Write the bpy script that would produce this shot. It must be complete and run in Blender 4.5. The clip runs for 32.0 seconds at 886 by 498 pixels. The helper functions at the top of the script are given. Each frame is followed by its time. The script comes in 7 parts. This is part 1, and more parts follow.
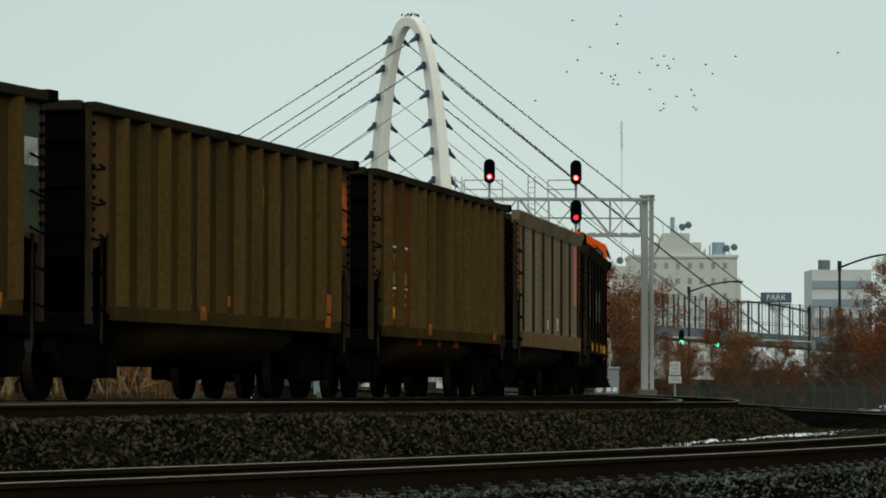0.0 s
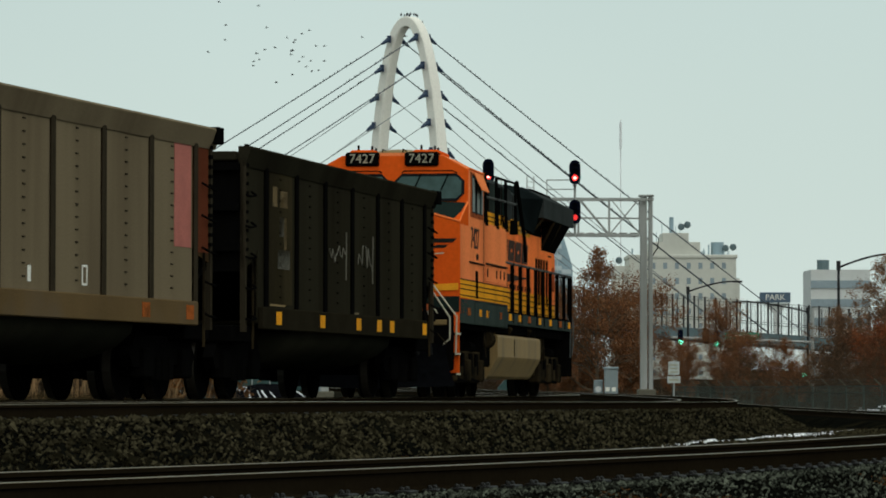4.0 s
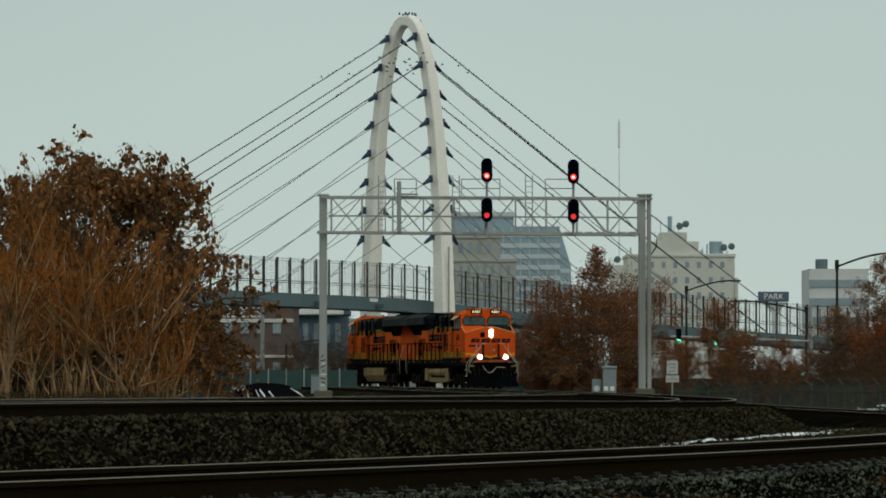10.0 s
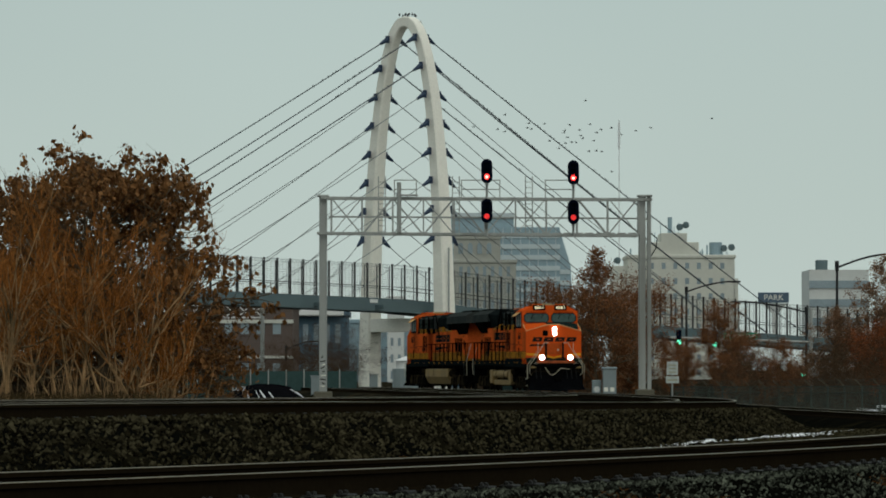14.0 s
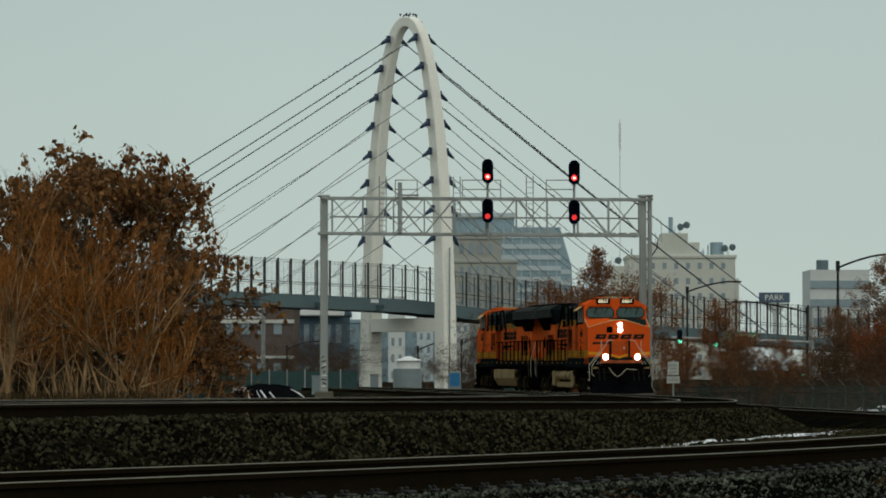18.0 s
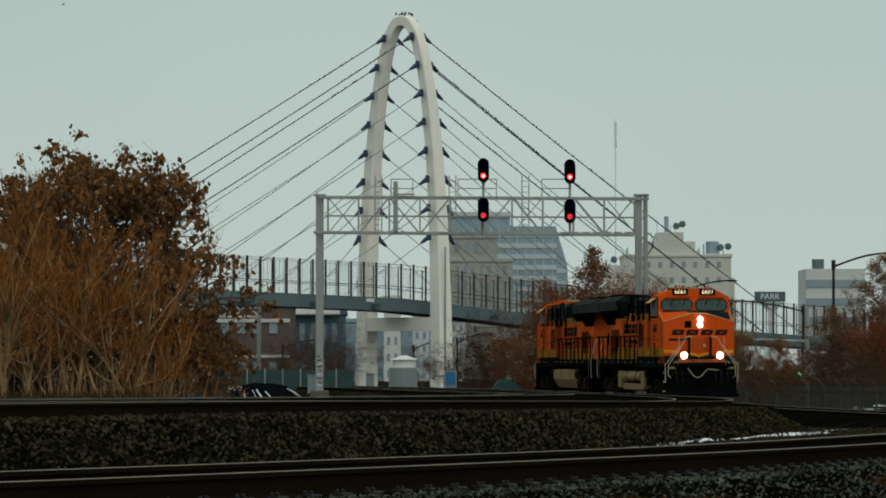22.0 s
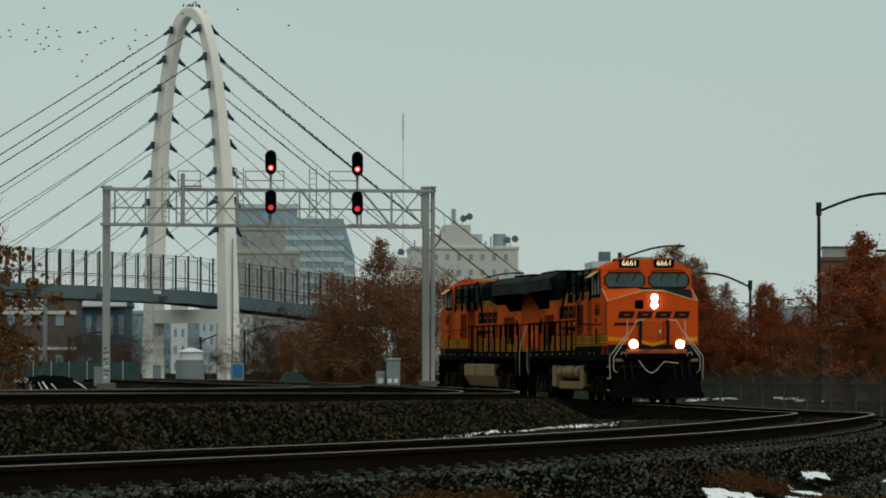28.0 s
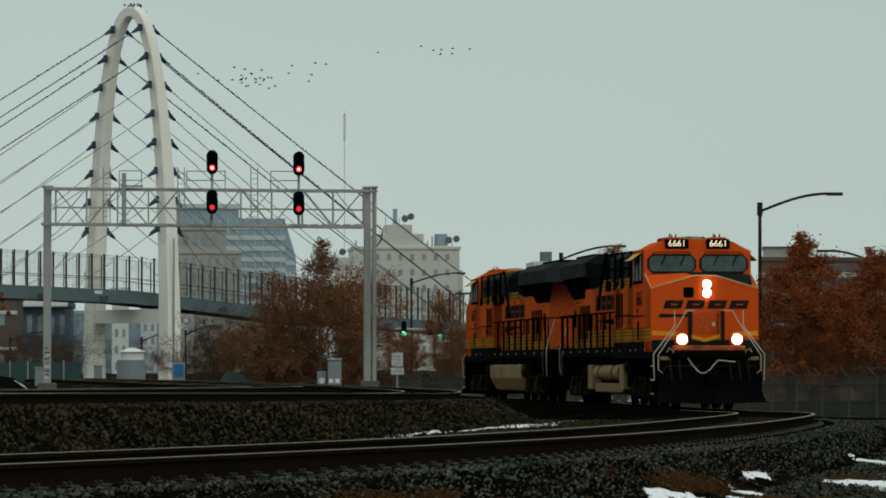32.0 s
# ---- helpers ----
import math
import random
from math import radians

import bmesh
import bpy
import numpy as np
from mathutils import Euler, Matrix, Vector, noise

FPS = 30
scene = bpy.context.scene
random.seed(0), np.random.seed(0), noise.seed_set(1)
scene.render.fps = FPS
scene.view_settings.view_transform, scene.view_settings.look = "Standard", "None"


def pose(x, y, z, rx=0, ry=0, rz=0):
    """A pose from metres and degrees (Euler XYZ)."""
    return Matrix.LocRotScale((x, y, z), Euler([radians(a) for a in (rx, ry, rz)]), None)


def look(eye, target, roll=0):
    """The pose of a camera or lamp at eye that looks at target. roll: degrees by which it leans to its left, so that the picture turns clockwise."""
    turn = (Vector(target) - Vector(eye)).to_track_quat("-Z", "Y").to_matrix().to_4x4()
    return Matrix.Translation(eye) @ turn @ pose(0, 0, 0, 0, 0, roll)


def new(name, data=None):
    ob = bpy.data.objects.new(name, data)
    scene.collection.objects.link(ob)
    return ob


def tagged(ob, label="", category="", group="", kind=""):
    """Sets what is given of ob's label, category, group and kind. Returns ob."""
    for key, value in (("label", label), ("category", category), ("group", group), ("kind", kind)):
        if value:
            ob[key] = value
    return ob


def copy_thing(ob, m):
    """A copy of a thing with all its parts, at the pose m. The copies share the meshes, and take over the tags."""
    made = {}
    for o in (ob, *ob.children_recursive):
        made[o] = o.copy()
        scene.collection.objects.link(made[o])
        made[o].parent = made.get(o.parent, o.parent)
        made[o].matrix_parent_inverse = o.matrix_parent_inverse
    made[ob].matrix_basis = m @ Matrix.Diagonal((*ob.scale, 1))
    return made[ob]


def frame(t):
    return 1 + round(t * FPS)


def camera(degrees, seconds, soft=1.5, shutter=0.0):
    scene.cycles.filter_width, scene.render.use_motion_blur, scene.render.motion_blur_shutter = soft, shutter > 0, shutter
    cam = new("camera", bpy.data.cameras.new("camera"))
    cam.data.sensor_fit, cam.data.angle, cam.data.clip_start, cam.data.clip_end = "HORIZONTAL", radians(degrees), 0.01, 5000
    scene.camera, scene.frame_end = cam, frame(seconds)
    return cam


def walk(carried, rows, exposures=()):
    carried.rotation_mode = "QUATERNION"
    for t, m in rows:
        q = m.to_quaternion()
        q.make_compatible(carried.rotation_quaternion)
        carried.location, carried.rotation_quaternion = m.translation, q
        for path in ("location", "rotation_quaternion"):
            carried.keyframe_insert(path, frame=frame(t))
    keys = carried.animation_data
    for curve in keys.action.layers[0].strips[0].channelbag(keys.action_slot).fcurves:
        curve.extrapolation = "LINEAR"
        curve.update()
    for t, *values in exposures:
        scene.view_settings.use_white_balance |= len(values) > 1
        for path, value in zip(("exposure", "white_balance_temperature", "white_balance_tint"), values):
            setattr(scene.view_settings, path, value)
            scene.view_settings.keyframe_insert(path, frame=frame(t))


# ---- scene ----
# Camera: long lens on a tripod, panning only.
EYE_Z = 1.3
LENS = 12.43
cam = camera(LENS, 32.0, soft=1.8)

# seconds, yaw, pitch (degrees)
PAN = [
    (0, 0.0271, 1.6842), (0.5, 0.0271, 1.6842), (1, 0.0151, 1.6842), (1.5, 0.0271, 1.6842), (2, 0.0151, 1.6842), (2.5, 0.0271, 1.6714), (3.5, 0.0119,
    1.6786), (4.5, 0.0151, 1.6842), (5, 0.0271, 1.6842), (5.5, 0.0271, 1.6842), (6, 0.0024, 1.7565), (6.5, 0.0024, 1.7931), (7, 0.0024, 1.6842), (7.5,
    0.0024, 1.6842), (8, -0.0462, 1.7207), (8.5, -0.0095, 1.6842), (9, -0.0095, 1.6714), (9.5, -0.0095, 1.6714), (10, -0.0095, 1.6714), (10.5,
    -0.0095, 1.6714), (11, 0.0024, 1.6842), (11.5, 0.0024, 1.6842), (12, 0.0024, 1.6842), (12.5, -0.0095, 1.6714), (13, -0.0095, 1.6714), (13.5,
    -0.0095, 1.6842), (14, -0.0095, 1.6842), (14.5, 0.0024, 1.6842), (16.5, 0.0024, 1.6842), (17, 0.0024, 1.6842), (17.5, 0.0024, 1.6842), (18,
    0.0024, 1.6842), (18.5, 0.0024, 1.6842), (19, 0.0024, 1.6714), (19.5, 0.0024, 1.6714), (20, 0.0024, 1.6714), (20.5, 0.0024, 1.6714), (21, -0.0095,
    1.6842), (21.5, 0.0024, 1.6842), (22, -0.0581, 1.6714), (22.3, -0.2387, 1.5355), (22.5, -0.5212, 1.6842), (22.6, -0.6923, 1.6548), (22.75,
    -0.9946, 1.5673), (22.9, -1.2651, 1.4560), (23, -1.8002, 1.4528), (23.2, -2.5766, 1.4719), (23.5, -2.6639, 1.4281), (24, -2.5408, 0.6971), (24.2,
    -2.5686, 0.8832), (24.5, -2.8084, 0.9652), (25, -3.0894, 1.2333), (25.5, -3.0648, 1.5744), (27.5, -3.0529, 1.5617), (28, -3.0529, 1.5617), (28.5,
    -3.0529, 1.5498), (29, -3.0291, 1.5132), (29.5, -3.0529, 1.4647), (30, -3.2718, 1.4162), (30.5, -3.9147, 1.4400), (31, -3.8664, 1.5498), (31.5,
    -3.8782, 1.5379), (32, -3.8782, 1.5617),
]
walk(cam, [(t, pose(0, 0, EYE_Z, 90 + p, 0, y)) for t, y, p in PAN], exposures=((0, 0.33, 6580, 6.5), (5, 0.33, 6580, 6.5), (9, 0.1, 6580, 6.5), (12, 0.0, 6580, 6.5), (32, 0.0, 6580, 6.5)))

# World: even overcast winter sky, soft light from behind the camera.
world = bpy.data.worlds.new("overcast")
world.use_nodes = True
scene.world = world
wn, wl = world.node_tree.nodes, world.node_tree.links
wn.clear()
w_out = wn.new("ShaderNodeOutputWorld")
w_bg = wn.new("ShaderNodeBackground")
w_sky = wn.new("ShaderNodeTexSky")
w_sky.sky_type, w_sky.sun_disc = "NISHITA", False
w_sky.sun_elevation, w_sky.sun_rotation = radians(34), radians(156)
w_sky.dust_density, w_sky.air_density = 4.0, 1.2
w_geo = wn.new("ShaderNodeTexCoord")
w_sep = wn.new("ShaderNodeSeparateXYZ")
w_ramp = wn.new("ShaderNodeValToRGB")
w_noise = wn.new("ShaderNodeTexNoise")
w_noise.inputs["Scale"].default_value, w_noise.inputs["Detail"].default_value = 5.0, 2.0
w_mix = wn.new("ShaderNodeMix")
w_mix.data_type = "RGBA"
w_mix.inputs[0].default_value = 0.94
w_scale = wn.new("ShaderNodeVectorMath")
w_scale.operation = "SCALE"
w_scale.inputs["Scale"].default_value = 0.1
w_cloud = wn.new("ShaderNodeMix")
w_cloud.data_type, w_cloud.blend_type = "RGBA", "MULTIPLY"
w_cloud.inputs[0].default_value = 0.16
e = w_ramp.color_ramp.elements
e[0].position, e[0].color = 0.0, (0.585, 0.675, 0.65, 1)
e[1].position, e[1].color = 0.13, (0.46, 0.565, 0.565, 1)
x = e.new(0.04)
x.color = (0.535, 0.63, 0.61, 1)
x = e.new(0.32)
x.color = (0.46, 0.53, 0.535, 1)
x = e.new(1.0)
x.color = (0.80, 0.88, 0.88, 1)
wl.new(w_geo.outputs["Generated"], w_sep.inputs[0])
wl.new(w_sep.outputs["Z"], w_ramp.inputs[0])
wl.new(w_geo.outputs["Generated"], w_noise.inputs["Vector"])
wl.new(w_ramp.outputs[0], w_cloud.inputs[6])
wl.new(w_noise.outputs["Fac"], w_cloud.inputs[7])
wl.new(w_sky.outputs[0], w_scale.inputs[0])
wl.new(w_scale.outputs[0], w_mix.inputs[6])
wl.new(w_cloud.outputs[2], w_mix.inputs[7])
wl.new(w_mix.outputs[2], w_bg.inputs["Color"])
wl.new(w_bg.outputs[0], w_out.inputs["Surface"])
w_bg.inputs["Strength"].default_value = 1.0

sun = new("sun", bpy.data.lights.new("sun", "SUN"))
sun.data.energy, sun.data.angle, sun.data.color = 0.45, radians(60), (1.0, 0.96, 0.9)
sun.matrix_world = look((18, -40, 30), (0, 0, 0))

# ---- materials ----
def material(name, color, rough=0.7, metal=0.0, var=0.25, scale=3.0, fine=40.0, bump=0.15, dirt=None, dirt_amount=0.0,
             streak=False, per_object=0.0, island=0.0, glow=None, glow_power=0.0, dull=False, skew=0.0):
    """A surface with two scales of tone, fine relief and optional dirt of its own shape."""
    m = bpy.data.materials.new(name)
    m.use_nodes = True
    n, l = m.node_tree.nodes, m.node_tree.links
    b = n["Principled BSDF"]
    b.inputs["Roughness"].default_value = rough
    b.inputs["Metallic"].default_value = metal
    b.inputs["Specular IOR Level"].default_value = 0.5 if rough < 0.45 else 0.0 if dull else max(0.03, 0.22 - (rough - 0.5) * 0.5)
    tc = n.new("ShaderNodeTexCoord")
    big, small = n.new("ShaderNodeTexNoise"), n.new("ShaderNodeTexNoise")
    big.inputs["Scale"].default_value, small.inputs["Scale"].default_value = scale, fine
    big.inputs["Detail"].default_value, small.inputs["Detail"].default_value = 4, 3
    src = tc.outputs["Object"]
    if streak:
        mp = n.new("ShaderNodeMapping")
        mp.inputs["Scale"].default_value = (1, 1, 0.12)
        l.new(src, mp.inputs["Vector"])
        src = mp.outputs[0]
    l.new(src, big.inputs["Vector"])
    l.new(tc.outputs["Object"], small.inputs["Vector"])
    add = n.new("ShaderNodeMath")
    add.operation = "ADD"
    l.new(big.outputs["Fac"], add.inputs[0])
    l.new(small.outputs["Fac"], add.inputs[1])
    last = add.outputs[0]
    if per_object or island:
        if per_object:
            info, pin = n.new("ShaderNodeObjectInfo"), "Random"
        else:
            info, pin = n.new("ShaderNodeNewGeometry"), "Random Per Island"
        k = n.new("ShaderNodeMath")
        k.operation, k.inputs[1].default_value = "MULTIPLY_ADD", per_object or island
        l.new(info.outputs[pin], k.inputs[0])
        l.new(last, k.inputs[2])
        last = k.outputs[0]
    mr = n.new("ShaderNodeMapRange")
    mr.inputs[1].default_value, mr.inputs[2].default_value = 0.55, 1.45 + (per_object or island)
    mr.inputs[3].default_value, mr.inputs[4].default_value = 1 - var, 1 + var
    l.new(last, mr.inputs[0])
    mul = n.new("ShaderNodeVectorMath")
    mul.operation = "SCALE"
    mul.inputs[0].default_value = color
    tone = mr.outputs[0]
    if skew:
        pw = n.new("ShaderNodeMath")
        pw.operation, pw.inputs[1].default_value = "POWER", skew
        l.new(tone, pw.inputs[0])
        tone = pw.outputs[0]
    l.new(tone, mul.inputs["Scale"])
    out = mul.outputs[0]
    if dirt:
        dn, dr, dm = n.new("ShaderNodeTexNoise"), n.new("ShaderNodeValToRGB"), n.new("ShaderNodeMix")
        dn.inputs["Scale"].default_value, dn.inputs["Detail"].default_value = scale * 0.7, 6
        l.new(src, dn.inputs["Vector"])
        dr.color_ramp.elements[0].position = 0.62 - 0.35 * dirt_amount
        dr.color_ramp.elements[1].position = 0.80 - 0.25 * dirt_amount
        l.new(dn.outputs["Fac"], dr.inputs[0])
        dm.data_type = "RGBA"
        l.new(dr.outputs[0], dm.inputs[0])
        l.new(out, dm.inputs[6])
        dm.inputs[7].default_value = (*dirt, 1)
        out = dm.outputs[2]
    l.new(out, b.inputs["Base Color"])
    if bump:
        bp = n.new("ShaderNodeBump")
        bp.inputs["Strength"].default_value, bp.inputs["Distance"].default_value = bump, 0.02
        l.new(small.outputs["Fac"], bp.inputs["Height"])
        l.new(bp.outputs[0], b.inputs["Normal"])
    if glow:
        b.inputs["Emission Color"].default_value = (*glow, 1)
        b.inputs["Emission Strength"].default_value = glow_power
    return m


M = {}
# bed near-black: the shade in gaps between stones is put into its colour
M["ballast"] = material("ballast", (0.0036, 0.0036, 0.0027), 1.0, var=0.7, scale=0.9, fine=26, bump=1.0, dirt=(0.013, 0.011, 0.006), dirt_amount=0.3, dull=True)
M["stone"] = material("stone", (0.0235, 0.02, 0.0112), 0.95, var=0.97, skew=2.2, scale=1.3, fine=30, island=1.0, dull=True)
M["earth"] = material("earth", (0.012, 0.0115, 0.008), 0.95, var=0.5, scale=0.3, fine=9, bump=0.8, dirt=(0.045, 0.034, 0.02), dirt_amount=0.35, dull=True)
M["rail"] = material("rail_steel", (0.013, 0.0095, 0.0055), 0.8, 0.0, scale=1.2, fine=18, dull=True)
M["railhead"] = material("worn_steel", (0.13, 0.1, 0.048), 0.45, 0.7, var=0.3, scale=2.0)
M["tie"] = material("tie_wood", (0.006, 0.005, 0.0035), 0.9, var=0.5, scale=2, fine=30, per_object=0.6, dull=True)
M["plate"] = material("tie_plate", (0.007, 0.0065, 0.005), 0.55, 0.2, var=0.4)
M["snow"] = material("snow", (0.93, 0.94, 0.96), 0.6, var=0.04, scale=3, fine=25, bump=0.5)
M["orange"] = material("orange_paint", (0.66, 0.09, 0.014), 0.5, var=0.14, scale=0.9, fine=14, bump=0.03, streak=True, dirt=(0.36, 0.06, 0.012), dirt_amount=0.22, dull=True)
M["orange_grime"] = material("grimy_orange_paint", (0.56, 0.096, 0.02), 0.6, var=0.38, scale=0.7, fine=9, bump=0.03, streak=True, dirt=(0.09, 0.03, 0.012), dirt_amount=0.34, dull=True)
M["orange_faded"] = material("faded_orange_paint", (0.95, 0.215, 0.055), 0.55, var=0.24, scale=0.9, fine=14, bump=0.03, streak=True, dirt=(0.52, 0.11, 0.035), dirt_amount=0.38, dull=True)
# deeper front and paler flank oranges: shade and light partly in the colour
M["orange_deep"] = material("deep_shaded_orange_paint", (0.72, 0.10, 0.012), 0.5, var=0.14, scale=0.9, fine=14, bump=0.03, streak=True, dirt=(0.42, 0.06, 0.012), dirt_amount=0.22, dull=True)
M["orange_pale"] = material("bleached_lit_orange_paint", (0.90, 0.245, 0.082), 0.6, var=0.2, scale=0.8, fine=14, bump=0.03, streak=True, dirt=(0.55, 0.13, 0.045), dirt_amount=0.36, dull=True)
M["orange_hood"] = material("sooty_orange_paint", (0.6, 0.105, 0.022), 0.6, var=0.4, scale=0.8, fine=9, bump=0.03, streak=True, dirt=(0.2, 0.05, 0.018), dirt_amount=0.3, dull=True)
M["orange_rust"] = material("rusty_brown_paint", (0.34, 0.085, 0.03), 0.75, var=0.35, scale=3, fine=18, dirt=(0.09, 0.035, 0.018), dirt_amount=0.4, dull=True)
M["sill_green"] = material("weathered_green_sill", (0.038, 0.05, 0.043), 0.65, var=0.35, scale=1.3, streak=True, dirt=(0.02, 0.022, 0.02), dirt_amount=0.3, dull=True)
M["pipe_grey"] = material("grey_pipe", (0.09, 0.095, 0.09), 0.6, var=0.3, dull=True)
M["window_blind"] = material("grey_window_blind", (0.24, 0.27, 0.25), 0.7, var=0.2, dull=True)
M["ochre"] = material("grimy_yellow_paint", (0.42, 0.18, 0.02), 0.6, var=0.3, scale=1.0, streak=True, dirt=(0.07, 0.045, 0.02), dirt_amount=0.4, dull=True)
M["glass_side"] = material("side_glass", (0.03, 0.045, 0.045), 0.6, var=0.3, dull=True)
M["yellow"] = material("yellow_paint", (0.80, 0.33, 0.022), 0.55, var=0.25, scale=1.2, streak=True, dirt=(0.25, 0.14, 0.04), dirt_amount=0.3, dull=True)
M["green"] = material("dark_green_paint", (0.012, 0.02, 0.017), 0.6, var=0.3, scale=1.2, streak=True, dull=True)
M["hoodtop"] = material("sooty_hood", (0.008, 0.011, 0.011), 0.65, var=0.4, scale=1.0, dull=True)
M["wing"] = material("radiator_panel", (0.036, 0.041, 0.039), 0.6, var=0.35, scale=1, dull=True)
M["black"] = material("black_steel_and_shade", (0.0035, 0.0034, 0.0032), 0.8, var=0.4, scale=2, dull=True)
M["plough"] = material("plough_steel", (0.0035, 0.0038, 0.0045), 0.6, var=0.6, scale=2, fine=10, dull=True)
M["digit_dim"] = material("dull_number", (0.36, 0.35, 0.26), 0.6, var=0.2)
# brown casting; its dark share stands in for shade under the frame
M["truck"] = material("truck_casting_in_shade", (0.036, 0.026, 0.0135), 0.85, 0.0, var=0.5, scale=2, dirt=(0.008, 0.007, 0.005), dirt_amount=0.7, dull=True)
M["tank"] = material("dusty_tank", (0.25, 0.168, 0.07), 0.7, var=0.2, scale=1.4, streak=True, dirt=(0.10, 0.08, 0.05), dirt_amount=0.25)
M["silver"] = material("cream_handrail", (0.5, 0.45, 0.33), 0.4, 0.2, var=0.15)
M["glass"] = material("cab_glass", (0.05, 0.088, 0.082), 0.25, 0.0, var=0.35, scale=1.2, fine=6, bump=0, dull=True)
M["glass"].node_tree.nodes["Principled BSDF"].inputs["Specular IOR Level"].default_value = 0.12
M["rubber"] = material("window_seal", (0.015, 0.015, 0.015), 0.7, dull=True)
M["letter"] = material("black_lettering", (0.02, 0.018, 0.015), 0.6, var=0.3, scale=3, dull=True)
M["letter_faded"] = material("faded_lettering", (0.07, 0.045, 0.035), 0.7, var=0.5, scale=4, dull=True)
M["digit"] = material("number_white", (0.8, 0.78, 0.7), 0.5, var=0.05)
M["digit_lit"] = material("lit_number", (0.8, 0.75, 0.6), 0.5, var=0.02, glow=(1.0, 0.8, 0.45), glow_power=0.8)
M["lamp"] = material("head_lamp_glow", (0.9, 0.9, 0.9), 0.3, bump=0, glow=(1.0, 0.87, 0.88), glow_power=9)
M["red"] = material("red_signal_glow", (0.4, 0.02, 0.02), 0.3, bump=0, glow=(1.0, 0.03, 0.03), glow_power=2.5)
M["red_dim"] = material("dim_red_lens", (0.3, 0.015, 0.015), 0.3, bump=0, glow=(1.0, 0.03, 0.03), glow_power=0.7)
M["redcore"] = material("red_signal_core", (0.8, 0.4, 0.3), 0.3, bump=0, glow=(1.0, 0.35, 0.28), glow_power=4)
M["greenlamp"] = material("green_signal_glow", (0.1, 0.5, 0.4), 0.3, bump=0, glow=(0.1, 1.0, 0.55), glow_power=3.5)
M["galv"] = material("galvanised_steel", (0.36, 0.37, 0.35), 0.55, 0.3, var=0.2, scale=1.2, streak=True, dirt=(0.2, 0.2, 0.18), dirt_amount=0.2)
M["signal"] = material("signal_housing", (0.004, 0.006, 0.014), 0.7, var=0.3, dull=True)
M["conc"] = material("white_concrete", (0.90, 0.87, 0.78), 0.8, var=0.1, scale=0.25, fine=4, bump=0.1, streak=True, dirt=(0.7, 0.66, 0.56), dirt_amount=0.25)
M["cable"] = material("stay_cable", (0.085, 0.095, 0.105), 0.6)
M["cable_thin"] = material("grey_stay_cable", (0.2, 0.215, 0.215), 0.6)
M["anchor"] = material("anchor_blue", (0.03, 0.05, 0.09), 0.5)
M["deck"] = material("deck_girder", (0.115, 0.16, 0.17), 0.6, var=0.2, scale=0.4)
M["screen"] = material("screen_frame", (0.09, 0.10, 0.10), 0.6)
M["post"] = material("screen_post", (0.04, 0.042, 0.042), 0.6)
M["lamp_post"] = material("black_lamp_post", (0.015, 0.015, 0.016), 0.5)
M["fence"] = material("fence_wire", (0.078, 0.092, 0.08), 0.7, 0.0, dull=True)
M["bark"] = material("bark", (0.10, 0.075, 0.05), 0.9, var=0.4, scale=4, dull=True)
M["bark_pale"] = material("pale_bark", (0.34, 0.21, 0.105), 0.9, var=0.5, scale=1.5, fine=9, dirt=(0.06, 0.055, 0.035), dirt_amount=0.45, dull=True)
M["twig"] = material("orange_twig", (0.265, 0.103, 0.027), 0.8, var=0.8, scale=0.5, fine=5, island=1.2, dull=True)
M["leaf_dark"] = material("dark_brown_leaf", (0.17, 0.08, 0.029), 0.8, var=0.6, scale=0.8, fine=6, island=1.0)
M["leaf_pine"] = material("dark_pine", (0.02, 0.035, 0.025), 0.9, var=0.5, scale=0.4, fine=6, island=1.0, dull=True)
M["leaf_rust"] = material("rust_leaf", (0.185, 0.078, 0.032), 0.8, var=0.6, scale=0.4, fine=6, island=1.0)
M["leaf_pale"] = material("pale_rusty_leaf", (0.21, 0.115, 0.064), 0.8, var=0.6, scale=0.4, fine=6, island=1.0)
M["leaf_red"] = material("red_brown_leaf", (0.225, 0.062, 0.019), 0.8, var=0.6, scale=0.4, fine=6, island=1.0)
M["stone_grey"] = material("grey_stone", (0.035, 0.038, 0.0285), 0.95, var=0.97, scale=1.3, fine=30, island=1.0, dull=True, skew=2.6)
M["tread"] = material("wheel_tread", (0.03, 0.026, 0.02), 0.5, 0.3, var=0.3)
M["shrub"] = material("bare_shrub", (0.062, 0.035, 0.019), 0.9, var=0.5, scale=0.4, fine=6, island=1.0)
M["straw"] = material("pale_straw", (0.045, 0.031, 0.014), 0.9, var=0.6, scale=0.8, fine=8, island=1.0, dull=True)
M["pane_dark"] = material("dark_window", (0.05, 0.06, 0.065), 0.5, var=0.3, per_object=0.6, dull=True)
M["grass"] = material("dry_grass", (0.085, 0.038, 0.012), 0.9, var=0.6, scale=0.8, fine=8, island=1.0)
M["feather"] = material("dark_feather", (0.03, 0.03, 0.033), 0.8)
M["cabinet"] = material("grey_cabinet", (0.22, 0.26, 0.265), 0.5, var=0.12)
M["cabinet_pale"] = material("dull_white_panel", (0.46, 0.49, 0.46), 0.6, var=0.15, scale=3, dirt=(0.25, 0.27, 0.25), dirt_amount=0.3)
M["blue"] = material("blue_panel", (0.03, 0.17, 0.36), 0.5, var=0.2)
M["white"] = material("white_panel", (0.72, 0.72, 0.70), 0.6, var=0.1)
M["tarp"] = material("green_sheet", (0.04, 0.078, 0.074), 0.7, var=0.25)
M["signgreen"] = material("green_sign", (0.015, 0.28, 0.18), 0.5)
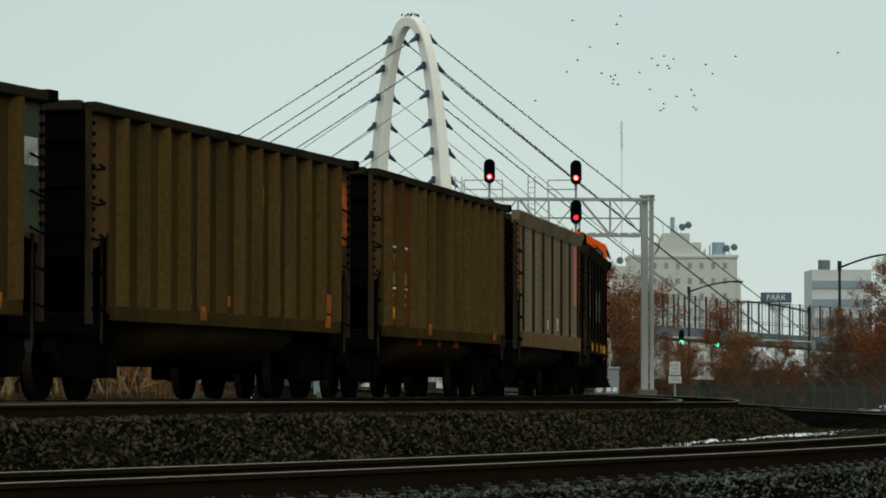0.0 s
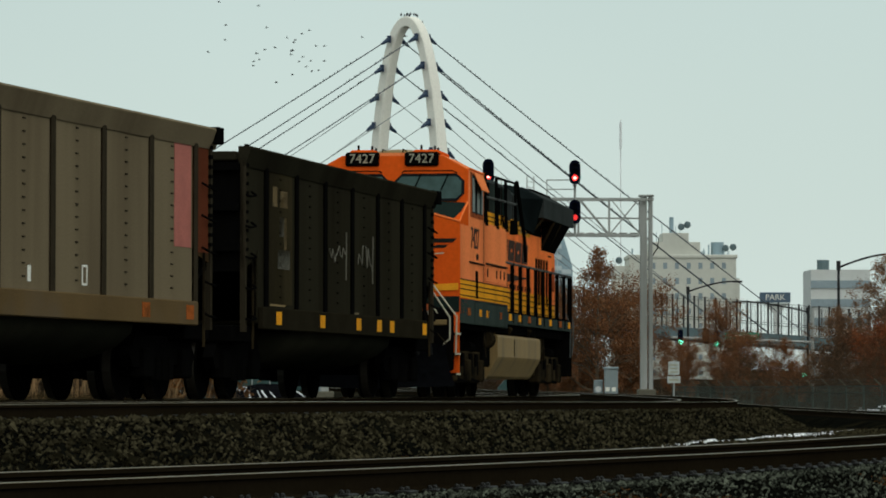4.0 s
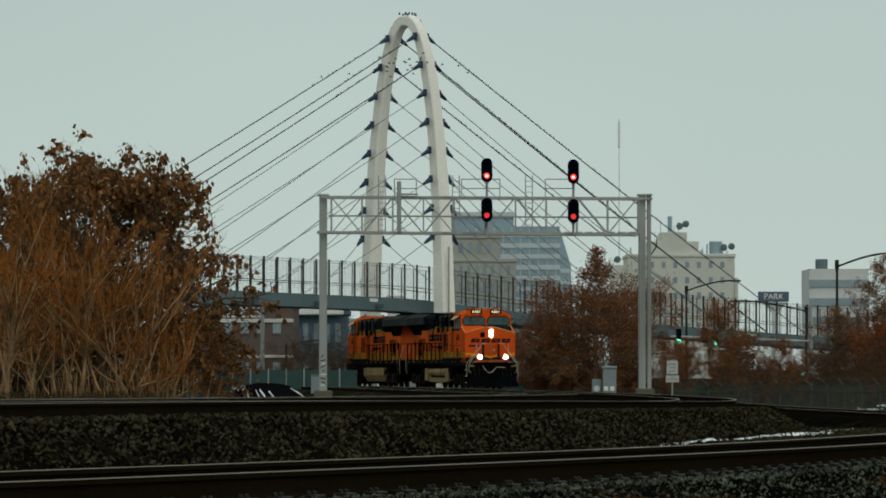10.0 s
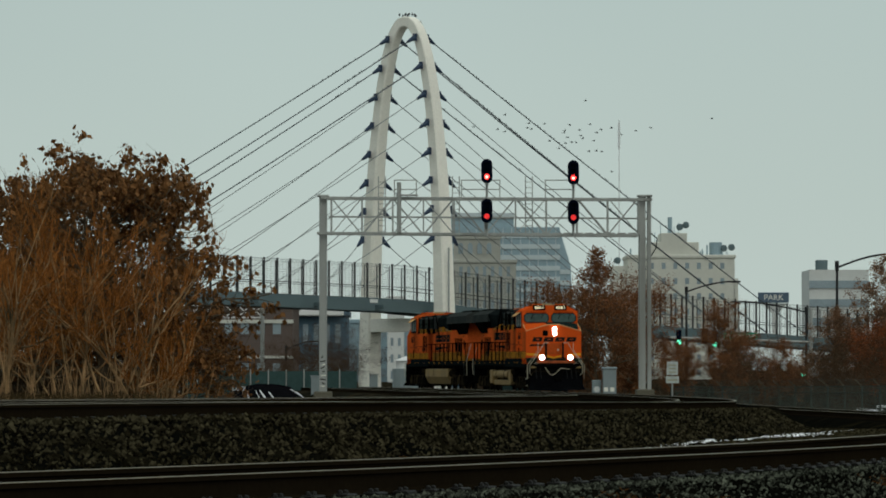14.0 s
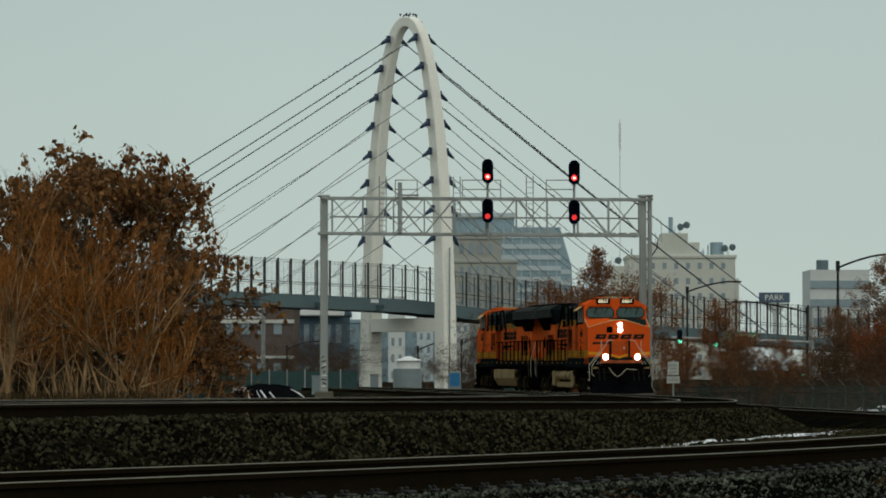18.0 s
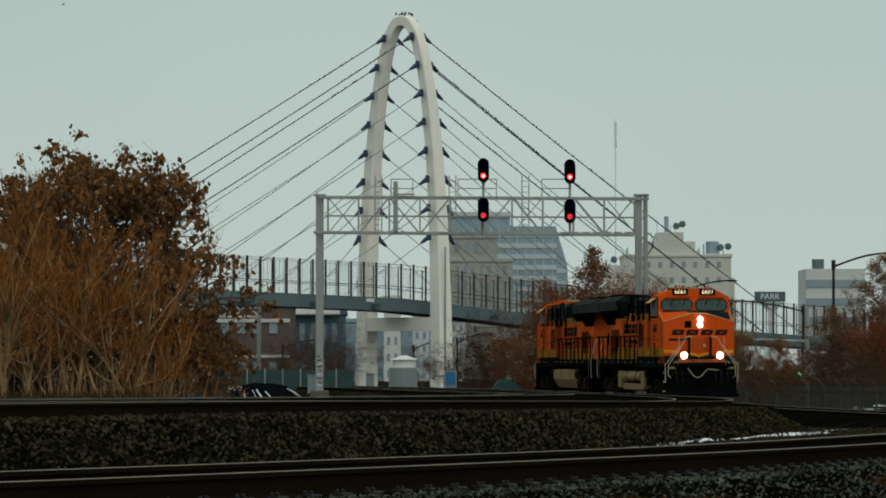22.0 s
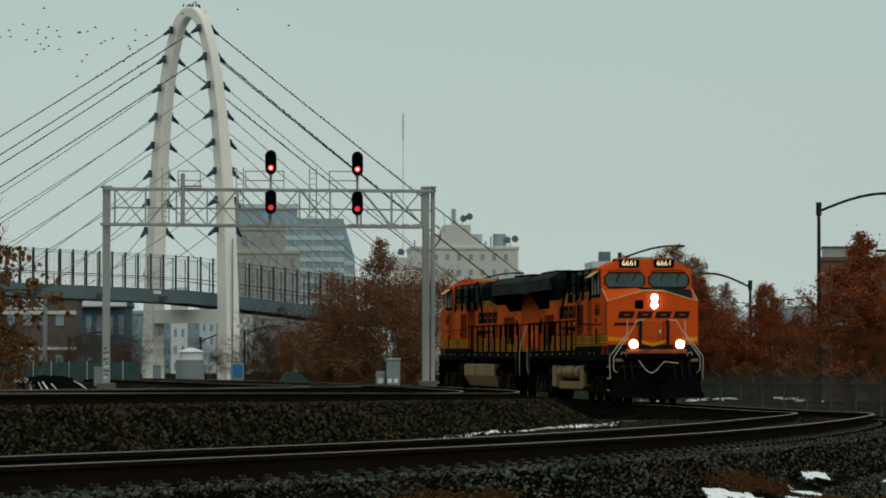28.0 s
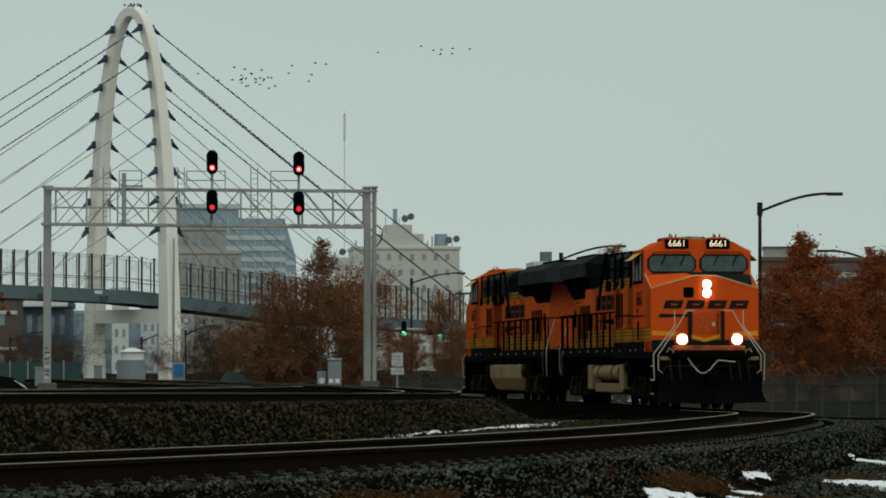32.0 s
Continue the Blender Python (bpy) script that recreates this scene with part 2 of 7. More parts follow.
M["coal"] = material("coal_pile", (0.005, 0.005, 0.006), 0.8, var=0.6, scale=2, fine=10, bump=1, dull=True)
# far-town walls and windows: distance haze is put into these paled base colours
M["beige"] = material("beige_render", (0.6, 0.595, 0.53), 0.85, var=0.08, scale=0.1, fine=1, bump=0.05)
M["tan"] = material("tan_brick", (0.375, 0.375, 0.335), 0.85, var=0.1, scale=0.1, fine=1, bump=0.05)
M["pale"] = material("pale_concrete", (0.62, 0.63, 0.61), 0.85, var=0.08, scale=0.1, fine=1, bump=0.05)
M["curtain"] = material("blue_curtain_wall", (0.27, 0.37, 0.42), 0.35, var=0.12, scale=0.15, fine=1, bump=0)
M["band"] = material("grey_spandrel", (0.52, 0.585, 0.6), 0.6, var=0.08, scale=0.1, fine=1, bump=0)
M["pane"] = material("haze_paled_window", (0.26, 0.32, 0.35), 0.2, var=0.25, per_object=0.5, bump=0)
M["brick"] = material("red_brick", (0.15, 0.1, 0.08), 0.9, var=0.15, scale=0.3, fine=4, bump=0.1)
M["roof"] = material("roof_felt", (0.13, 0.14, 0.15), 0.8, var=0.2)
M["slate"] = material("slate_sign", (0.09, 0.13, 0.18), 0.6)
M["footing"] = material("old_footing", (0.13, 0.12, 0.09), 0.9, var=0.3, scale=2)
# hazy brick, blue wall and mast: haze mixed straight into the base colour
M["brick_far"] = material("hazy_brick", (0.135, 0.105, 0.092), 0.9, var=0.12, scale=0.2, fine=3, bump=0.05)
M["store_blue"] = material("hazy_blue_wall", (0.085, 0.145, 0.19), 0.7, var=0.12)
M["mast"] = material("haze_paled_mast", (0.78, 0.8, 0.8), 0.7)


# ---- mesh kit ----
class Kit:
    """Collects plain forms and turns them into one mesh."""

    def __init__(self):
        self.v, self.f, self.m = [], [], []

    def add(self, verts, faces, mat=0):
        k = len(self.v)
        self.v.extend(tuple(p) for p in verts)
        self.f.extend(tuple(i + k for i in q) for q in faces)
        self.m.extend([mat] * len(faces))
        return self

    def prism(self, outline, axis, a, b, mat=0, taper=None):
        """A closed outline of 2D points swept along an axis from a to b. x: (y, z), y: (x, z), z: (x, y)."""
        n = len(outline)

        def at(p, h):
            return (h, p[0], p[1]) if axis == "x" else (p[0], h, p[1]) if axis == "y" else (p[0], p[1], h)
        top = taper or outline
        vs = [at(p, a) for p in outline] + [at(p, b) for p in top]
        area = sum(outline[i][0] * outline[(i + 1) % n][1] - outline[(i + 1) % n][0] * outline[i][1] for i in range(n))
        flip = (area > 0) == (b > a)
        if axis == "y":
            flip = not flip
        fs = [(i, (i + 1) % n, n + (i + 1) % n, n + i) for i in range(n)] + [tuple(range(n))[::-1], tuple(range(n, 2 * n))]
        if not flip:
            fs = [q[::-1] for q in fs]
        return self.add(vs, fs, mat)

    def box(self, x0, x1, y0, y1, z0, z1, c=0.0, mat=0):
        """A box, with its upright and top edges cut back by c."""
        if c <= 0:
            return self.prism([(x0, y0), (x1, y0), (x1, y1), (x0, y1)], "z", z0, z1, mat)
        o = [(x0 + c, y0), (x1 - c, y0), (x1, y0 + c), (x1, y1 - c), (x1 - c, y1), (x0 + c, y1), (x0, y1 - c), (x0, y0 + c)]
        cx, cy = (x0 + x1) / 2, (y0 + y1) / 2
        kx, ky = 1 - 2 * c / (x1 - x0), 1 - 2 * c / (y1 - y0)
        i = [(cx + (p[0] - cx) * kx, cy + (p[1] - cy) * ky) for p in o]
        n, vs, fs = 8, [], []
        for ring, h in ((i, z0), (o, z0 + c), (o, z1 - c), (i, z1)):
            vs += [(p[0], p[1], h) for p in ring]
        for r in range(3):
            fs += [(r * n + j, r * n + (j + 1) % n, (r + 1) * n + (j + 1) % n, (r + 1) * n + j) for j in range(n)]
        fs += [tuple(range(n))[::-1], tuple(range(3 * n, 4 * n))]
        return self.add(vs, fs, mat)

    def tube(self, points, r, seg=6, mat=0, r_end=None):
        """A round bar along points."""
        pts = [Vector(p) for p in points]
        n, vs, fs = len(pts), [], []
        d0 = (pts[1] - pts[0]).normalized()
        side = d0.orthogonal().normalized()
        for k, p in enumerate(pts):
            d = (pts[min(k + 1, n - 1)] - pts[max(k - 1, 0)]).normalized()
            side = (side - d * side.dot(d)).normalized()
            up = d.cross(side)
            rr = r if r_end is None else r + (r_end - r) * k / (n - 1)
            vs += [p + rr * (math.cos(2 * math.pi * j / seg) * side + math.sin(2 * math.pi * j / seg) * up) for j in range(seg)]
        for k in range(n - 1):
            fs += [(k * seg + j, k * seg + (j + 1) % seg, (k + 1) * seg + (j + 1) % seg, (k + 1) * seg + j) for j in range(seg)]
        fs += [tuple(range(seg))[::-1], tuple(range((n - 1) * seg, n * seg))]
        return self.add(vs, fs, mat)

    def bar(self, a, b, w, h=None, mat=0):
        """A square bar from a to b."""
        a, b = Vector(a), Vector(b)
        d = (b - a).normalized()
        up = Vector((0, 0, 1)) if abs(d.z) < 0.95 else Vector((0, 1, 0))
        s = d.cross(up).normalized() * w / 2
        u = s.cross(d).normalized() * (h or w) / 2
        vs = [p + i * s + j * u for p in (a, b) for i, j in ((-1, -1), (1, -1), (1, 1), (-1, 1))]
        return self.add(vs, [(0, 1, 5, 4), (1, 2, 6, 5), (2, 3, 7, 6), (3, 0, 4, 7), (3, 2, 1, 0), (4, 5, 6, 7)], mat)

    def ball(self, c, r, nu=8, nv=5, mat=0, squash=(1, 1, 1)):
        vs = [(c[0], c[1], c[2] - r * squash[2])]
        for j in range(1, nv):
            t = -math.pi / 2 + math.pi * j / nv
            vs += [(c[0] + r * squash[0] * math.cos(t) * math.cos(2 * math.pi * i / nu), c[1] + r * squash[1] * math.cos(t) * math.sin(2 * math.pi * i / nu),
                    c[2] + r * squash[2] * math.sin(t)) for i in range(nu)]
        vs.append((c[0], c[1], c[2] + r * squash[2]))
        fs = [(0, 1 + (i + 1) % nu, 1 + i) for i in range(nu)]
        for j in range(nv - 2):
            fs += [(1 + j * nu + i, 1 + j * nu + (i + 1) % nu, 1 + (j + 1) * nu + (i + 1) % nu, 1 + (j + 1) * nu + i) for i in range(nu)]
        k = 1 + (nv - 2) * nu
        fs += [(k + i, k + (i + 1) % nu, len(vs) - 1) for i in range(nu)]
        return self.add(vs, fs, mat)

    def mesh(self, name, smooth=False):
        me = bpy.data.meshes.new(name)
        me.from_pydata(self.v, [], self.f)
        if any(self.m):
            me.polygons.foreach_set("material_index", self.m)
        if smooth:
            me.polygons.foreach_set("use_smooth", [True] * len(me.polygons))
        me.update()
        return me


def part(name, kit, mat, parent=None, label="", at=None, smooth=False):
    """Links a kit (or a mesh) as one object under its thing."""
    me = kit.mesh(name, smooth) if isinstance(kit, Kit) else kit
    if not me.materials:
        for one in (mat if isinstance(mat, (list, tuple)) else [mat]):
            me.materials.append(M[one])
    ob = new(name, me)
    if parent is not None:
        ob.parent = parent
    if at is not None:
        ob.matrix_basis = at
    if label:
        ob["label"] = label
    return ob


def thing(name, label, category, at=None, group="", kind=""):
    """An empty at the base of a thing, which carries its parts."""
    ob = tagged(new(name), label, category, group, kind)
    ob.empty_display_size = 0.3
    if at is not None:
        ob.matrix_basis = at
    return ob


def single(name, kit, mat, label, category, at=None, group="", kind="", smooth=False):
    return tagged(part(name, kit, mat, None, "", at, smooth), label, category, group, kind)


def words(name, text, size, mat, parent, at, shear=0.0, bold=0.0):
    """Lettering as a thin mesh, centred on its pose, facing its +z."""
    cu = bpy.data.curves.new(name, "FONT")
    cu.body, cu.size, cu.extrude, cu.align_x, cu.align_y, cu.shear, cu.offset = text, size, 0.006, "CENTER", "CENTER", shear, bold
    tmp = new(name + "_curve", cu)
    me = bpy.data.meshes.new_from_object(tmp.evaluated_get(bpy.context.evaluated_depsgraph_get()))
    bpy.data.objects.remove(tmp)
    me.materials.clear()
    return part(name, me, mat, parent, "", at)

# ---- track plan: three curving tracks, distance ahead y -> offset x and railhead height z ----
def spline(xs, ys):
    """A natural cubic through the points, as a function."""
    xs, ys = np.array(xs, float), np.array(ys, float)
    n, h = len(xs), np.diff(xs)
    a, r = np.eye(n), np.zeros(n)
    for i in range(1, n - 1):
        a[i, i - 1], a[i, i], a[i, i + 1] = h[i - 1], 2 * (h[i - 1] + h[i]), h[i]
        r[i] = 3 * ((ys[i + 1] - ys[i]) / h[i] - (ys[i] - ys[i - 1]) / h[i - 1])
    c = np.linalg.solve(a, r)
    b = np.diff(ys) / h - h * (2 * c[:-1] + c[1:]) / 3
    d = np.diff(c) / (3 * h)

    def f(x):
        i = np.clip(np.searchsorted(xs, x) - 1, 0, n - 2)
        t = x - xs[i]
        return ys[i] + t * (b[i] + t * (c[i] + t * d[i]))
    return f


class Track:
    def __init__(self, plan, rise, zero):
        self.x = spline([p[0] for p in plan], [p[1] for p in plan])
        self.z = lambda y: np.interp(y, [p[0] for p in rise], [p[1] for p in rise])
        self.ys = np.linspace(plan[0][0], plan[-1][0], 2400)
        self.xs = self.x(self.ys)
        zs = self.z(self.ys)
        k = np.ones(121) / 121
        self.zs = np.convolve(np.pad(zs, 60, mode="edge"), k, mode="valid")
        self.s = np.concatenate([[0], np.cumsum(np.hypot(np.diff(self.xs), np.diff(self.ys)))])
        self.s = self.s - np.interp(zero, self.ys, self.s)

    def place(self, s):
        return Vector((np.interp(s, self.s, self.xs), np.interp(s, self.s, self.ys), np.interp(s, self.s, self.zs)))

    def car(self, s, wheelbase):
        """The pose of a car whose middle is s along, facing down the track towards the viewer."""
        a, b = self.place(s - wheelbase / 2), self.place(s + wheelbase / 2)
        d = (a - b).normalized()
        side = Vector((0, 0, 1)).cross(d).normalized()
        m = Matrix((d, side, d.cross(side))).transposed().to_4x4()
        m.translation = (a + b) / 2
        return m


T0 = Track([(-200, -112), (-120, -77.5), (-50, -46.8), (18, -17.6), (30, -12.9), (45, -8.25), (52.6, -6.3), (68.4, -2.88), (84.2, -0.16), (100.2, 1.88), (116, 3.07), (132, 3.3), (150, 2.6), (167, 1.3), (184, -0.2), (199, -1.75), (217, -3.9), (238, -7.2), (249, -9.3), (300, -19.5), (440, -48)],
           [(-200, 1.08), (18, 1.08), (52, 0.89), (83, 0.725), (115, 0.56), (150, 0.35), (185, 0.25), (222, 0.2), (440, 0.0)], 18)
T1 = Track([(14, -14.4), (29, -8.9), (44.2, -4.1), (51.8, -2.1), (67.7, 1.38), (83.6, 4.26), (99.7, 6.33), (115.5, 7.4), (135, 7.5), (150, 7.0), (167, 5.7), (184, 4.2), (199, 2.7), (217, 0.5), (238, -2.8), (249, -4.9), (300, -15.1), (440, -43.5)],
           [(14, 1.0), (45, 0.94), (96, 0.51), (135, 0.35), (175, 0.27), (222, 0.2), (440, 0.0)], 14)
T2 = Track([(y * 0.96, x * 0.96) for y, x in ((10, -11.0), (20, -5.5), (28, -1.75), (46, 4.6), (60, 8.15), (77, 11.5), (85, 12.75), (93, 13.8), (102, 14.52), (112.5, 14.85), (128.5, 14.4), (137, 13.85), (153.5, 12.8), (173, 10.9), (190, 9.12), (205.5, 7.48), (224, 5.35), (246, 1.92), (257, -0.2), (300, -8.7), (440, -37))],
           [(9.6, 0.74), (26.9, 0.63), (35, 0.574), (44.2, 0.502), (57, 0.441), (73.9, 0.313), (95, 0.08), (107.5, -0.04), (124.8, -0.065), (147.8, -0.13), (178.6, -0.03), (205, -0.02), (215, 0.02), (246.7, 0.05), (422, 0.052)], 10)
TRACKS = (T0, T1, T2)


def base_ground(x, y):
    near = np.clip((y - 70) / 95, 0, 1)
    return -0.0 - 0.85 * near * near * (3 - 2 * near)


def ground_z(x, y):
    """Height of the ground: base, raised to a ballast bed round each track."""
    z = base_ground(x, y) + 0 * x
    for t in TRACKS:
        yc = np.clip(y, t.ys[0], t.ys[-1])
        tx = np.interp(yc, t.ys, t.xs)
        slope = np.interp(yc, t.ys, np.gradient(t.xs, t.ys))
        p = np.abs(x - tx) / np.sqrt(1 + slope * slope)
        bed = np.interp(yc, t.ys, t.zs) - 0.183
        z = np.maximum(z, bed - np.clip(p - 1.75, 0, None) * 0.5)
    return z


def axis_steps(parts):
    out = []
    for a, b, step in parts:
        out += list(np.arange(a, b, step))
    return np.array(out + [parts[-1][1]])


def build_ground():
    ys = axis_steps([(-400, -210, 40), (-210, 0, 6), (0, 16, 2), (16, 72, 0.4), (72, 130, 0.8), (130, 260, 2), (260, 460, 10), (460, 4000, 300)])
    xs = axis_steps([(-2500, -120, 200), (-120, -24, 2), (-24, 22, 0.4), (22, 60, 2), (60, 100, 5), (100, 2500, 200)])
    gx, gy = np.meshgrid(xs, ys)
    gz = ground_z(gx, gy)
    near = (np.abs(gx) < 60) & (gy > 10) & (gy < 200)
    rnd = np.random.RandomState(3)
    gz = gz + near * (rnd.rand(*gx.shape) - 0.5) * 0.035
    nx, ny = len(xs), len(ys)
    v = np.stack([gx.ravel(), gy.ravel(), gz.ravel()], 1)
    i = np.arange(nx * ny).reshape(ny, nx)
    f = np.stack([i[:-1, :-1].ravel(), i[:-1, 1:].ravel(), i[1:, 1:].ravel(), i[1:, :-1].ravel()], 1)
    me = bpy.data.meshes.new("ground")
    me.from_pydata(v.tolist(), [], f.tolist())
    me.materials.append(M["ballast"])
    me.materials.append(M["earth"])
    cy = (gy[:-1, :-1] + gy[1:, 1:]).ravel() / 2
    cx = (gx[:-1, :-1] + gx[1:, 1:]).ravel() / 2
    me.polygons.foreach_set("material_index", ((cy > 190) | (np.abs(cx) > 24)).astype(int).tolist())
    me.polygons.foreach_set("use_smooth", [True] * len(me.polygons))
    tagged(new("ground", me), "dark ballast and bare winter earth beside the tracks", "ground", kind="structure")


build_ground()


def build_track(t, name, label, tie_from, tie_to):
    top = thing(name, label, "railway track", kind="structure")
    # rail section: foot, web, head
    sec = [(-0.075, -0.18), (0.075, -0.18), (0.075, -0.165), (0.012, -0.145), (0.012, -0.045), (0.037, -0.035), (0.037, -0.004), (0.030, 0.0),
           (-0.030, 0.0), (-0.037, -0.004), (-0.037, -0.035), (-0.012, -0.045), (-0.012, -0.145), (-0.075, -0.165)]
    n = len(sec)
    ss = np.arange(t.s[0], t.s[-1] - 0.2, 1.2)
    for side in (-0.755, 0.755):
        k = Kit()
        vs, fs, ms = [], [], []
        for s in ss:
            p, q = t.place(s), t.place(s + 0.1)
            d = (q - p).normalized()
            r = Vector((d.y, -d.x, 0)).normalized()
            vs += [p + r * (side + a) + Vector((0, 0, b)) for a, b in sec]
        for i in range(len(ss) - 1):
            for j in range(n):
                fs.append((i * n + j, i * n + (j + 1) % n, (i + 1) * n + (j + 1) % n, (i + 1) * n + j))
                ms.append(1 if j in (6, 7, 8) else 0)
        k.add(vs, fs)
        k.m = ms
        part("rail", k, ["rail", "railhead"], top, "rust-brown steel rail with a worn bright head")
    tie = Kit().box(-0.11, 0.11, -1.3, 1.3, -0.36, -0.185, 0.02).mesh("tie")
    tie.materials.append(M["tie"])
    clip = Kit()
    for y in (-0.755, 0.755):
        for e in (-1, 1):
            clip.box(-0.09, 0.09, y + e * 0.13 - 0.055, y + e * 0.13 + 0.055, -0.186, -0.155, 0.008)
            clip.ball((0.045, y + e * 0.115, -0.15), 0.022, 6, 4)
            clip.ball((-0.045, y + e * 0.115, -0.15), 0.022, 6, 4)
    plate = clip.mesh("tie_plate")
    plate.materials.append(M["plate"])
    rest = Kit()
    s = t.s[0] + 0.5
    while s < t.s[-1] - 0.5:
        m = t.car(s, 0.5)
        y = m.translation.y
        if tie_from <= y <= tie_to:
            ob = part("tie", tie, "tie", top, at=m)
            part("tie_plate", plate, "plate", ob)
        elif -60 < y < 240:
            c = [m @ Vector(p) for p in ((-.11, -1.3, -.185), (.11, -1.3, -.185), (.11, 1.3, -.185), (-.11, 1.3, -.185), (-.11, -1.3, -.3), (.11, -1.3, -.3), (.11, 1.3, -.3), (-.11, 1.3, -.3))]
            rest.add(c, [(0, 1, 2, 3), (0, 4, 5, 1), (1, 5, 6, 2), (2, 6, 7, 3), (3, 7, 4, 0)])
        s += 0.5
    tagged(part("ties", rest, "tie", top), kind="stuff")
    return top


build_track(T2, "railway_track_near", "curved railway track on dark ballast, rusty rails with polished heads", 19, 78)
build_track(T1, "railway_track_middle", "empty curved railway track on a raised ballast bank", 38, 75)
build_track(T0, "railway_track_far", "curved railway track beyond the empty middle one", 300, 301)

# ---- rolling stock ----
def wheelset_mesh(r):
    """Two flanged wheels on one axle, about the y axis."""
    k = Kit()
    for e in (-1, 1):
        y = e * 0.755
        k.tube([(0, y - 0.065, 0), (0, y + 0.065, 0)], r, 24)
        for i in range(24):
            k.m[-26 + i] = 1
        k.tube([(0, y - e * 0.095, 0), (0, y - e * 0.06, 0)], r + 0.025, 24)
        k.tube([(0, y - 0.072, 0), (0, y + 0.072, 0)], r * 0.8, 18, mat=2)
        k.tube([(0, y - 0.12, 0), (0, y + 0.12, 0)], 0.15, 10)
        for j in range(3):
            t = 2 * math.pi * j / 3
            k.ball((0.08 * math.cos(t), y + e * 0.12, 0.08 * math.sin(t)), 0.025, 6, 4, mat=1)
    k.tube([(0, -0.7, 0), (0, 0.7, 0)], 0.09, 8)
    return k.mesh("wheelset")


WHEELSET = wheelset_mesh(0.5)
for name in ("black", "tread", "black"):
    WHEELSET.materials.append(M[name])
AXLES = {}


def bogie(parent, x, axles, spread, w=1.08, cast=True):
    """A truck: side frames with springs and journals, and its wheels."""
    k = Kit()
    half = spread * (axles - 1) / 2
    for e in (-1, 1):
        y0, y1 = sorted((e * w, e * (w + 0.16)))
        k.prism([(x - half - 0.6, 0.62), (x - half - 0.35, 0.9), (x + half + 0.35, 0.9), (x + half + 0.6, 0.62), (x + half + 0.45, 0.45), (x + half * 0.6, 0.5), (x, 0.34), (x - half * 0.6, 0.5), (x - half - 0.45, 0.45)], "y", y0, y1)
        for i in range(axles):
            ax = x - half + i * spread
            k.box(ax - 0.2, ax + 0.2, min(y0, y0 + e * 0.1), max(y1, y1 + e * 0.1), 0.3, 0.74, 0.03)
            if i < axles - 1:
                for q in (-0.3, 0, 0.3):
                    k.tube([(ax + spread / 2 + q, e * (w + 0.12), 0.28), (ax + spread / 2 + q, e * (w + 0.12), 0.6)], 0.1, 8)
    k.box(x - half - 0.3, x + half + 0.3, -0.8, 0.8, 0.6, 1.0)
    # gondola trucks are plain black: the underbody shade is put into the colour
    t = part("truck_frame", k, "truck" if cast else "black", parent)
    if cast:
        for e in (-1, 1):
            y0, y1 = sorted((e * (w + 0.15), e * (w + 0.22)))
            for i in range(axles - 1):
                ax = x - half + (i + 0.5) * spread
                for q in (-0.52, 0.3):
                    # black blocks paint the dark gaps of the brown side frame
                    part("brake_shoe", Kit().box(ax + q, ax + q + 0.22, y0, y1, 0.42, 0.86, 0.02), "black", t)
                part("brake_cylinder", Kit().tube([(ax - 0.2, e * (w + 0.1), 0.98), (ax + 0.35, e * (w + 0.1), 0.98)], 0.11, 10), "black", t)
                part("brake_rod", Kit().bar((ax - 0.6, e * (w + 0.2), 0.3), (ax + 0.6, e * (w + 0.2), 0.36), 0.05), "black", t)
    for i in range(axles):
        at = x - half + i * spread
        AXLES.setdefault(parent.name, []).append((part("wheelset", WHEELSET, "black", t, at=pose(at, 0, 0.5)), at))
    return t


def polyface(pts3, thick=0.02):
    """A thin plate on a planar outline."""
    pts = [Vector(p) for p in pts3]
    n = (pts[1] - pts[0]).cross(pts[2] - pts[0]).normalized() * thick
    m = len(pts)
    return Kit().add([p for p in pts] + [p + n for p in pts], [tuple(range(m))[::-1], tuple(range(m, 2 * m))] + [(i, (i + 1) % m, m + (i + 1) % m, m + i) for i in range(m)])


def both(x0, x1, e, y0, y1, z0, z1, c=0.0):
    """A box on one flank: e is the side, y0 and y1 its distances from the middle."""
    return Kit().box(x0, x1, min(e * y0, e * y1), max(e * y0, e * y1), z0, z1, c)


def emblem(parent, at, pitch, w, h, mat, slit=0.16):
    """Four slanted dark blocks with a slit each, on a local plane: x along, y up, facing +z. Plain shapes, no letters."""
    for i in range(4):
        for y0, y1, a, b in ((0.0, 0.5 - slit / 2, 0.0, w), (0.5 + slit / 2, 1.0, 0.0, w), (0.5 - slit / 2, 0.5 + slit / 2, 0.0, w * 0.36), (0.5 - slit / 2, 0.5 + slit / 2, w * 0.72, w)):
            k = 0.32 * h
            q = [(i * pitch + a + k * y0, y0 * h, 0), (i * pitch + b + k * y0, y0 * h, 0), (i * pitch + b + k * y1, y1 * h, 0), (i * pitch + a + k * y1, y1 * h, 0)]
            part("emblem_block", polyface(q, 0.006), mat, parent, at=at)


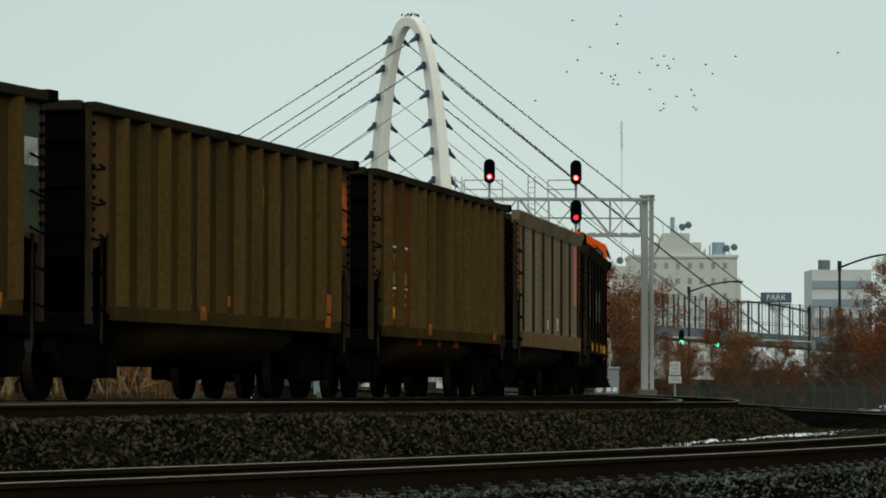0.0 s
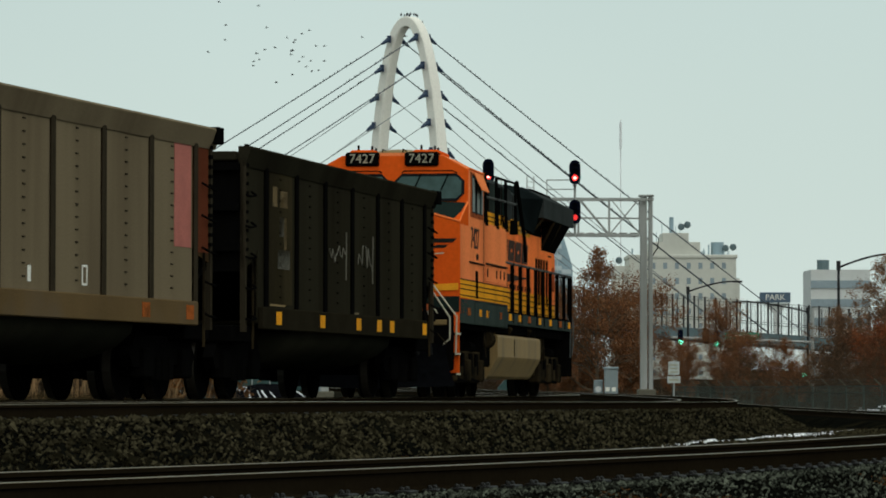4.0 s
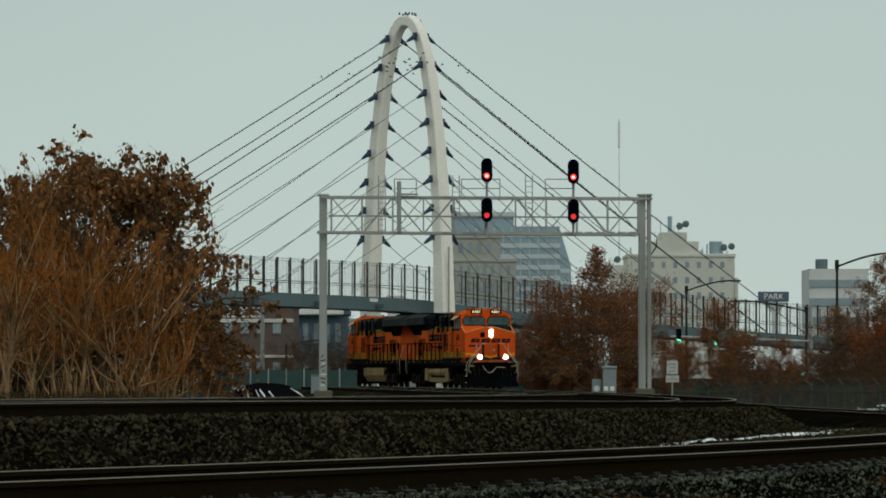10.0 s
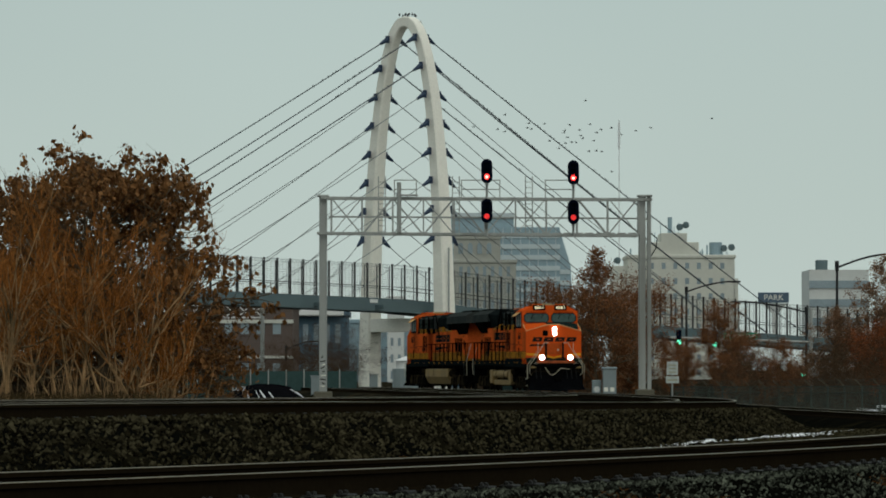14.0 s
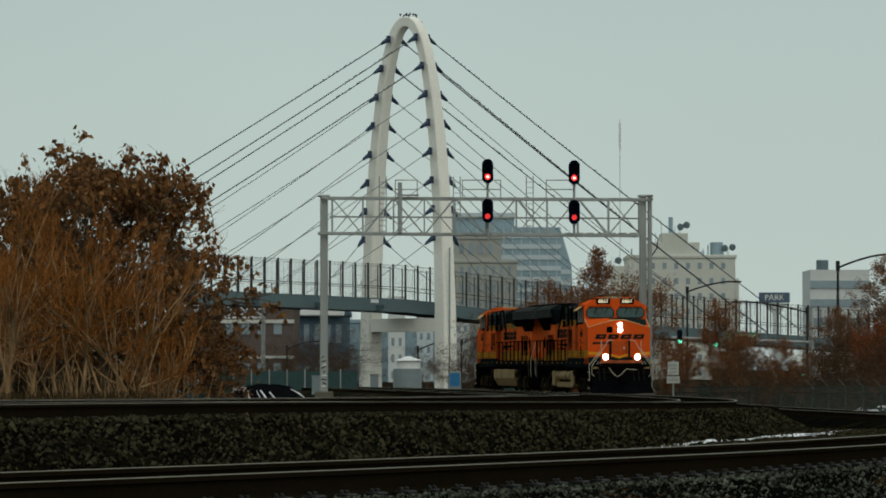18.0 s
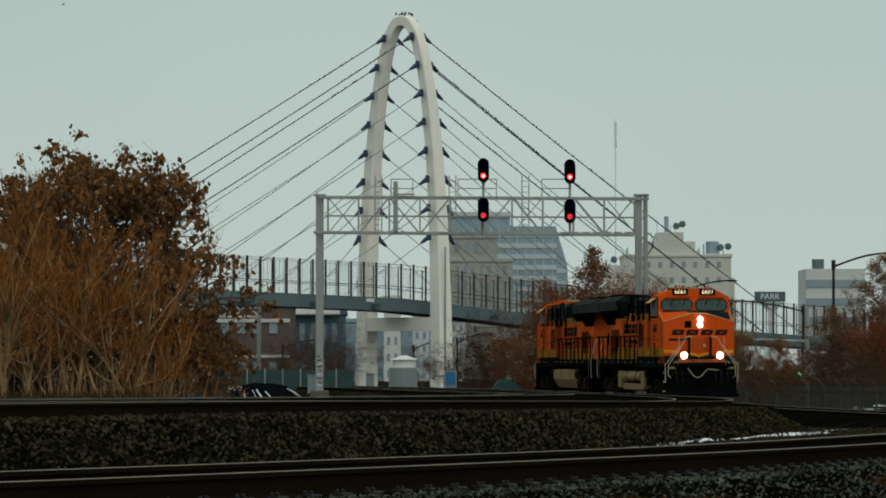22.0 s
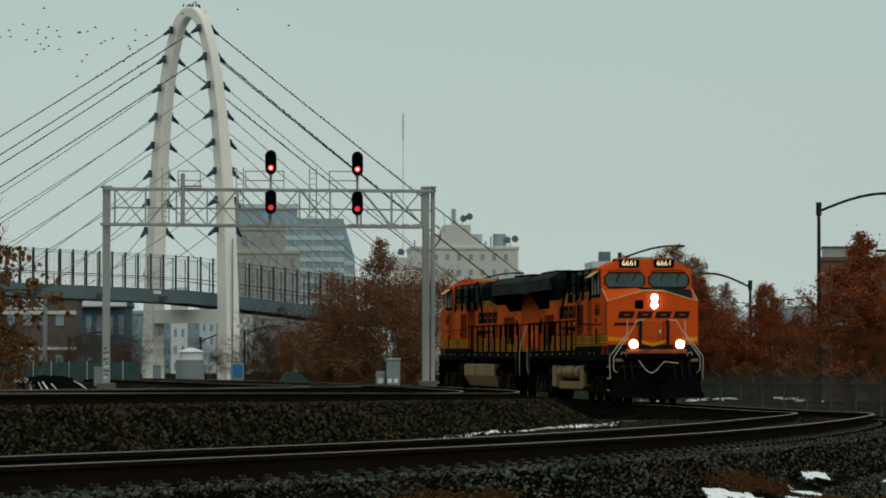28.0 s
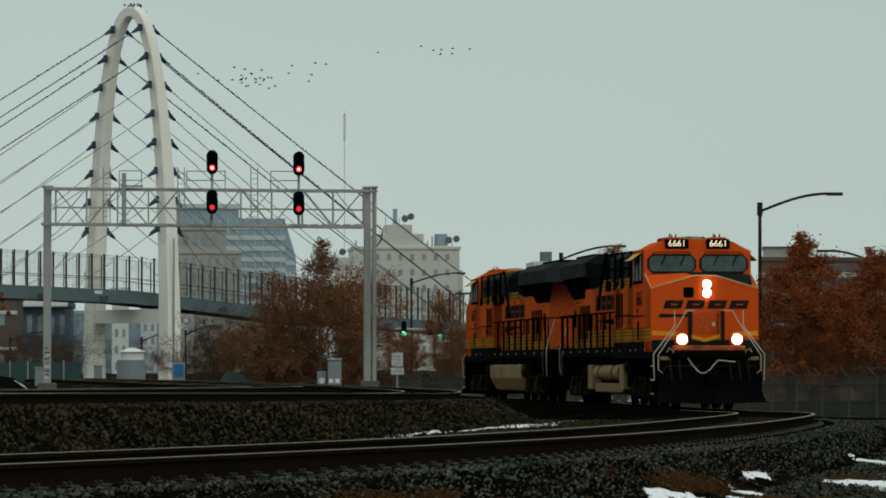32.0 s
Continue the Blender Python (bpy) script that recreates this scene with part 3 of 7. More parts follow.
def locomotive(number, label, faded, lit, group):
    """A six-axle diesel locomotive, front to +x, railhead at z 0."""
    loco = thing("locomotive", label, "locomotive", group=group)
    old = number == "7427"
    og = "orange_pale" if old else "orange_grime"
    hg, yl = ("orange_faded", "yellow") if old else ("orange_hood", "ochre")
    sill = "sill_green" if old else "hoodtop"
    # frame: deep sill under the cab, shallower one along the walkways
    fr = part("frame", Kit().box(-10.05, 9.25, -1.38, 1.38, 1.3, 1.7, 0.02), "black", loco, "black main frame")
    part("underframe", Kit().box(-9.6, 9.4, -1.0, 1.0, 0.95, 1.3), "black", fr)
    for e in (-1, 1):
        part("cab_sill", both(2.05, 9.18, e, 1.38, 1.5, 1.41, 1.89, 0.01), sill, fr, "grey-green side sill")
        part("walkway_sill", both(-10.05, 2.05, e, 1.38, 1.49, 1.5, 1.74, 0.01), sill, fr)
        part("walkway", both(-10.05, 2.05, e, 1.15, 1.49, 1.74, 1.775), "black", fr)
        for i, x in enumerate((8.1, 6.5, 5.4, 3.4, 1.8, 0.2, -1.5, -3.4, -5.4, -7.4, -9.2)):
            w = 0.36 if old else 0.2
            part("reflector", both(x - w, x, e, 1.49, 1.508, 1.58, 1.72) if old else both(x - w, x, e, 1.49, 1.508, 1.62, 1.68), "orange_mark" if old and i % 3 == 0 else yl, fr)
        for x0, x1 in ((6.4, 7.1), (2.5, 5.3)):
            part("sill_hatch", both(x0, x1, e, 1.5, 1.508, 1.44, 1.84, 0.004), sill, fr)
            part("hatch_seam", both(x0 + 0.02, x1 - 0.02, e, 1.508, 1.512, 1.855, 1.87), "letter", fr)
    # cab, its front leaning back above the waist
    outline = [(-1.5, 1.89), (1.5, 1.89), (1.5, 4.40), (0.98, 4.68), (0.4, 4.73), (-0.4, 4.73), (-0.98, 4.68), (-1.5, 4.40)]
    k = Kit().prism(outline, "x", 5.8, 8.06)
    k.v = [(x - max(0.0, z - 3.75) * 0.13 if x > 7 else x, y, z) for x, y, z in k.v]
    cab = part("cab", k, "orange" if lit else og, loco, "orange cab with chamfered roof edges")

    def front(z):
        return 8.06 - max(0.0, z - 3.75) * 0.13
    # on 7427 this plate is deeper orange, the front's shade put in colour
    part("cab_face", Kit().add([(front(z) + 0.008, y, z) for y, z in ((-1.49, 3.5), (1.49, 3.5), (1.49, 4.39), (0.98, 4.67), (-0.98, 4.67), (-1.49, 4.39))] + [(front(z) - 0.02, y, z) for y, z in ((-1.49, 3.5), (1.49, 3.5), (1.49, 4.39), (0.98, 4.67), (-0.98, 4.67), (-1.49, 4.39))],
                                [(0, 1, 2, 3, 4, 5), (11, 10, 9, 8, 7, 6)] + [(i, i + 6, (i + 1) % 6 + 6, (i + 1) % 6) for i in range(6)]), "orange_deep" if old else "orange", cab)
    # nose: front edge peaked, dark sloping top between orange lips
    fz, bz = [(-1.5, 3.33), (-0.3, 3.68), (0.3, 3.68), (1.5, 3.33)], [(-1.5, 3.74), (-0.3, 3.80), (0.3, 3.80), (1.5, 3.74)]
    vs = [(9.2, -1.5, 1.6), (9.2, 1.5, 1.6)] + [(9.2, y, z) for y, z in reversed(fz)] + [(8.02, -1.5, 1.6), (8.02, 1.5, 1.6)] + [(8.02, y, z) for y, z in reversed(bz)]
    nose = part("nose", Kit().add(vs, [(0, 1, 2, 3, 4, 5), (11, 10, 9, 8, 7, 6)] + [(i, i + 6, (i + 1) % 6 + 6, (i + 1) % 6) for i in range(6)]), "orange_deep" if old else "orange", loco, "blunt orange nose")
    part("nose_top", Kit().add([(9.12, y * 0.94, z + 0.012) for y, z in fz] + [(8.04, y * 0.97, z + 0.012) for y, z in bz], [(0, 1, 5, 4), (1, 2, 6, 5), (2, 3, 7, 6)]), "green", nose, "dark anti-glare top")
    for e in (-1, 1):
        part("nose_lip", Kit().tube([(9.2, 0.0, 3.69), (9.2, e * 0.3, 3.69), (9.2, e * 1.49, 3.345), (8.08, e * 1.49, 3.76)], 0.024, 6), "orange_faded" if old else "cream_line", nose, "pale worn nose edge")
        # thin flank skin; on 7427 its paler orange includes the light falling there
        part("nose_flank", both(8.03, 9.18, e, 1.5, 1.504, 2.25, 3.3), og if old else "orange_grime", nose)
        part("nose_stripe_flank", both(5.82, 9.19, e, 1.5, 1.506, 1.9, 2.24), yl, nose)
        for z in (1.94, 2.06, 2.15, 2.245):
            part("pinstripe", both(2.06, 9.195, e, 1.5, 1.511, z, z + 0.018), "letter", nose)
        # windscreens with rounded rubber seals, wipers and a visor bar
        y0, y1 = sorted((e * 0.1, e * 1.37))

        def rim(g, out):
            c = 0.1
            o = [(y0 + c, 3.83 - g), (y1 - c, 3.83 - g), (y1 + g, 3.83 + c), (y1 + g, 4.27 - c), (y1 - c, 4.27 + g), (y0 + c, 4.27 + g), (y0 - g, 4.27 - c), (y0 - g, 3.83 + c)]
            return Kit().add([(front(z) + out, y, z) for y, z in o] + [(front(z) - 0.03, y, z) for y, z in o], [tuple(range(8)), tuple(range(15, 7, -1))] + [(i, i + 8, (i + 1) % 8 + 8, (i + 1) % 8) for i in range(8)])
        seal = part("windscreen_seal", rim(0.05, 0.02), "rubber", cab)
        part("windscreen", rim(-0.005, 0.028), "glass", seal)
        for w in (0.3, 0.72):
            yw = y0 + w * (y1 - y0)
            part("wiper", Kit().bar((front(4.3) + 0.06, yw + 0.1, 4.32), (front(4.0) + 0.06, yw - 0.04, 4.0), 0.022), "black", seal)
        # pale strip painted as a glint along the foot of the glass
        part("windscreen_glint", Kit().box(8.02, 8.06, y0 + 0.12, y1 - 0.12, 3.855, 3.868), "digit_dim", seal)
        part("visor_bar", Kit().tube([(8.0, e * 0.2, 4.34), (8.06, e * 0.25, 4.37), (8.06, e * 1.2, 4.37), (8.0, e * 1.27, 4.33)], 0.012, 5), "black", cab)
        bd = part("number_board", Kit().box(7.7, 8.04, e * 0.58 - 0.33, e * 0.58 + 0.33, 4.47, 4.74, 0.03), "black", cab, "black number board")
        words("road_number", number, 0.255, "digit_lit" if lit else "digit_dim", bd, pose(8.046, e * 0.58, 4.605, 90, 0, 90))
        hatch = part("roof_hatch", Kit().box(6.2, 7.75, e * 0.62 - 0.25, e * 0.62 + 0.25, 4.66, 4.80, 0.03), "orange_deep" if old else "orange_grime", cab)
        for x, q in ((7.6, -0.1), (7.3, 0.12), (6.7, 0.1)):
            part("antenna", Kit().tube([(x, e * 0.62 + q, 4.78), (x, e * 0.62 + q, 4.9)], 0.022, 6), "black", hatch)
        part("grab_loop", Kit().tube([(7.9, e * 0.2, 4.72), (7.9, e * 0.2, 4.80), (7.5, e * 0.2, 4.80), (7.5, e * 0.2, 4.72)], 0.012, 5), "black", cab)
        # side window with its frame, blinds and the tilted awning
        wf = part("side_window", both(5.98, 7.74, e, 1.5, 1.515, 3.5, 4.36), "orange_rust" if old else "hoodtop", cab, "riveted side window frame")
        part("pane", both(6.1, 7.62, e, 1.515, 1.522, 3.58, 4.3), "glass_side", wf)
        for x0, x1, m in ((7.3, 7.6, "window_blind"), (6.62, 6.98, "window_blind"), (6.12, 6.3, "window_blind")):
            part("blind", both(x0, x1, e, 1.522, 1.528, 3.6, 4.26), m, wf)
        part("mullion", both(7.02, 7.1, e, 1.52, 1.535, 3.56, 4.32), "rubber", wf)
        deep = 1.66 if old else 1.8
        part("awning", polyface([(6.2, e * 1.52, 4.36), (7.5, e * 1.52, 4.36), (7.3, e * deep, 4.02 if old else 4.16), (6.3, e * deep, 4.02 if old else 4.16)], 0.02), og if old else "cream_line", cab, "tilted window awning")
        words("road_number", number, 0.58, "letter_faded" if old else "letter", cab, pose(7.12, e * 1.506, 3.07, 90, 0, 180 if e > 0 else 0))
        part("door_slot", both(6.72, 7.02, e, 1.5, 1.514, 1.93, 2.46), "black", cab)
        part("drip_rail", both(5.85, 7.9, e, 1.5, 1.53, 2.6, 2.625), "letter", cab)
        part("door_seam", both(5.79, 5.83, e, 1.5, 1.506, 1.9, 4.3), "letter", cab)
        part("badge", both(6.62, 6.9, e, 1.5, 1.508, 2.68, 2.8), "letter", cab)
        part("rain_gutter", Kit().bar((5.82, e * 1.5, 4.42), (7.95, e * 1.5, 4.42), 0.03), "orange_faded" if old else "orange_grime", cab)
    dome = Kit().ball((6.9, 0, 4.70), 0.62, 14, 8, squash=(1.35, 1.0, 0.24))
    part("air_conditioner", dome, "tank", cab, "cream domed air-conditioner hood", smooth=True)
    # nose details: lamp pair, dark box, emblem, stripes, grab irons, door
    part("headlight_box", Kit().box(9.1, 9.225, -0.6, -0.3, 3.08, 3.38, 0.03), "black", nose)
    hl = part("headlight_case", Kit().box(9.1, 9.23, -0.1, 0.2, 3.08, 3.58, 0.05), "black", nose)
    for z in (3.45, 3.21):
        part("headlight", Kit().tube([(9.22, 0.05, z), (9.265, 0.05, z)], 0.115, 16), "lamp" if lit else "glass", hl)
    if old:
        for z0, z1, a, b in ((2.94, 3.02, 0.86, 1.36), (2.84, 2.9, 0.94, 1.2), (2.78, 2.94, 0.72, 0.9)):
            part("emblem_block", polyface([(9.206, a, z0), (9.206, b, z0), (9.206, b + 0.08, z1), (9.206, a + 0.12, z1)], 0.006), "letter", nose)
        part("grab_iron", Kit().bar((9.26, 0.9, 2.72), (9.26, 1.2, 2.74), 0.025), "silver", nose)
    else:
        emblem(nose, Matrix.Translation((9.206, -1.16, 2.78)) @ pose(0, 0, 0, 90, 0, 90), 0.61, 0.5, 0.23, "letter")
        part("emblem_swoosh", polyface([(9.206, -1.3, 2.53), (9.206, 0.45, 2.585), (9.206, 0.45, 2.6), (9.206, -1.24, 2.64)], 0.006), "letter", nose)
    part("nose_band", Kit().box(9.2, 9.212, -1.49, 1.49, 1.62, 1.92), "green", nose)
    for e in (-1, 1):
        part("nose_stripe", polyface([(9.214, 0, 1.86), (9.214, e * 0.42, 1.98), (9.214, e * 0.42, 2.08), (9.214, 0, 1.96)], 0.006 * e), "yellow", nose)
        part("nose_stripe", polyface([(9.214, e * 0.8, 2.02), (9.214, e * 1.47, 2.04), (9.214, e * 1.47, 2.17), (9.214, e * 0.8, 2.14)], 0.006 * e), "yellow", nose)
        part("nose_post", Kit().tube([(9.32, e * 0.46, 1.7), (9.32, e * 0.46, 2.66), (9.24, e * 0.46, 2.7)], 0.035, 6), "letter", nose)
        part("nose_seam", Kit().box(9.2, 9.21, e * 0.36 - 0.01, e * 0.36 + 0.01, 1.95, 2.7), "letter", nose)
    part("nose_door", Kit().box(9.2, 9.214, -0.34, 0.34, 2.1, 2.68, 0.005), "orange_grime", nose)
    part("door_latch", Kit().box(9.214, 9.24, 0.2, 0.28, 2.3, 2.4), "silver", nose)
    # pilot, plough, coupler, hoses, ditch lights, steps
    p = part("front_pilot", Kit().box(9.7, 9.95, -1.46, 1.46, 0.5, 1.62, 0.03).box(9.2, 9.7, -1.2, 1.2, 1.2, 1.62), "black", loco, "black pilot with snow plough")
    pl = Kit()
    for i in range(17):
        f = -1 + i / 8
        for zf in (0, 0.25, 0.5, 0.75, 1):
            wide = 1.34 + 0.22 * (1 - zf) ** 2
            fwd = (0.62 - 0.42 * abs(f) ** 1.4) * (1 - zf) ** 1.5 - 0.04 * zf
            pl.v.append((9.98 + fwd, f * wide, 0.16 + 0.05 * abs(f) + 0.85 * zf))
    for i in range(16):
        for j in range(4):
            pl.f.append((i * 5 + j, (i + 1) * 5 + j, (i + 1) * 5 + j + 1, i * 5 + j + 1))
            pl.m.append(0)
    part("plough_blade", pl, "plough", p, "curved black snow plough blade", smooth=True)
    part("lower_panel", Kit().box(9.7, 9.98, -1.0, 1.0, 1.62, 1.76, 0.02), "orange_rust", p)
    part("anticlimber", Kit().box(9.7, 10.1, -1.15, 1.15, 1.42, 1.56, 0.02), "black", p)
    part("coupler", Kit().box(9.9, 10.75, -0.14, 0.14, 0.72, 1.0, 0.03).box(10.5, 10.8, -0.2, 0.2, 0.68, 1.06, 0.05), "black", p)
    hose = [(10.12, -0.62 + i * 0.12, 1.42 - 0.42 * math.sin(math.pi * min(i, 6) / 7.0) if i < 7 else 1.36 - 0.06 * (i - 7) / 5.0) for i in range(12)]
    part("jumper_cable", Kit().tube(hose, 0.016, 6), "silver", p, "pale hanging jumper cable")
    for y in (-1.1, -0.85, 0.55, 0.8, 1.05):
        part("air_hose", Kit().tube([(10.0, y, 1.3), (10.15, y, 1.1), (10.14, y + 0.04, 0.8)], 0.03, 6), "rubber", p)
        part("hose_fitting", Kit().box(9.98, 10.04, y - 0.05, y + 0.05, 1.3, 1.38, 0.01), "truck", p)
    for e in (-1, 1):
        d = part("ditch_light_case", Kit().box(9.72, 10.0, e * 0.76 - 0.17, e * 0.76 + 0.17, 1.76, 2.1, 0.05), "orange_deep", p)
        part("ditch_light", Kit().tube([(9.99, e * 0.76, 1.93), (10.04, e * 0.76, 1.93)], 0.14, 16), "lamp" if lit else "glass", d)
        part("uncoupling_lever", Kit().tube([(10.1, e * 0.25, 1.2), (10.1, e * 1.2, 1.2), (10.12, e * 1.38, 1.0)], 0.018, 5), "truck", p)
        part("step_lamp", both(9.9, 10.0, e, 1.08, 1.36, 1.36, 1.46, 0.01), "tank", p)
        part("marker_loop", Kit().tube([(9.98, e * 1.02, 1.5), (9.98, e * 1.0, 1.62), (9.98, e * 1.12, 1.68), (9.98, e * 1.18, 1.58)], 0.014, 5), "silver", p)
        out = [(9.92, e * 1.52, 0.8), (9.92, e * 1.54, 1.52), (9.9, e * 1.1, 2.1), (9.9, e * 0.95, 2.3), (9.9, e * 0.95, 2.72)]
        part("front_handrail", Kit().tube(out, 0.016, 6), "silver", loco, "cream end handrail")
        inn = [(10.0, e * 1.3, 1.0), (10.0, e * 1.42, 1.1), (10.0, e * 1.42, 1.5), (9.98, e * 0.78, 2.45), (9.98, e * 0.7, 2.6), (9.96, e * 0.66, 2.7), (9.96, e * 0.4, 2.72)]
        part("front_handrail", Kit().tube(inn, 0.016, 6), "silver", loco)
        part("handrail_post", Kit().bar((9.6, e * 0.46, 1.7), (9.6, e * 0.46, 2.7), 0.05), "letter", loco)
        st = part("step_well", both(9.25, 9.32, e, 1.1, 1.5, 0.45, 1.6).box(9.32, 9.75, min(e * 1.1, e * 1.14), max(e * 1.1, e * 1.14), 0.45, 1.6), "orange_deep" if old else "black", loco, "grimy step well")
        for z in (0.42, 0.8, 1.18):
            part("step", both(9.3, 9.85, e, 1.12, 1.52, z, z + 0.04), "black", st)
            part("step_edge", both(9.32, 9.83, e, 1.52, 1.535, z + 0.005, z + 0.035), "silver", st)
        part("step_disc", Kit().tube([(9.74, e * 1.16, 1.3), (9.77, e * 1.16, 1.3)], 0.1, 12), "footing", st)
        # rear steps and rails
        part("rear_handrail", Kit().tube([(-10.1, e * 1.46, 0.9), (-10.2, e * 1.5, 1.2), (-10.22, e * 1.5, 1.75), (-10.08, e * 1.4, 2.1), (-10.05, e * 1.2, 2.75)], 0.014, 6), "pipe_grey" if old else "silver", loco)
        part("rear_handrail", Kit().tube([(-9.5, e * 1.5, 0.9), (-9.5, e * 1.52, 1.65), (-9.75, e * 1.3, 2.1), (-9.8, e * 1.25, 2.78), (-9.5, e * 1.25, 2.8)], 0.014, 6), "pipe_grey", loco)
        rs_ = part("rear_step_well", both(-9.9, -9.4, e, 1.1, 1.5, 0.45, 0.5), "black", loco)
        part("rear_step", both(-9.9, -9.4, e, 1.1, 1.5, 0.85, 0.9), "black", rs_)
        part("rear_step_side", both(-9.42, -9.36, e, 1.1, 1.5, 0.45, 1.5), "black", rs_)
        part("rear_pilot_plate", both(-10.08, -9.9, e, 0.5, 1.48, 0.45, 1.75, 0.03), "black", rs_)
    # equipment housing behind the cab, flush with the flanks below, set in above
    part("equipment_cab", Kit().box(2.05, 5.8, -1.485, 1.485, 1.89, 3.46), og if old else "orange_grime", loco)
    part("equipment_cab_band", Kit().box(2.05, 5.79, -1.44, 1.44, 3.46, 3.72), yl, loco)
    part("equipment_cab_top", Kit().prism([(-1.34, 3.72), (1.34, 3.72), (1.34, 4.36), (1.0, 4.56), (-1.0, 4.56), (-1.34, 4.36)], "x", 0.3, 5.79), "wing", loco, "weathered dark green equipment housing")
    for e in (-1, 1):
        for x0, x1, m in ((4.0, 4.75, "black"), (3.0, 3.85, "sill_green"), (2.1, 2.8, "black"), (4.9, 5.7, "sill_green"), (1.0, 1.8, "green")):
            part("housing_panel", both(x0, x1, e, 1.34, 1.352, 3.78, 4.32, 0.01), m, loco)
        for x in (4.85, 3.9, 2.9, 1.9, 1.0):
            part("housing_seam", both(x, x + 0.03, e, 1.34, 1.36, 3.74, 4.36), "letter", loco)
        part("equipment_stripe", both(2.06, 5.82, e, 1.485, 1.504, 1.9, 2.24), yl, loco)
        for z in (3.53, 3.62):
            part("pinstripe", both(2.06, 5.79, e, 1.44, 1.446, z, z + 0.02), "letter", loco)
        rl = "black" if not old else "pipe_grey"
        part("upper_rail", Kit().tube([(5.3, e * 1.46, 4.45), (0.25, e * 1.46, 4.5)], 0.028, 6), "black", loco)
        part("upper_rail", Kit().tube([(5.25, e * 1.46, 4.0), (0.3, e * 1.46, 4.06)], 0.028, 6), rl, loco)
        for x in (5.28, 3.57, 2.08, 0.46):
            part("rail_post", Kit().bar((x, e * 1.46, 3.5), (x, e * 1.46, 4.48), 0.06), "black", loco)
            part("rail_foot", Kit().prism([(x - 0.2, 3.42), (x + 0.2, 3.42), (x + 0.1, 3.72), (x - 0.06, 3.72)], "y", min(e * 1.36, e * 1.5), max(e * 1.36, e * 1.5)), "black", loco)
        part("vent_loop", Kit().tube([(2.75, e * 1.45, 3.55), (2.75, e * 1.45, 3.72), (2.5, e * 1.45, 3.74), (2.45, e * 1.45, 3.5)], 0.02, 5), "black", loco)
        part("exhaust_pipe", Kit().tube([(0.3, e * 1.44, 4.5), (-0.1, e * 1.42, 4.55), (-0.25, e * 1.42, 4.4), (-1.25, e * 1.44, 3.4), (-1.4, e * 1.45, 2.9)], 0.045, 6), "black", loco)
        for x0, x1, z0, z1 in ((2.4, 3.5, 2.3, 2.62), (3.6, 5.5, 2.3, 2.62)):
            d = part("access_door", both(x0, x1, e, 1.485, 1.496, z0, z1, 0.004), og if old else "orange_grime", loco)
            for x in (x0 + 0.25, x1 - 0.25):
                part("latch", both(x - 0.03, x + 0.03, e, 1.496, 1.515, 2.4, 2.56), "letter", d)
        part("door_rail", both(2.3, 5.4, e, 1.485, 1.53, 2.64, 2.67), "letter", loco)
        if not old:
            for x in (2.5, 3.0, 3.5):
                part("air_slot", both(x, x + 0.28, e, 1.485, 1.5, 2.3, 3.3), "black", loco)
    # long hood
    part("hood", Kit().box(-8.9, 2.05, -1.2, 1.2, 1.9, 3.52), hg, loco)
    part("radiator_compartment", Kit().box(-8.9, -4.1, -1.2, 1.2, 3.52, 4.0), hg, loco)
    part("hood_lower_band", Kit().box(-8.89, 2.06, -1.208, 1.208, 1.775, 2.28), yl, loco)
    part("hood_upper_band", Kit().box(-4.1, 2.05, -1.21, 1.21, 3.52, 3.8), yl, loco)
    part("hood_top", Kit().prism([(-1.2, 3.8), (1.2, 3.8), (1.2, 4.34), (0.9, 4.58), (-0.9, 4.58), (-1.2, 4.34)], "x", -4.1, 0.3), "wing" if old else "hoodtop", loco, "sooty dark hood top")
    fl = [(-1.2, 3.74), (1.2, 3.74), (1.22, 4.3), (0.95, 4.6), (-0.95, 4.6), (-1.22, 4.3)]
    part("intake_flare", Kit().prism(fl, "x", -1.9, -4.1, taper=[(-1.3, 3.6), (1.3, 3.6), (1.52, 4.38), (1.08, 4.64), (-1.08, 4.64), (-1.52, 4.38)]), "hoodtop", loco, "near-black flared intake")
    part("exhaust_stack", Kit().box(-2.0, -0.6, -0.42, 0.42, 4.52, 4.68, 0.04), "orange_rust", loco, "rusty exhaust hatch")
    wing = part("radiator_wing", Kit().prism([(-1.52, 3.97), (1.52, 3.97), (1.52, 4.39), (1.06, 4.64), (-1.06, 4.64), (-1.52, 4.39)], "x", -10.1, -4.1), "wing", loco, "overhanging grey radiator wing")
    part("radiator_screen", Kit().box(-9.9, -6.2, -1.0, 1.0, 4.64, 4.72, 0.02), "black", wing)
    for e in (-1, 1):
        vs = [(-6.3, e * 1.2, 3.32), (-8.92, e * 1.2, 3.32), (-9.5, e * 1.5, 3.975), (-6.3, e * 1.5, 3.975), (-6.3, e * 1.18, 3.975), (-9.5, e * 1.18, 3.975), (-8.92, e * 1.18, 3.32), (-6.3, e * 1.18, 3.32)]
        part("wing_screen", Kit().add(vs, [(0, 1, 2, 3), (3, 2, 5, 4), (4, 5, 6, 7), (7, 6, 1, 0), (0, 3, 4, 7), (1, 6, 5, 2)]), "black", wing, "black slanted intake screen")
        # flat black plate: the recess's shade is painted, no hollow is cut
        part("wing_recess", both(-6.25, -4.15, e, 1.2, 1.204, 3.6, 3.97), "black", wing)
        for x in (-4.25, -6.28, -7.6):
            part("wing_strut", Kit().bar((x, e * 1.215, 3.4 if x < -5 else 3.62), (x, e * 1.5, 3.95), 0.05), "truck" if old else "black", wing)
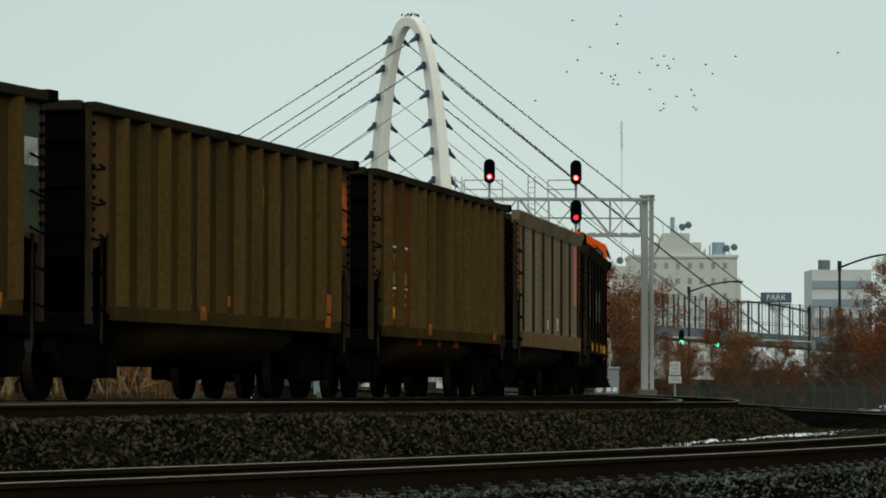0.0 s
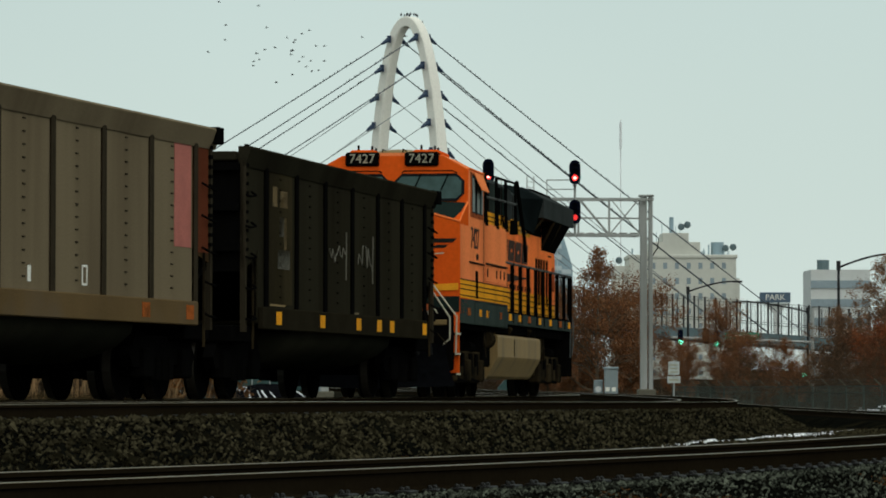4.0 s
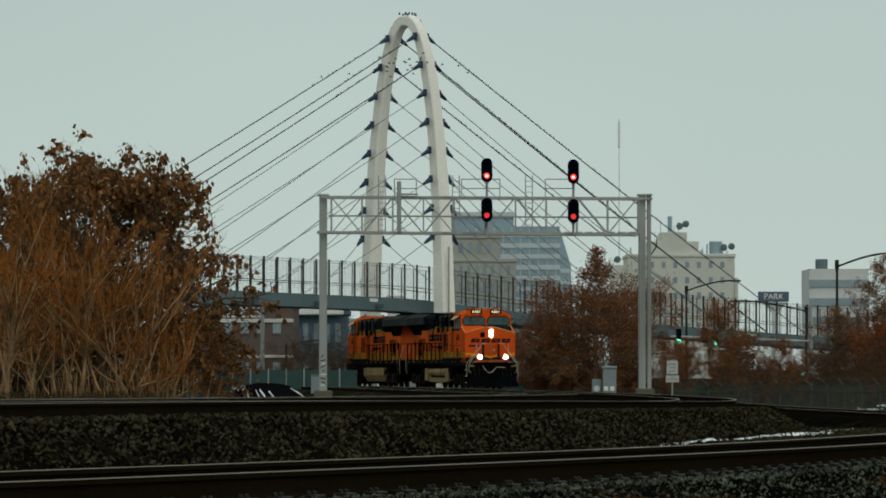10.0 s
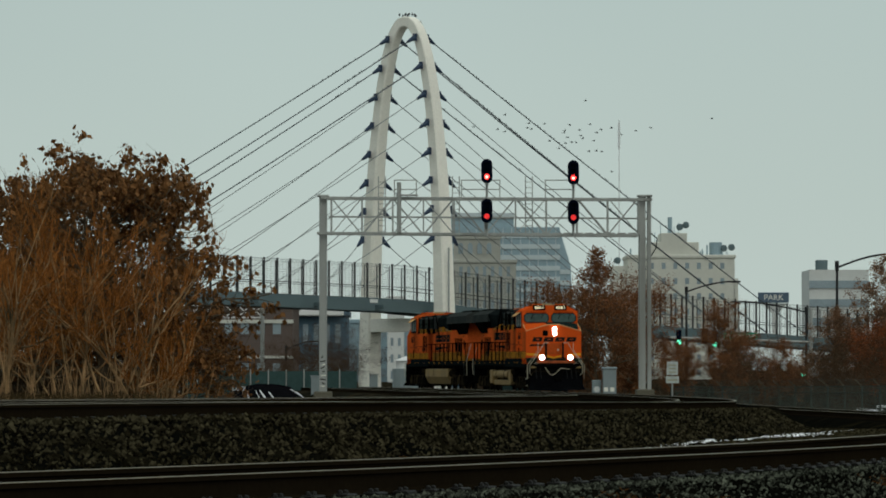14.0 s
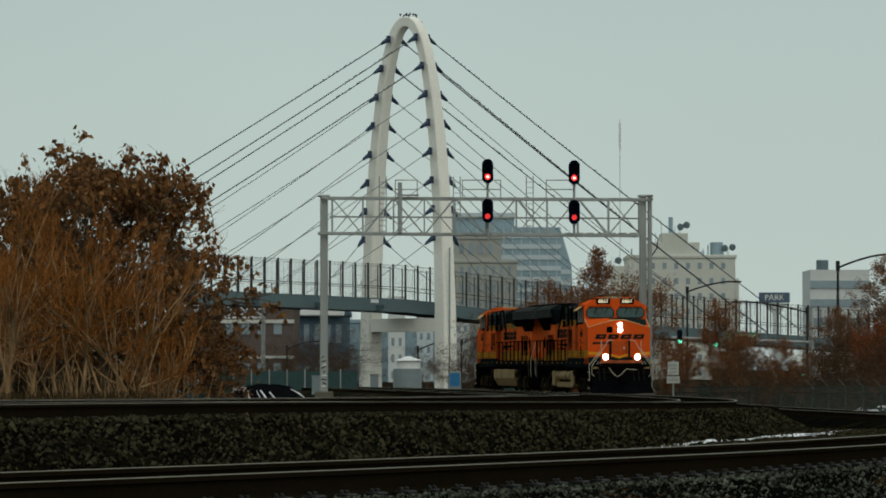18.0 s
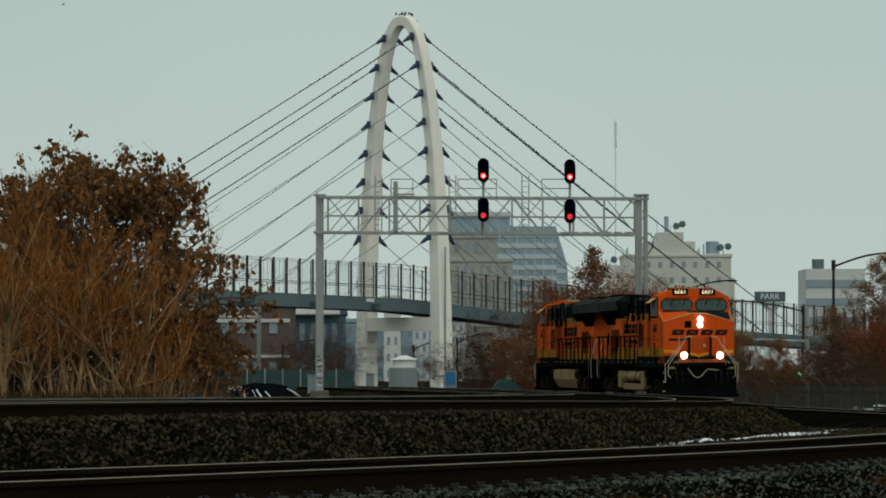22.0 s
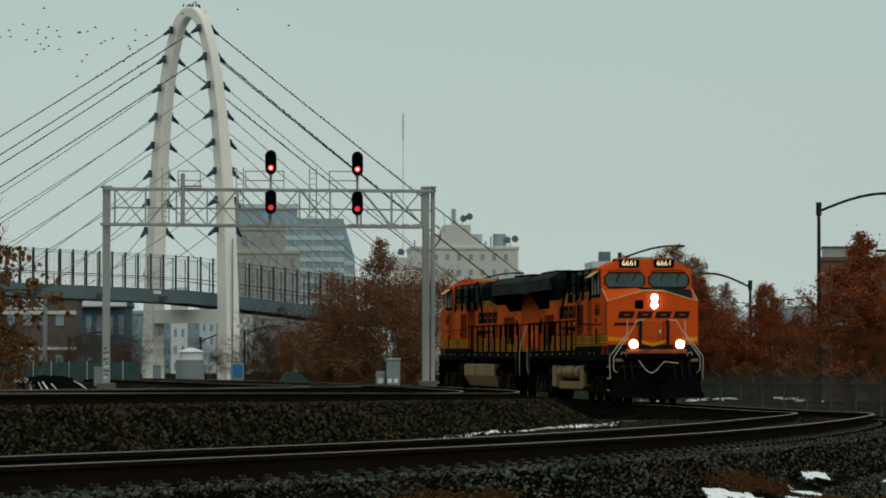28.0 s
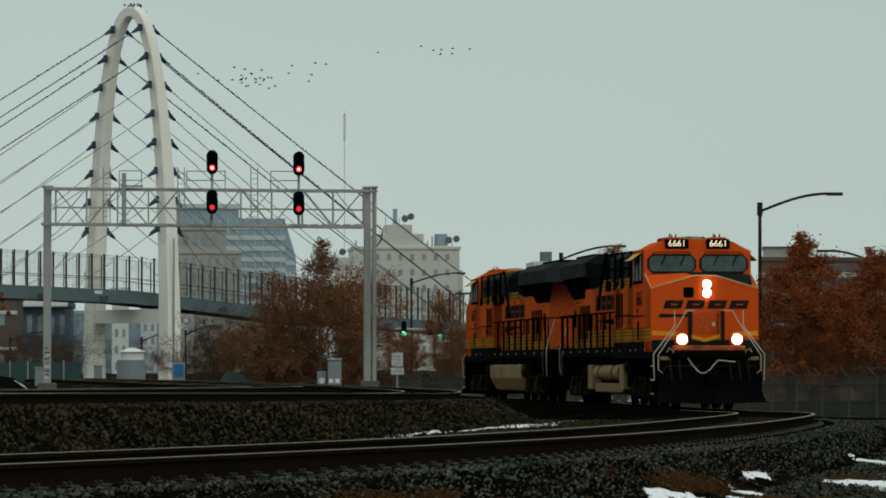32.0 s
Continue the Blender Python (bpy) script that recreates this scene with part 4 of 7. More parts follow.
        for i, x in enumerate((-5.3, -5.78, -6.25, -6.75, -7.27)):
            part("louvre", both(x - 0.11, x + 0.11, e, 1.2, 1.222, 2.32 if i == 0 else 2.05, 3.1), "black", loco)
        part("rear_door", both(-8.85, -7.65, e, 1.2, 1.216, 2.12, 3.22, 0.005), hg, loco)
        part("door_frame", both(-8.1, -7.62, e, 1.2, 1.224, 3.2, 3.24), "letter", loco)
        part("hose_coil", Kit().tube([(-8.2 + 0.1 * math.sin(a), e * 1.25, 2.7 + 0.26 * math.cos(a)) for a in [i * math.pi / 6 for i in range(12)]], 0.03, 5), "orange_rust" if old else "black", loco)
        for i in range(4):
            x = 1.9 - i * 1.6
            part("hood_door", both(x - 1.52, x, e, 1.2, 1.213, 2.32, 3.48, 0.004), hg, loco)
        for i in range(14):
            x = 1.8 - i * 0.45
            part("latch", both(x - 0.02, x + 0.02, e, 1.213, 1.235, 2.3, 2.4), "letter", loco)
        for x, w in ((-0.6, 0.3), (-2.4, 0.5), (-3.3, 0.3)):
            part("stain_panel", both(x - w, x, e, 1.21, 1.214, 3.56, 3.78), "tank", loco, "bleached patch")
        for x in (0.9, -0.1, -1.1, -2.1, -3.1):
            part("hood_seam", both(x, x + 0.03, e, 1.2, 1.216, 3.82, 4.3), "letter", loco)
        for z in (1.84, 1.97, 2.09, 2.2):
            part("pinstripe", both(-8.89, 2.06, e, 1.208, 1.216, z, z + 0.022), "letter", loco)
        for z in (3.6, 3.7):
            part("pinstripe", both(-4.1, 2.05, e, 1.21, 1.216, z, z + 0.022), "letter", loco)
        emblem(loco, Matrix.Translation((1.02 if e > 0 else -3.72, e * 1.222, 2.9)) @ pose(0, 0, 0, 90, 0, 180 if e > 0 else 0), 1.17, 1.0, 0.44, "letter_faded" if old else "letter")
        part("emblem_swoosh", polyface([(1.02, e * 1.222, 2.39), (-3.4, e * 1.222, 2.58), (-3.4, e * 1.222, 2.6), (1.02, e * 1.222, 2.62)], 0.006 * e), "letter_faded" if old else "letter", loco)
        # walkway railings
        part("handrail", Kit().tube([(2.25, e * 1.47, 2.78), (-10.05, e * 1.47, 2.8)], 0.03, 6), "pipe_grey" if old else "black", loco)
        for i in range(9):
            x = 1.05 - i * 1.36
            part("stanchion", Kit().bar((x, e * 1.47, 1.55), (x, e * 1.47, 2.8), 0.075 if old else 0.06), "black", loco)
        if not old:
            for i in range(8):
                x = 0.4 - i * 1.0
                part("hood_louvre", both(x - 0.07, x + 0.07, e, 1.214, 1.235, 2.3, 2.8), "black", loco)
        part("end_handrail", Kit().tube([(-10.03, e * 1.4, 1.78), (-10.03, e * 1.4, 2.8), (-10.03, e * 0.35, 2.8), (-10.03, e * 0.35, 1.78)], 0.03, 6), "black", loco)
    part("rear_end", Kit().box(-8.93, -8.9, -0.9, 0.9, 2.3, 3.4), hg, loco)
    rp = part("rear_pilot", Kit().box(-10.08, -9.85, -1.4, 1.4, 0.45, 1.74, 0.03), "black", loco)
    part("coupler", Kit().box(-10.75, -10.0, -0.14, 0.14, 0.72, 1.0, 0.03), "black", rp)
    for y in (-0.9, -0.6, 0.6, 0.9):
        part("air_hose", Kit().tube([(-10.1, y, 1.2), (-10.3, y, 1.0), (-10.28, y, 0.75)], 0.03, 6), "rubber", rp)
    # tank and gear below
    half = [(-1.40, 1.27), (-1.44, 1.22), (-1.44, 0.82), (-1.42, 0.77), (-1.22, 0.42), (-1.16, 0.37), (1.16, 0.37), (1.22, 0.42), (1.42, 0.77), (1.44, 0.82), (1.44, 1.22), (1.40, 1.27), (1.2, 1.3), (-1.2, 1.3)]
    if number == "6661":
        half = [(a * 0.8, b) for a, b in half]
    tank = part("fuel_tank", Kit().prism(half, "x", -4.15, 3.2), "truck" if number == "6661" else "tank", loco, "grimy dark fuel tank" if number == "6661" else "dusty tan fuel tank")
    if number == "6661":
        for e in (-1, 1):
            part("tank_reservoir", Kit().tube([(-2.6, e * 1.24, 1.02), (2.4, e * 1.24, 1.02)], 0.23, 16), "tank", tank, "dusty tan air reservoir")
            for x in (-1.6, 1.2):
                part("strap", Kit().tube([(x, e * 1.24, 1.02), (x + 0.1, e * 1.24, 1.02)], 0.242, 16), "truck", tank)
            for x in (-4.0, 2.6):
                part("end_plate", both(x, x + 0.9, e, 1.14, 1.43, 0.5, 1.25, 0.03), "tank", tank, "dusty tan plate")
            part("lower_plate", both(-3.2, 2.7, e, 1.1, 1.32, 0.42, 0.7, 0.03), "tank", tank)
    for q in (-3.7, 3.1):
        part("tank_bracket", Kit().box(q, q + 0.1, -1.38, 1.38, 1.26, 1.36, 0.02), "truck", tank)
    for e in (-1, 1):
        for x in (0.9, -2.4):
            part("fuel_filler", Kit().tube([(x, e * 1.3, 1.24), (x + 0.12, e * 1.42, 1.44)], 0.06, 8), "truck", tank)
        if number != "6661":
            part("tank_gauge", both(0.48, 0.53, e, 1.44, 1.452, 0.84, 1.2), "letter", tank)
        part("equipment_rack", both(3.7, 4.6, e, 0.8, 1.35, 0.6, 1.35, 0.03), "black", loco)
        part("air_pipe", Kit().tube([(-9.0, e * 1.3, 1.36), (9.1, e * 1.3, 1.36)], 0.03, 6), "truck", loco)
        part("air_reservoir", Kit().tube([(3.7, e * 1.28, 1.16), (4.3, e * 1.28, 1.16)], 0.19, 14), "truck", loco)
        part("air_filter", Kit().tube([(-4.9, e * 1.2, 1.02), (-4.2, e * 1.2, 1.02)], 0.22, 12), "truck", loco)
        for x in (-5.1, -5.5, 4.5):
            part("drop_pipe", Kit().tube([(x, e * 1.32, 1.4), (x + 0.1, e * 1.36, 1.05), (x - 0.15, e * 1.34, 0.8)], 0.025, 5), "truck", loco)
    bogie(loco, 6.75, 3, 1.95, 1.1)
    bogie(loco, -6.75, 3, 1.95, 1.1)
    return loco


def gondola(label, style, mats, patches, group="coal cars of the passing train"):
    """A high-sided coal gondola, front to +x, its corners set back over the end platforms."""
    car = thing("coal_gondola", label, "freight car", group=group)
    body, rib, sill = mats
    panel = style == "panel"
    L, S, W, z0, z1 = 7.2, 6.3, 1.5, 1.15, 3.56 if rib == "black" else 3.70 if panel else 3.80
    for e in (-1, 1):
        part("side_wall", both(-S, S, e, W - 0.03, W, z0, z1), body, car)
        # ends and slope sheets in black paint in the shade between cars
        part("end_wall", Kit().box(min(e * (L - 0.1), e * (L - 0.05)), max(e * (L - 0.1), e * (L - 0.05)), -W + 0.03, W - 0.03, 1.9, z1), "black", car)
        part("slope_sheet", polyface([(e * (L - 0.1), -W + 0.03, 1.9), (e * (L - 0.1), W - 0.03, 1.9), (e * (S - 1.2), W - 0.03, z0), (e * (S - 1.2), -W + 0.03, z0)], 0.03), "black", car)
    part("floor", Kit().box(-S + 1.0, S - 1.0, -W + 0.03, W - 0.03, z0, z0 + 0.05), body, car)
    part("coal_load", Kit().prism([(-1.45, 3.2), (1.45, 3.2), (0.5, 3.62), (-0.5, 3.62)], "x", -L + 0.12, L - 0.12), "coal", car, "black coal load")
    for e in (-1, 1):
        part("side_sill", both(-S, S, e, W, W + 0.1, z0 - 0.1, z0 + (0.24 if panel else 0.1), 0.015), sill, car)
        tc = "gon_dark" if not panel or rib == "black" else body
        if panel:
            o = [(e * (W - 0.08), z1 - 0.06), (e * (W + 0.02), z1 - 0.1), (e * (W + 0.12), z1 + 0.17), (e * (W + 0.1), z1 + 0.2), (e * (W - 0.08), z1 + 0.2)]
            chord = part("top_chord", Kit().prism(o, "x", -L - 0.15, L), tc, car, "leaning top fascia")
        else:
            chord = part("top_chord", both(-L - 0.15, L, e, W - 0.08, W + 0.12, z1 - 0.04, z1 + 0.1, 0.02), tc, car)
        part("chord_cap", both(-L - 0.2, -L + 0.1, e, W - 0.1, W + 0.14, z1 - 0.02, z1 + (0.22 if panel else 0.12), 0.01), "black", chord)
        if style == "ribs":
            xs, wide = [-6.2 + i * 1.0 for i in range(13)], 0.11
        elif style == "patch":
            xs, wide = [2.5 - i * 0.99 for i in range(10)] + [3.35, 4.7, 5.85], 0.12
        else:
            xs, wide = [5.85 - i * 2.04 for i in range(7)], 0.07
        for x in xs:
            if not panel:
                o = [(x - wide - 0.07, e * W), (x + wide + 0.07, e * W), (x + wide - 0.02, e * (W + 0.11)), (x - wide + 0.02, e * (W + 0.11))]
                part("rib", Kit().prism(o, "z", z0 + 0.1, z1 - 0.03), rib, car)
                riv = Kit()
                for i in range(16):
                    riv.box(x + 0.3, x + 0.325, min(e * W, e * (W + 0.012)), max(e * W, e * (W + 0.012)), z0 + 0.3 + i * 0.15, z0 + 0.33 + i * 0.15)
                if int(x * 10) % 3 == 0:
                    tagged(part("rivets", riv, "gon_seam", car), kind="stuff")
            else:
                part("rib", both(x - wide, x + wide, e, W, W + 0.05, z0 + 0.1, z1 - 0.05, 0.02), rib, car)
            if panel:
                riv = Kit()
                for i in range(14):
                    for q in (-1.0,) if x > -6 else ():
                        riv.box(x + q - 0.045, x + q + 0.045, min(e * W, e * (W + 0.015)), max(e * W, e * (W + 0.015)), z0 + 0.4 + i * 0.165, z0 + 0.42 + i * 0.165)
                if riv.v:
                    tagged(part("rivets", riv, rib, car), kind="stuff")
        # corner posts over the open platforms, bent rungs, ladder below
        for c in (-1, 1):
            cm = "gon_corner" if not panel or body == "gon_grey" else "gon_dark"
            post = part("corner_post", Kit().prism([(c * S, 1.75 + 0.5), (c * (S + 0.32), 2.05), (c * L, 1.95), (c * L, z1), (c * S, z1)], "y", min(e * W, e * (W - 0.05)), max(e * W, e * (W - 0.05))), cm, car, "rust-brown corner sheet")
            part("post_edge", both(min(c * (L - 0.1), c * L), max(c * (L - 0.1), c * L), e, W - 0.05, W + 0.03, 1.0, z1), "gon_seam", post)
            for i in range(12):
                z = 2.2 + i * 0.14
                part("bolt", both(min(c * (L - 0.14), c * (L - 0.05)), max(c * (L - 0.14), c * (L - 0.05)), e, W, W + 0.05, z, z + 0.05), "black", post)
            for i in range(5):
                z = 1.2 + i * 0.46
                part("rung", Kit().tube([(c * (L - 0.02), e * (W + 0.02), z), (c * (L - 0.05), e * (W + 0.1), z - 0.03), (c * (L - 0.4), e * (W + 0.1), z), (c * (L - 0.46), e * (W + 0.01), z + 0.06)], 0.018, 5), "black", post)
            part("ladder_stile", Kit().bar((c * (L - 0.45), e * (W + 0.04), 0.75), (c * (L - 0.45), e * (W + 0.04), 2.1), 0.03), "truck", post)
        for x, z, w, h, m in patches:
            part("panel_mark", both(x - w / 2, x + w / 2, e, W, W + 0.006, z, z + h), m, car)
        for x in ((5.32, 2.3, -0.43, -2.08, -3.14, -6.0) if panel and rib == "black" else (-3.9, -5.9, 5.2) if panel else (-5.4, 2.0)):
            part("reflector", both(x - 0.17, x + 0.17, e, W + 0.1, W + 0.106, z0 - 0.02, z0 + 0.18), "yellow" if rib == "black" else "orange_mark", car)
    # rounded belly between the trucks
    belly = [(-1.42, 1.15)] + [(-1.42 * math.cos(a), 1.1 - 0.62 * math.sin(a)) for a in [math.pi * i / 10 for i in range(1, 10)]] + [(1.42, 1.15)]
    # both belly colours are darkened to hold the shade below the car
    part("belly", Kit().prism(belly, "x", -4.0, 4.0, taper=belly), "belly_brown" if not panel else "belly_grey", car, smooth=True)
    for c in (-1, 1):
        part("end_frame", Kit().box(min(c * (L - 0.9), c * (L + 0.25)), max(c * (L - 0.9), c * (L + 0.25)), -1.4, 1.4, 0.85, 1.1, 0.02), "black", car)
        part("coupler", Kit().box(min(c * (L + 0.2), c * 8.08), max(c * (L + 0.2), c * 8.08), -0.13, 0.13, 0.72, 1.0, 0.02), "black", car)
        for z in (2.2, 2.8, 3.4):
            part("end_rib", Kit().box(min(c * (L - 0.1), c * (L + 0.06)), max(c * (L - 0.1), c * (L + 0.06)), -W + 0.06, W - 0.06, z, z + 0.12), "black", car)
        part("end_chord", Kit().box(min(c * (L - 0.1), c * (L + 0.1)), max(c * (L - 0.1), c * (L + 0.1)), -W + 0.09, W - 0.09, z1 - 0.02, z1 + 0.12, 0.02), "gon_dark", car)
        bogie(car, c * 6.1, 2, 1.78, 0.98, cast=False)
    part("brake_wheel", Kit().tube([(7.3, 0.6, 2.3), (7.34, 0.6, 2.3)], 0.25, 14), "truck", car)
    part("brake_cylinder", Kit().tube([(-4.8, 0.5, 0.9), (-4.2, 0.5, 0.9)], 0.2, 10), "black", car)
    return car


M["cream_line"] = material("cream_line", (0.6, 0.36, 0.16), 0.6, var=0.2, dull=True)
M["scrawl"] = material("chalky_scrawl", (0.16, 0.15, 0.12), 0.9, var=0.4)
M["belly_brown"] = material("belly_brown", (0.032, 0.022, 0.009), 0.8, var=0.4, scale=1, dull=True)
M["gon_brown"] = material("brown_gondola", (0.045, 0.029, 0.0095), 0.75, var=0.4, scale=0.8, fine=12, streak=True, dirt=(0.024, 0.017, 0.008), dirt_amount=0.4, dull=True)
# ribs lighter than the walls: the highlights they catch are in this colour
M["gon_rib"] = material("brown_rib_highlit", (0.08, 0.049, 0.0155), 0.75, var=0.45, scale=0.9, fine=12, streak=True, dirt=(0.035, 0.022, 0.01), dirt_amount=0.3, dull=True)
M["gon_grey"] = material("weathered_aluminium", (0.18, 0.14, 0.086), 0.7, 0.0, var=0.25, scale=0.7, streak=True, dirt=(0.105, 0.078, 0.048), dirt_amount=0.3, dull=True)
M["gon_grey_sill"] = material("tan_sill", (0.125, 0.082, 0.038), 0.65, var=0.3, scale=0.9, dirt=(0.12, 0.09, 0.06), dirt_amount=0.3, dull=True)
M["gon_corner"] = material("rusty_corner_sheet", (0.085, 0.045, 0.018), 0.75, var=0.5, scale=1.5, fine=14, streak=True, dirt=(0.03, 0.02, 0.011), dirt_amount=0.45, dull=True)
M["belly_grey"] = material("shaded_grey_belly", (0.022, 0.021, 0.014), 0.7, var=0.35, scale=1, streak=True, dull=True)
M["gon_rubbed"] = material("rubbed_rusty_panel", (0.034, 0.027, 0.014), 0.7, var=0.5, scale=1.6, streak=True, dirt=(0.016, 0.013, 0.008), dirt_amount=0.5, dull=True)
M["gon_seam"] = material("dark_seam", (0.035, 0.028, 0.018), 0.8, dull=True)
M["gon_dark"] = material("dark_gondola", (0.0225, 0.02, 0.0125), 0.65, var=0.45, scale=0.8, streak=True, dirt=(0.011, 0.009, 0.006), dirt_amount=0.3, dull=True)
M["gon_dark_sill"] = material("dark_sill", (0.018, 0.015, 0.009), 0.65, var=0.35, dull=True)
M["gon_green"] = material("old_green_panel", (0.045, 0.055, 0.034), 0.75, var=0.3, scale=1, dull=True)
M["gon_red"] = material("oxide_red_panel", (0.105, 0.03, 0.015), 0.75, var=0.35, scale=1, streak=True, dull=True)
M["orange_mark"] = material("orange_mark", (0.34, 0.09, 0.022), 0.7, var=0.5, scale=5, dirt=(0.07, 0.04, 0.016), dirt_amount=0.4, dull=True)
M["pink_mark"] = material("faded_pink_panel", (0.42, 0.13, 0.10), 0.7, var=0.3, scale=2)

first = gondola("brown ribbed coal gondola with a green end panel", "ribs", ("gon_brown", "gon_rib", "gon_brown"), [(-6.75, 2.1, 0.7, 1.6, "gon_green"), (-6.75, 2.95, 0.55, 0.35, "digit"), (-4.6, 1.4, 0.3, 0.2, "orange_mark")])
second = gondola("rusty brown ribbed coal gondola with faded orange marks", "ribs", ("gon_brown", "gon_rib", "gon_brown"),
                 [(-1.52, 2.92, 0.4, 0.3, "orange_mark"), (-2.53, 2.92, 0.38, 0.28, "orange_mark"), (-3.52, 2.92, 0.38, 0.28, "orange_mark"), (-4.5, 2.98, 0.28, 0.18, "orange_mark"),
                  (-1.52, 2.76, 0.42, 0.09, "gon_green"), (-2.53, 2.75, 0.42, 0.09, "gon_green"), (-3.52, 2.75, 0.4, 0.08, "gon_green"), (-6.95, 2.5, 0.45, 1.05, "orange_mark"),
                  (-3.5, 1.92, 0.32, 0.03, "digit"), (-3.5, 1.62, 0.32, 0.03, "digit"), (-3.36, 1.62, 0.04, 0.3, "digit"), (-3.64, 1.62, 0.05, 0.3, "digit"), (1.5, 1.6, 0.18, 0.2, "digit"),
                  (-0.45, 1.36, 0.42, 0.16, "orange_mark"), (-2.5, 1.36, 0.44, 0.18, "orange_mark"), (-5.75, 1.38, 0.5, 0.3, "orange_mark"), (5.55, 1.55, 0.2, 0.24, "orange_mark"), (2.5, 1.36, 0.4, 0.16, "orange_mark"), (0.4, 1.36, 0.4, 0.16, "orange_mark")])
third = gondola("brown coal gondola with a dull red panel end", "patch", ("gon_brown", "gon_rib", "gon_brown"),
                [(5.28, 1.3, 0.92, 2.42, "gon_red"), (4.12, 1.3, 0.98, 2.42, "gon_red"), (5.25, 2.62, 0.74, 0.035, "digit"), (4.12, 2.62, 0.74, 0.035, "digit"), (5.25, 1.9, 0.74, 0.035, "digit"), (4.12, 1.9, 0.74, 0.035, "digit"),
                 (5.42, 2.32, 0.22, 0.2, "tank"), (5.08, 2.32, 0.26, 0.2, "tank"), (5.42, 1.98, 0.2, 0.22, "tank"), (5.1, 1.98, 0.22, 0.22, "tank"), (4.22, 1.98, 0.2, 0.22, "tank"), (3.95, 1.98, 0.18, 0.22, "tank"), (4.1, 3.35, 0.12, 0.14, "tank"),
                 (5.3, 1.77, 0.4, 0.05, "tank"), (5.3, 1.64, 0.26, 0.05, "tank"), (4.1, 1.77, 0.42, 0.05, "tank"), (4.1, 1.62, 0.36, 0.05, "tank"), (5.2, 1.36, 0.42, 0.22, "yellow"),
                 (3.1, 1.36, 0.26, 0.12, "yellow"), (1.25, 1.36, 0.34, 0.12, "yellow"), (-1.85, 1.36, 0.16, 0.12, "yellow"), (-3.85, 1.36, 0.38, 0.12, "yellow"), (-5.85, 1.34, 0.4, 0.26, "yellow"),
                 (-2.78, 1.38, 0.04, 0.4, "tank"), (-2.98, 1.38, 0.04, 0.2, "tank"), (-2.88, 1.38, 0.22, 0.03, "tank"),
                 (-7.0, 2.9, 0.3, 0.34, "tank"), (-7.0, 2.55, 0.3, 0.1, "digit"), (-7.0, 2.4, 0.3, 0.1, "digit")])
for e in (-1, 1):
    for x in (2.0, 0.0, -2.0):
        part("belly_mark", both(x - 0.2, x + 0.2, e, 1.36, 1.415, 0.94, 1.06), "orange_mark", third, "orange reflective patch")
fourth = gondola("weathered grey aluminium coal gondola with a pink end panel", "panel", ("gon_grey", "gon_seam", "gon_grey_sill"),
                 [(-5.85, 2.15, 0.78, 1.48, "pink_mark"), (-6.75, 2.1, 0.6, 1.5, "gon_red"), (0.55, 1.5, 0.12, 0.2, "digit"), (-1.6, 1.5, 0.22, 0.03, "digit"), (-1.6, 1.74, 0.22, 0.03, "digit"), (-1.51, 1.5, 0.04, 0.26, "digit"), (-1.69, 1.5, 0.04, 0.26, "digit"),
                  (4.6, 2.5, 0.3, 0.25, "scrawl"), (4.0, 2.55, 0.22, 0.2, "scrawl"), (4.7, 2.1, 0.34, 0.2, "scrawl"), (6.7, 2.3, 0.2, 1.3, "orange_mark")])
fifth = gondola("dark grimy coal gondola with rubbed panels", "panel", ("gon_dark", "black", "gon_dark_sill"),
                [(4.8, 1.45, 1.5, 2.1, "gon_rubbed"), (5.2, 2.95, 0.3, 0.3, "tank"), (4.6, 2.95, 0.5, 0.25, "tank"), (4.75, 2.5, 0.3, 0.3, "scrawl"), (4.6, 2.0, 0.8, 0.3, "scrawl"), (4.5, 2.3, 0.2, 0.5, "tank"),
                 (-0.6, 1.4, 0.5, 0.03, "gon_grey"), (5.0, 1.42, 1.0, 0.03, "tank")])
# chalked scrawls on two panels of the dark car: loose strokes only
rs = random.Random(12)
for e in (-1, 1):
    for cx in (0.75, -1.35):
        pts = [(cx + 0.62 - i * 0.11 + rs.uniform(-0.05, 0.05), e * 1.508, 2.32 + rs.uniform(-0.2, 0.26)) for i in range(12)]
        k = Kit()
        for a, b in zip(pts[:-1], pts[1:]):
            k.bar(a, b, 0.012, 0.016)
        tail_x = cx - 0.6
        k.bar((tail_x, e * 1.508, 1.95), (tail_x - 0.03, e * 1.508, 2.75), 0.012, 0.018)
        tagged(part("scrawl", k, "scrawl", fifth, "thin pale chalked scrawl"), kind="stuff")
helper_loco = locomotive("7427", "faded orange and yellow diesel locomotive with a sooty roof", True, False, "locomotives")
lead_loco = locomotive("6661", "orange diesel locomotive with lit headlights, leading", False, True, "locomotives")
trail_loco = locomotive("6673", "orange diesel locomotive coupled behind, facing backwards", True, False, "locomotives")
for ob in (lead_loco, trail_loco):
    ob.scale = (0.97, 0.97, 0.97)

